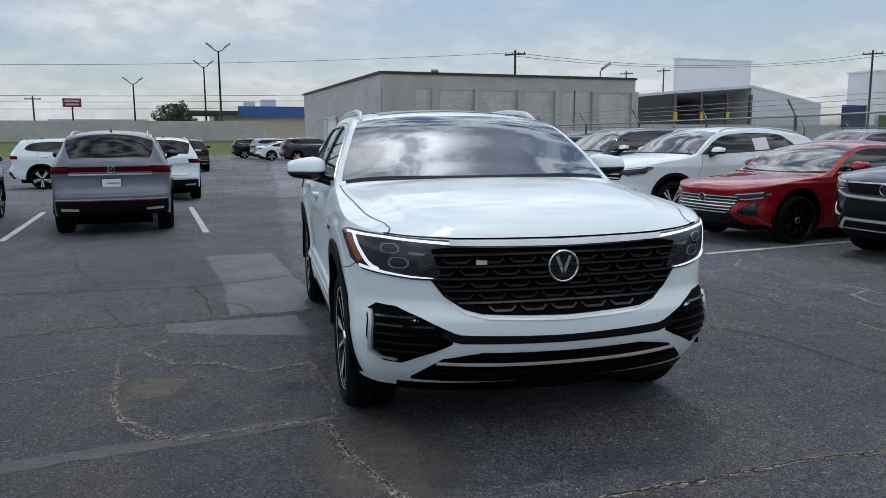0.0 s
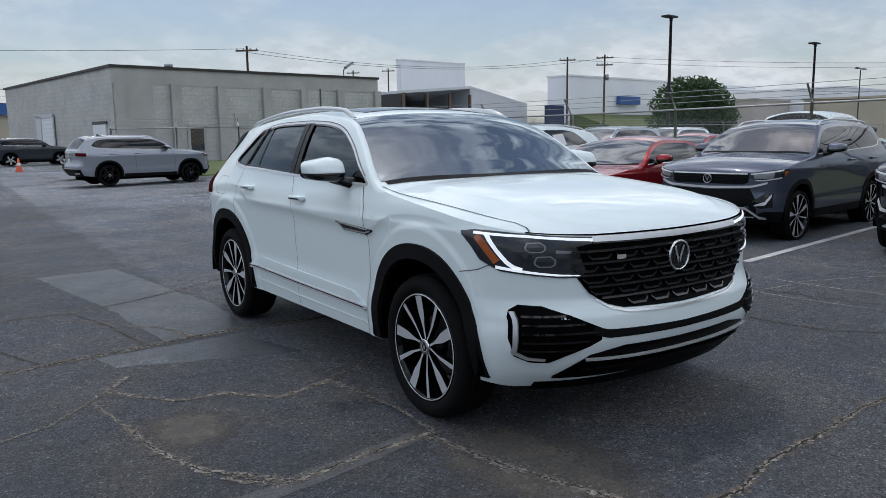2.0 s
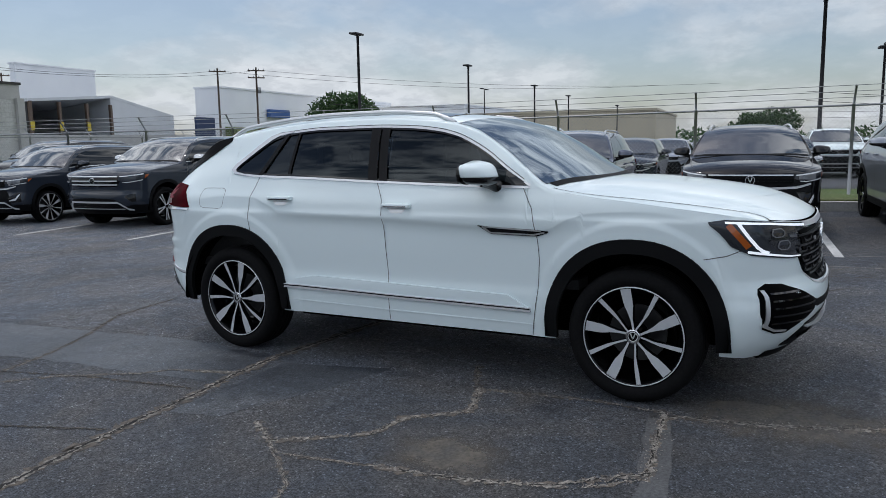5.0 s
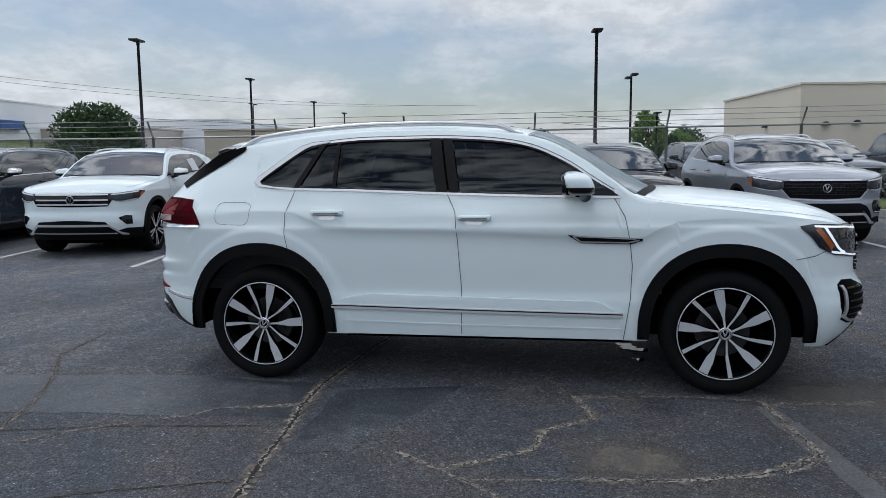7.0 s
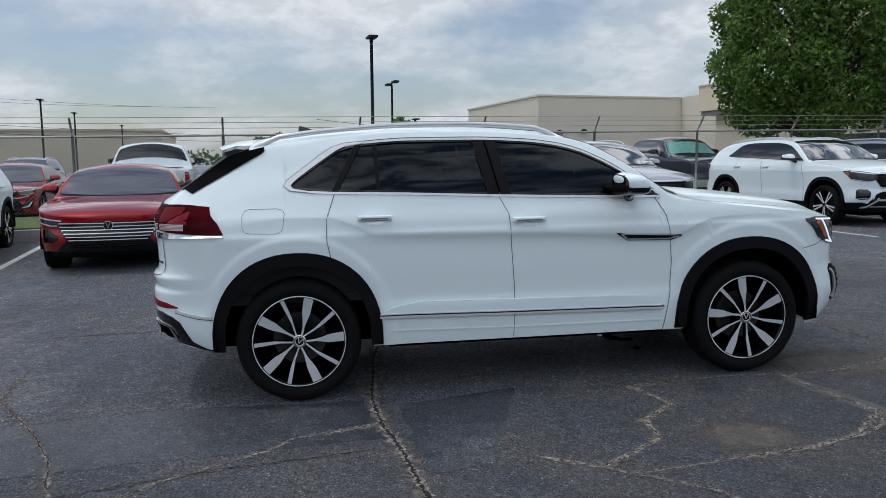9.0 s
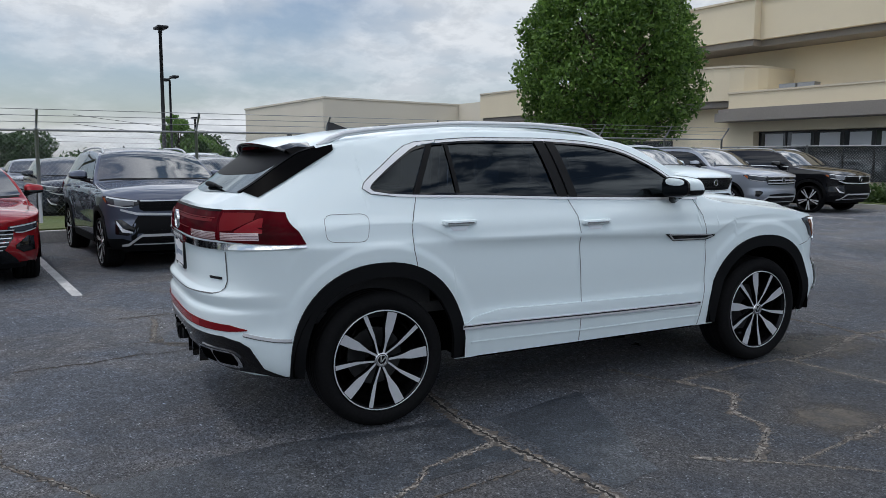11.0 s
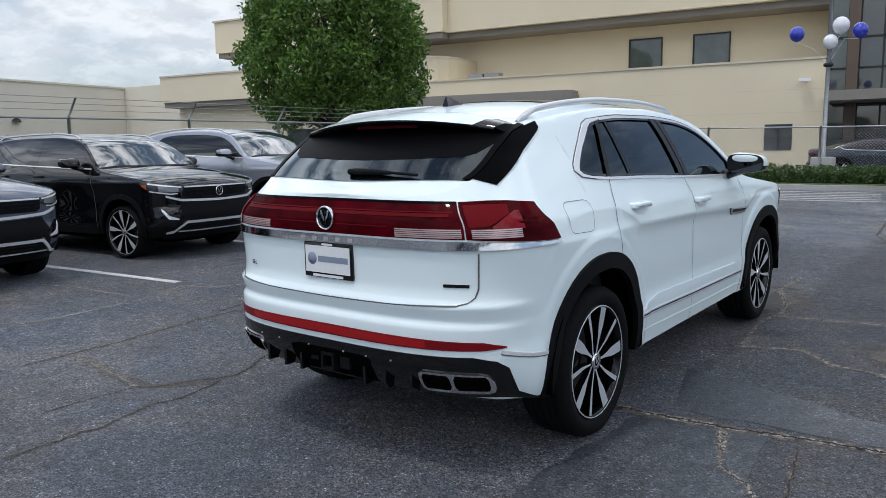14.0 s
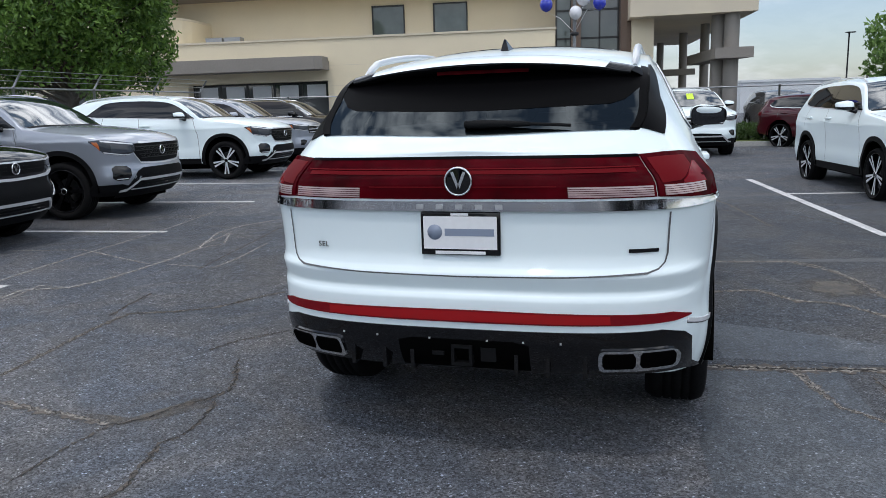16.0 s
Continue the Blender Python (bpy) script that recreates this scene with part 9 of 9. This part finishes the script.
    R = lambda pts: [(ur(q), Z(z)) for q, z in pts]
    ve = sh.u_s(0.30 * kx, sh.b)
    for sign in (1, -1):
        f = lambda u, v, o: sh.tail(u * sign, v, o)
        tl = part("tail_light", sheet(f, *span([(ur(0.62), Z(1.04)), (ve, Z(1.03))], [(ur(0.62), Z(1.15)), (ve, Z(1.14))], 14, 4), 0.010, 0.02), M_REDLENS, car)
        part("tail_glow", sheet(f, *span([(ur(0.66), Z(1.09)), (ur(0.90), Z(1.09))], [(ur(0.66), Z(1.13)), (ur(0.90), Z(1.13))], 8, 2), 0.013, 0.003), M_REDGLOW, tl)
        part("exhaust_trim", sheet(f, *span([(ur(0.52), Z(0.43)), (ur(0.78), Z(0.44))], [(ur(0.52), Z(0.47)), (ur(0.78), Z(0.48))], 8, 1), 0.016, 0.03), M_BRIGHT, car)
    if tail == "bar":
        part("light_bar", sheet(sh.tail, *span(R([(-0.62, 1.06), (0.62, 1.06)]), R([(-0.62, 1.14), (0.62, 1.14)]), 30, 3), 0.008, 0.012), M_REDLENS, car, "dark red light bar")
    part("tail_strip", sheet(sh.tail, *span(R([(-0.62, 1.005), (0.62, 1.005)]), R([(-0.62, 1.03), (0.62, 1.03)]), 24, 1), 0.012, 0.015), M_BRIGHT, car)
    part("tail_guard", sheet(sh.tail, *span(R([(-0.86, 0.36), (0.86, 0.36)]), R([(-0.86, 0.60), (0, 0.585), (0.86, 0.60)]), 30, 3), 0.008, 0.03), M_PLASTIC, car, "black lower rear bumper")
    part("reflector", sheet(sh.tail, *span(R([(-0.80, 0.575), (0.80, 0.575)]), R([(-0.80, 0.595), (0.80, 0.595)]), 24, 1), 0.012, 0.01), M_REDLENS, car)
    part("guard_strip", sheet(sh.tail, *span(R([(-0.86, 0.61), (0.86, 0.61)]), R([(-0.86, 0.63), (0.86, 0.63)]), 24, 1), 0.010, 0.012), M_SATIN, car)
    part("hatch_gap", sheet(sh.tail, *span(R([(-0.70, 0.90), (-0.68, 0.73), (-0.60, 0.705), (0.60, 0.705), (0.68, 0.73), (0.70, 0.90)]), R([(-0.70, 0.915), (-0.68, 0.742), (-0.60, 0.713), (0.60, 0.713), (0.68, 0.742), (0.70, 0.915)]), 30, 1), 0.003, 0), M_SEAM, car)
    xp = float(sh.tail(np.array(0.0), np.array(Z(0.88)))[0])
    pf = part("plate_frame", bevel_box(xp - 0.02, -0.158, Z(0.80), xp + 0.012, 0.158, Z(0.80) + 0.165, 0.005, 1), M_GLOSSBLACK, car)
    part("plate", box(xp + 0.0121, -0.146, Z(0.80) + 0.018, xp + 0.014, 0.146, Z(0.80) + 0.147), M_PLATE, pf, smooth=False)
    part("plate_bar", box(xp + 0.0141, -0.07, Z(0.80) + 0.068, xp + 0.015, 0.12, Z(0.80) + 0.092), M_BARGREY, pf, smooth=False)
    x = float(sh.tail(np.array(0.0), np.array(Z(1.10)))[0])
    badge(car, Matrix.Translation((x + 0.008, 0, Z(1.10))) @ Matrix(((0, 0, 1, 0), (1, 0, 0, 0), (0, 1, 0, 0), (0, 0, 0, 1))), 0.06)
    if tag:
        vv = np.linspace(-0.13, 0.09, 4)
        UU = np.array([[(1.62 + 0.24 * q) * kx for q in np.linspace(0, 1, 4)] for v in vv])
        part("windscreen_tag", sheet(lambda u, v, o: sh.roof(u, v, o), UU, np.repeat(vv[:, None], 4, 1), 0.010), M_HIVIS, car, "bright yellow tag on the windscreen")
    if paper:
        s0, s1 = pm + 0.06, pm + 0.42
        both(car, sh, "window_paper", *span([(s0, float(sh.win_lo(s0)) + 0.03), (s1, float(sh.win_lo(s1)) + 0.03)], [(s0, float(sh.win_lo(s0)) + 0.25), (s1, float(sh.win_lo(s1)) + 0.25)], 6, 3), 0.010, 0.002, M_PAPER, "white paper sheet taped in the window")
    return car


def pickup(m, paint, label, shade=False, group=""):
    """A crew-cab pickup truck."""
    car = thing("pickup_truck", m, label, "pickup truck", group)
    P = PAINT[paint]
    sh = Shape(5.8, 1.92, 1.0, 1.0, 4.6, 0.40,
               top=[(0.04, 1.02), (0.1, 1.08), (0.6, 1.14), (1.15, 1.17), (1.25, 1.18), (1.45, 1.33), (1.7, 1.55), (1.85, 1.66), (2.1, 1.72), (2.6, 1.735), (3.1, 1.71), (3.22, 1.6), (3.30, 1.25), (3.4, 1.16), (4.84, 1.16)],
               edge=[(0.04, 1.01), (0.6, 1.09), (1.2, 1.15), (1.45, 1.25), (1.7, 1.47), (1.85, 1.59), (2.1, 1.64), (2.6, 1.655), (3.08, 1.63), (3.2, 1.5), (3.30, 1.2), (3.4, 1.13), (4.84, 1.13)],
               win={"lo": [(1.55, 1.17), (3.12, 1.19)], "hi": [(1.55, 1.175), (1.75, 1.38), (1.95, 1.53), (2.2, 1.58), (3.0, 1.57), (3.12, 1.45)], "s": (1.55, 3.12)}, nose=0.35, tail=0.2, sill=0.36)
    kx, kz = sh.kx, sh.kz
    part("body", body_shell(sh, False), P, car)
    part("underbody", box(0.4, -0.6, 0.25, 5.5, 0.6, 0.6), M_DARK, car, smooth=False)
    for h in sh.hubs:
        for side in (1, -1):
            arch_liner(sh, car, h, side)
            add_wheel(car, h, side * 0.83, sh.wheel, side, sh.wheel, "five")
    ss = np.linspace(sh.win_s[0] + 0.02, sh.win_s[1] - 0.01, 30)
    t = np.linspace(0, 1, 4)[None, :]
    both(car, sh, "side_window", np.repeat(ss[:, None], 4, 1), sh.win_lo(ss)[:, None] * (1 - t) + np.maximum(sh.win_hi(ss), sh.win_lo(ss) + 0.01)[:, None] * t, 0.004, 0.005, M_GLASS)
    vv = np.linspace(-0.93, 0.93, 13)
    for nm, a, b in (("windscreen", 1.28, 1.84), ("rear_screen", 3.15, 3.29)):
        U = np.array([[(a + 0.03 * v * v + (b - a) * q) * kx for q in np.linspace(0, 1, 8)] for v in vv])
        part(nm, sheet(lambda u, v, o: sh.roof(u, v, o), U, np.repeat(vv[:, None], 8, 1), 0.005), M_GLASS if nm == "windscreen" else M_SIDEGLASS, car)
        if shade and nm == "windscreen":
            M_SHADE = material("sunshade", (0.22, 0.50, 0.45), 0.35, metal=0.3, grain=0.3, grain_scale=6)
            U2 = np.array([[(1.36 + 0.36 * q) * kx for q in np.linspace(0, 1, 6)] for v in vv * 0.92])
            part("sunshade", sheet(lambda u, v, o: sh.roof(u, v, o + 0.02 * np.abs(np.sin(v * 9))), U2, np.repeat(vv[:, None] * 0.92, 6, 1), 0.008), M_SHADE, car, "pale green folded sunshade")
    ul = lambda q: sh.u_lat(q, 0.9 * kz)
    L = lambda pts: [(ul(q), z * kz) for q, z in pts]
    gr = part("grille", sheet(sh.nose, *span(L([(-0.55, 0.62), (0.55, 0.62)]), L([(-0.55, 1.0), (0.55, 1.0)]), 20, 4), 0.006, 0.015), M_GLOSSBLACK, car)
    for z in (0.98, 0.90, 0.82, 0.74, 0.66):
        part("grille_bar", sheet(sh.nose, *span(L([(-0.55, z - 0.012), (0.55, z - 0.012)]), L([(-0.55, z + 0.012), (0.55, z + 0.012)]), 16, 1), 0.016, 0.015), M_BRIGHT, gr)
    for sg in (1, -1):
        f = lambda u, v, o: sh.nose(u * sg, v, o)
        part("headlight", sheet(f, *span(L([(0.60, 0.82), (0.92, 0.84)]), L([(0.60, 0.99), (0.92, 0.99)]), 8, 3), 0.008, 0.02), M_LENS, car)
        g2 = lambda u, v, o: sh.tail(u * sg, v, o)
        part("tail_light", sheet(g2, *span(L([(0.86, 0.80), (0.96, 0.80)]), L([(0.86, 1.08), (0.96, 1.08)]), 4, 3), 0.008, 0.02), M_REDBRIGHT, car)
        mirror_unit(sh, car, sg, "black", sh.win_s[0] + 0.22, 1.30 * kz, 1.1)
    part("front_bumper", sheet(sh.nose, *span(L([(-0.92, 0.36), (0.92, 0.36)]), L([(-0.92, 0.56), (0.92, 0.56)]), 20, 2), 0.03, 0.05), M_BRIGHT, car)
    part("rear_bumper", sheet(sh.tail, *span(L([(-0.92, 0.42), (0.92, 0.42)]), L([(-0.92, 0.58), (0.92, 0.58)]), 20, 2), 0.05, 0.08), M_BRIGHT, car)
    x = float(sh.tail(np.array(0.0), np.array(0.95 * kz))[0])
    part("tailgate_mark", box(x + 0.003, -0.07, 0.88 * kz, x + 0.012, 0.07, 0.98 * kz), M_GLOSSBLACK, car, smooth=False)
    part("bed_floor", box(3.5 * kx, -0.78, 1.165 * kz, 4.78 * kx, 0.78, 1.175 * kz), M_DARK, car, smooth=False)
    return car


ROW = "cars parked in the marked row"
BACK = "cars behind the chain-link fence"
LOT = "cars parked across the lot"
coupe, compact, midsize, big, sedan = coupe_shape(), suv_shape(4.47, 1.64, 0.92, 0.34), suv_shape(4.72, 1.68, 0.925, 0.35), suv_shape(5.10, 1.78, 0.985, 0.385), sedan_shape()
hatch = suv_shape(4.45, 1.46, 0.88, 0.32)
# marked row, noses towards the aisle
any_car(on_site(7.75, 18.0), "compact_suv", compact, "dark", "dark blue-grey compact SUV with a bright chin strip", wheels="twin", group=ROW)
any_car(on_site(7.75, 15.05), "large_suv", big, "dark", "dark grey large SUV with a chrome slatted grille", face="two", group=ROW, mirror_cap=M_SATIN)
any_car(on_site(7.6, 11.85, 1.5), "coupe_suv", coupe, "white", "white coupe SUV with a paper in its side window", face="two", group=ROW, paper=True)
any_car(on_site(7.45, 8.85), "sedan", sedan, "red", "metallic red fastback sedan with a slatted grille", face="slats", wheels="black", cladding=False, rails=False, group=ROW, frontlip=False)
any_car(on_site(7.85, 6.25), "compact_suv", compact, "slate", "slate grey compact SUV with silver roof rails", group=ROW, wheels="twin")
any_car(on_site(7.7, 3.35), "compact_suv", compact, "black", "black compact SUV with bright lower trim", wheels="twin", group=ROW)
any_car(on_site(7.55, 0.55), "coupe_suv", coupe, "silver", "silver coupe SUV on black wheels", face="mesh", wheels="black", group=ROW)
any_car(on_site(7.65, -4.75), "coupe_suv", coupe, "white", "white coupe SUV with machined wheels", face="mesh", wheels="five", group=ROW)
any_car(on_site(7.8, -7.5), "midsize_suv", midsize, "silver", "silver midsize SUV with a chrome slatted grille", face="two", group=ROW)
any_car(on_site(7.4, -10.2), "compact_suv", compact, "black", "black compact SUV beside the hedge", wheels="five", group=ROW)
# across the aisle
any_car(on_site(-0.62, 18.65, -90), "large_suv", big, "grey", "grey large SUV with a red light bar, seen from behind", tail="bar", group=LOT, face="mesh")
any_car(on_site(-3.85, 18.9, -90), "midsize_suv", midsize, "silver", "silver midsize SUV parked beside the grey SUV", group=LOT, wheels="five")
any_car(on_site(-3.05, 0.75, -90), "midsize_suv", midsize, "white", "white midsize SUV parked along a white line", group=LOT, wheels="five")
any_car(on_site(-1.35, -8.05, -90), "midsize_suv", midsize, "white", "white SUV with a yellow tag on its windscreen", face="two", group=LOT, wheels="black", tag=True)
any_car(on_site(-6.75, -9.0, -54), "hatchback", hatch, "maroon", "maroon hatchback parked beside the hedge", group=LOT, cladding=False, rails=False, frontlip=False)
any_car(on_site(0.3, 29.0, 180), "midsize_suv", midsize, "white", "white midsize SUV parked with its tail to the aisle", group=LOT)
any_car(on_site(0.35, 25.6, -90), "midsize_suv", midsize, "white", "white midsize SUV beyond the grey SUV", group=LOT)
any_car(on_site(1.9, 44.0, -90), "compact_suv", compact, "black", "black compact SUV far across the lot", group=LOT)
any_car(on_site(-7.0, 26.0, -90), "midsize_suv", midsize, "white", "white midsize SUV in the far row", group=LOT)
any_car(on_site(-10.0, 25.8, -90), "sedan", sedan, "blue", "blue sedan in the far row", cladding=False, rails=False, group=LOT, frontlip=False)
any_car(on_site(-13.0, 26.2, -90), "compact_suv", compact, "white", "white compact SUV in the far row", group=LOT)
any_car(on_site(-7.0, 19.0, -90), "compact_suv", compact, "black", "black compact SUV beside a silver one", group=LOT)
any_car(on_site(10.6, 28.0, 180), "midsize_suv", midsize, "silver", "silver midsize SUV parked sideways by the lawn", wheels="black", group=LOT, rails=True)
any_car(on_site(7.2, 33.2, 0), "sedan", sedan, "grey", "grey sedan nose-on beside a silver SUV", cladding=False, rails=False, group=LOT, frontlip=False)
any_car(on_site(13.2, 53.5, 180), "midsize_suv", midsize, "dark", "dark midsize SUV by the block building", group=LOT)
any_car(on_site(12.2, 58.0, 180), "sedan", sedan, "white", "white sedan by the block building", cladding=False, rails=False, group=LOT, frontlip=False)
any_car(on_site(12.2, 62.5, 180), "midsize_suv", midsize, "silver", "silver SUV by the block building", group=LOT)
any_car(on_site(11.2, 67.0, 180), "midsize_suv", midsize, "black", "black SUV by the block building", group=LOT)
any_car(on_site(11.3, 22.6, 0), "large_suv", big, "black", "black large SUV at the end of the row", group=ROW)
# behind the fence
pickup(on_site(20.6, 9.0, 180), "white", "white crew-cab pickup with its tailgate to the fence", group=BACK)
any_car(on_site(15.2, 6.2), "hatchback", hatch, "dark", "dark grey hatchback behind the fence", cladding=False, rails=False, group=BACK, frontlip=False)
any_car(on_site(15.4, 12.3), "sedan", sedan, "red", "red sedan behind the fence", cladding=False, rails=False, group=BACK, frontlip=False)
any_car(on_site(15.6, 15.3), "midsize_suv", midsize, "silver", "silver SUV behind the fence", group=BACK)
any_car(on_site(15.3, 2.6), "hatchback", hatch, "grey", "grey hatchback behind the fence", cladding=False, rails=False, group=BACK, frontlip=False)
any_car(on_site(15.4, -0.6), "midsize_suv", midsize, "black", "black SUV behind the fence", group=BACK)
any_car(on_site(15.3, -3.6), "midsize_suv", midsize, "grey", "blue-grey SUV behind the fence", group=BACK)
pickup(on_site(15.3, -6.6), "dark", "dark pickup with a folded sunshade in its windscreen", True, BACK)
any_car(on_site(24.0, -4.5), "midsize_suv", midsize, "dark", "dark SUV in the lot beyond the fence", group=BACK)
any_car(on_site(24.0, 0.5), "compact_suv", compact, "white", "white SUV in the lot beyond the fence", group=BACK)
any_car(on_site(24.0, 6.0), "sedan", sedan, "silver", "silver sedan in the lot beyond the fence", cladding=False, rails=False, group=BACK, frontlip=False)
any_car(on_site(25.0, 14.0), "compact_suv", compact, "grey", "grey SUV in the lot beyond the fence", group=BACK)
any_car(on_site(24.5, 18.5), "midsize_suv", midsize, "white", "white SUV in the lot beyond the fence", group=BACK)
any_car(on_site(-6.5, -18.0, -90), "midsize_suv", midsize, "black", "black SUV beyond the hedge", group=BACK)
any_car(on_site(-2.6, -18.5, 0), "sedan", sedan, "dark", "dark sedan before the entrance", cladding=False, rails=False, group=BACK, frontlip=False)

# ---- small things ----
x, y = site(1.46, -13.55)
bp = thing("balloon_pole", pose(x, y, G(x, y)), "galvanised pole with blue and white balloons", "pole")
part("pole", tube([(0, 0, 0), (0, 0, 5.6)], 0.055, 10), M_STEEL, bp)
part("collar", moved(lathe([(0.07, 0), (0.13, 0.03), (0.13, 0.10), (0.07, 0.12)], 12, "z"), Matrix.Translation((0, 0, 3.35))), M_POLE, bp)
part("footing", bevel_box(-0.28, -0.28, -0.1, 0.28, 0.28, 0.85, 0.04, 2), M_CONCRETE, bp)
M_BALBLUE = material("balloon_blue", (0.02, 0.035, 0.42), 0.18, coat=0.6)
M_BALWHITE = material("balloon_white", (0.72, 0.72, 0.75), 0.25, coat=0.5)
for i, (dx, dy, z, r, mm) in enumerate(((0.86, 0.0, 4.33, 0.20, M_BALBLUE), (-0.28, 0.06, 4.45, 0.22, M_BALWHITE), (-0.75, 0.0, 4.28, 0.20, M_BALBLUE), (-0.05, 0.14, 4.02, 0.19, M_BALWHITE))):
    prof = [(0.0001, -r * 1.15)] + [(r * math.sin(math.pi * k / 12) * (1.0 if k > 3 else 1.0), -r * 1.08 * math.cos(math.pi * k / 12)) for k in range(1, 12)] + [(0.0001, r * 1.08)]
    b = part("balloon", moved(lathe(prof, 20, "z"), Matrix.Translation((dx, dy, z))), mm, bp, "round shiny balloon")
    part("string", tube([(dx, dy, z - r * 1.1), (dx * 0.5, dy * 0.5, 3.9 + 0.1 * i), (0, 0, 3.45)], 0.006, 4, False), M_PAPER, b)


def traffic_cone(u, v):
    c = thing("traffic_cone", on_site(u, v), "orange traffic cone beside a parked SUV", "traffic cone")
    part("cone", lathe([(0.15, 0.03), (0.03, 0.70), (0.0001, 0.70)], 14, "z"), M_ORANGE, c)
    part("base", bevel_box(-0.19, -0.19, 0, 0.19, 0.19, 0.035, 0.01, 1), M_ORANGE, c)
    part("collar", lathe([(0.098, 0.33), (0.074, 0.46)], 14, "z"), M_PAPER, c)


traffic_cone(8.0, 44.0)
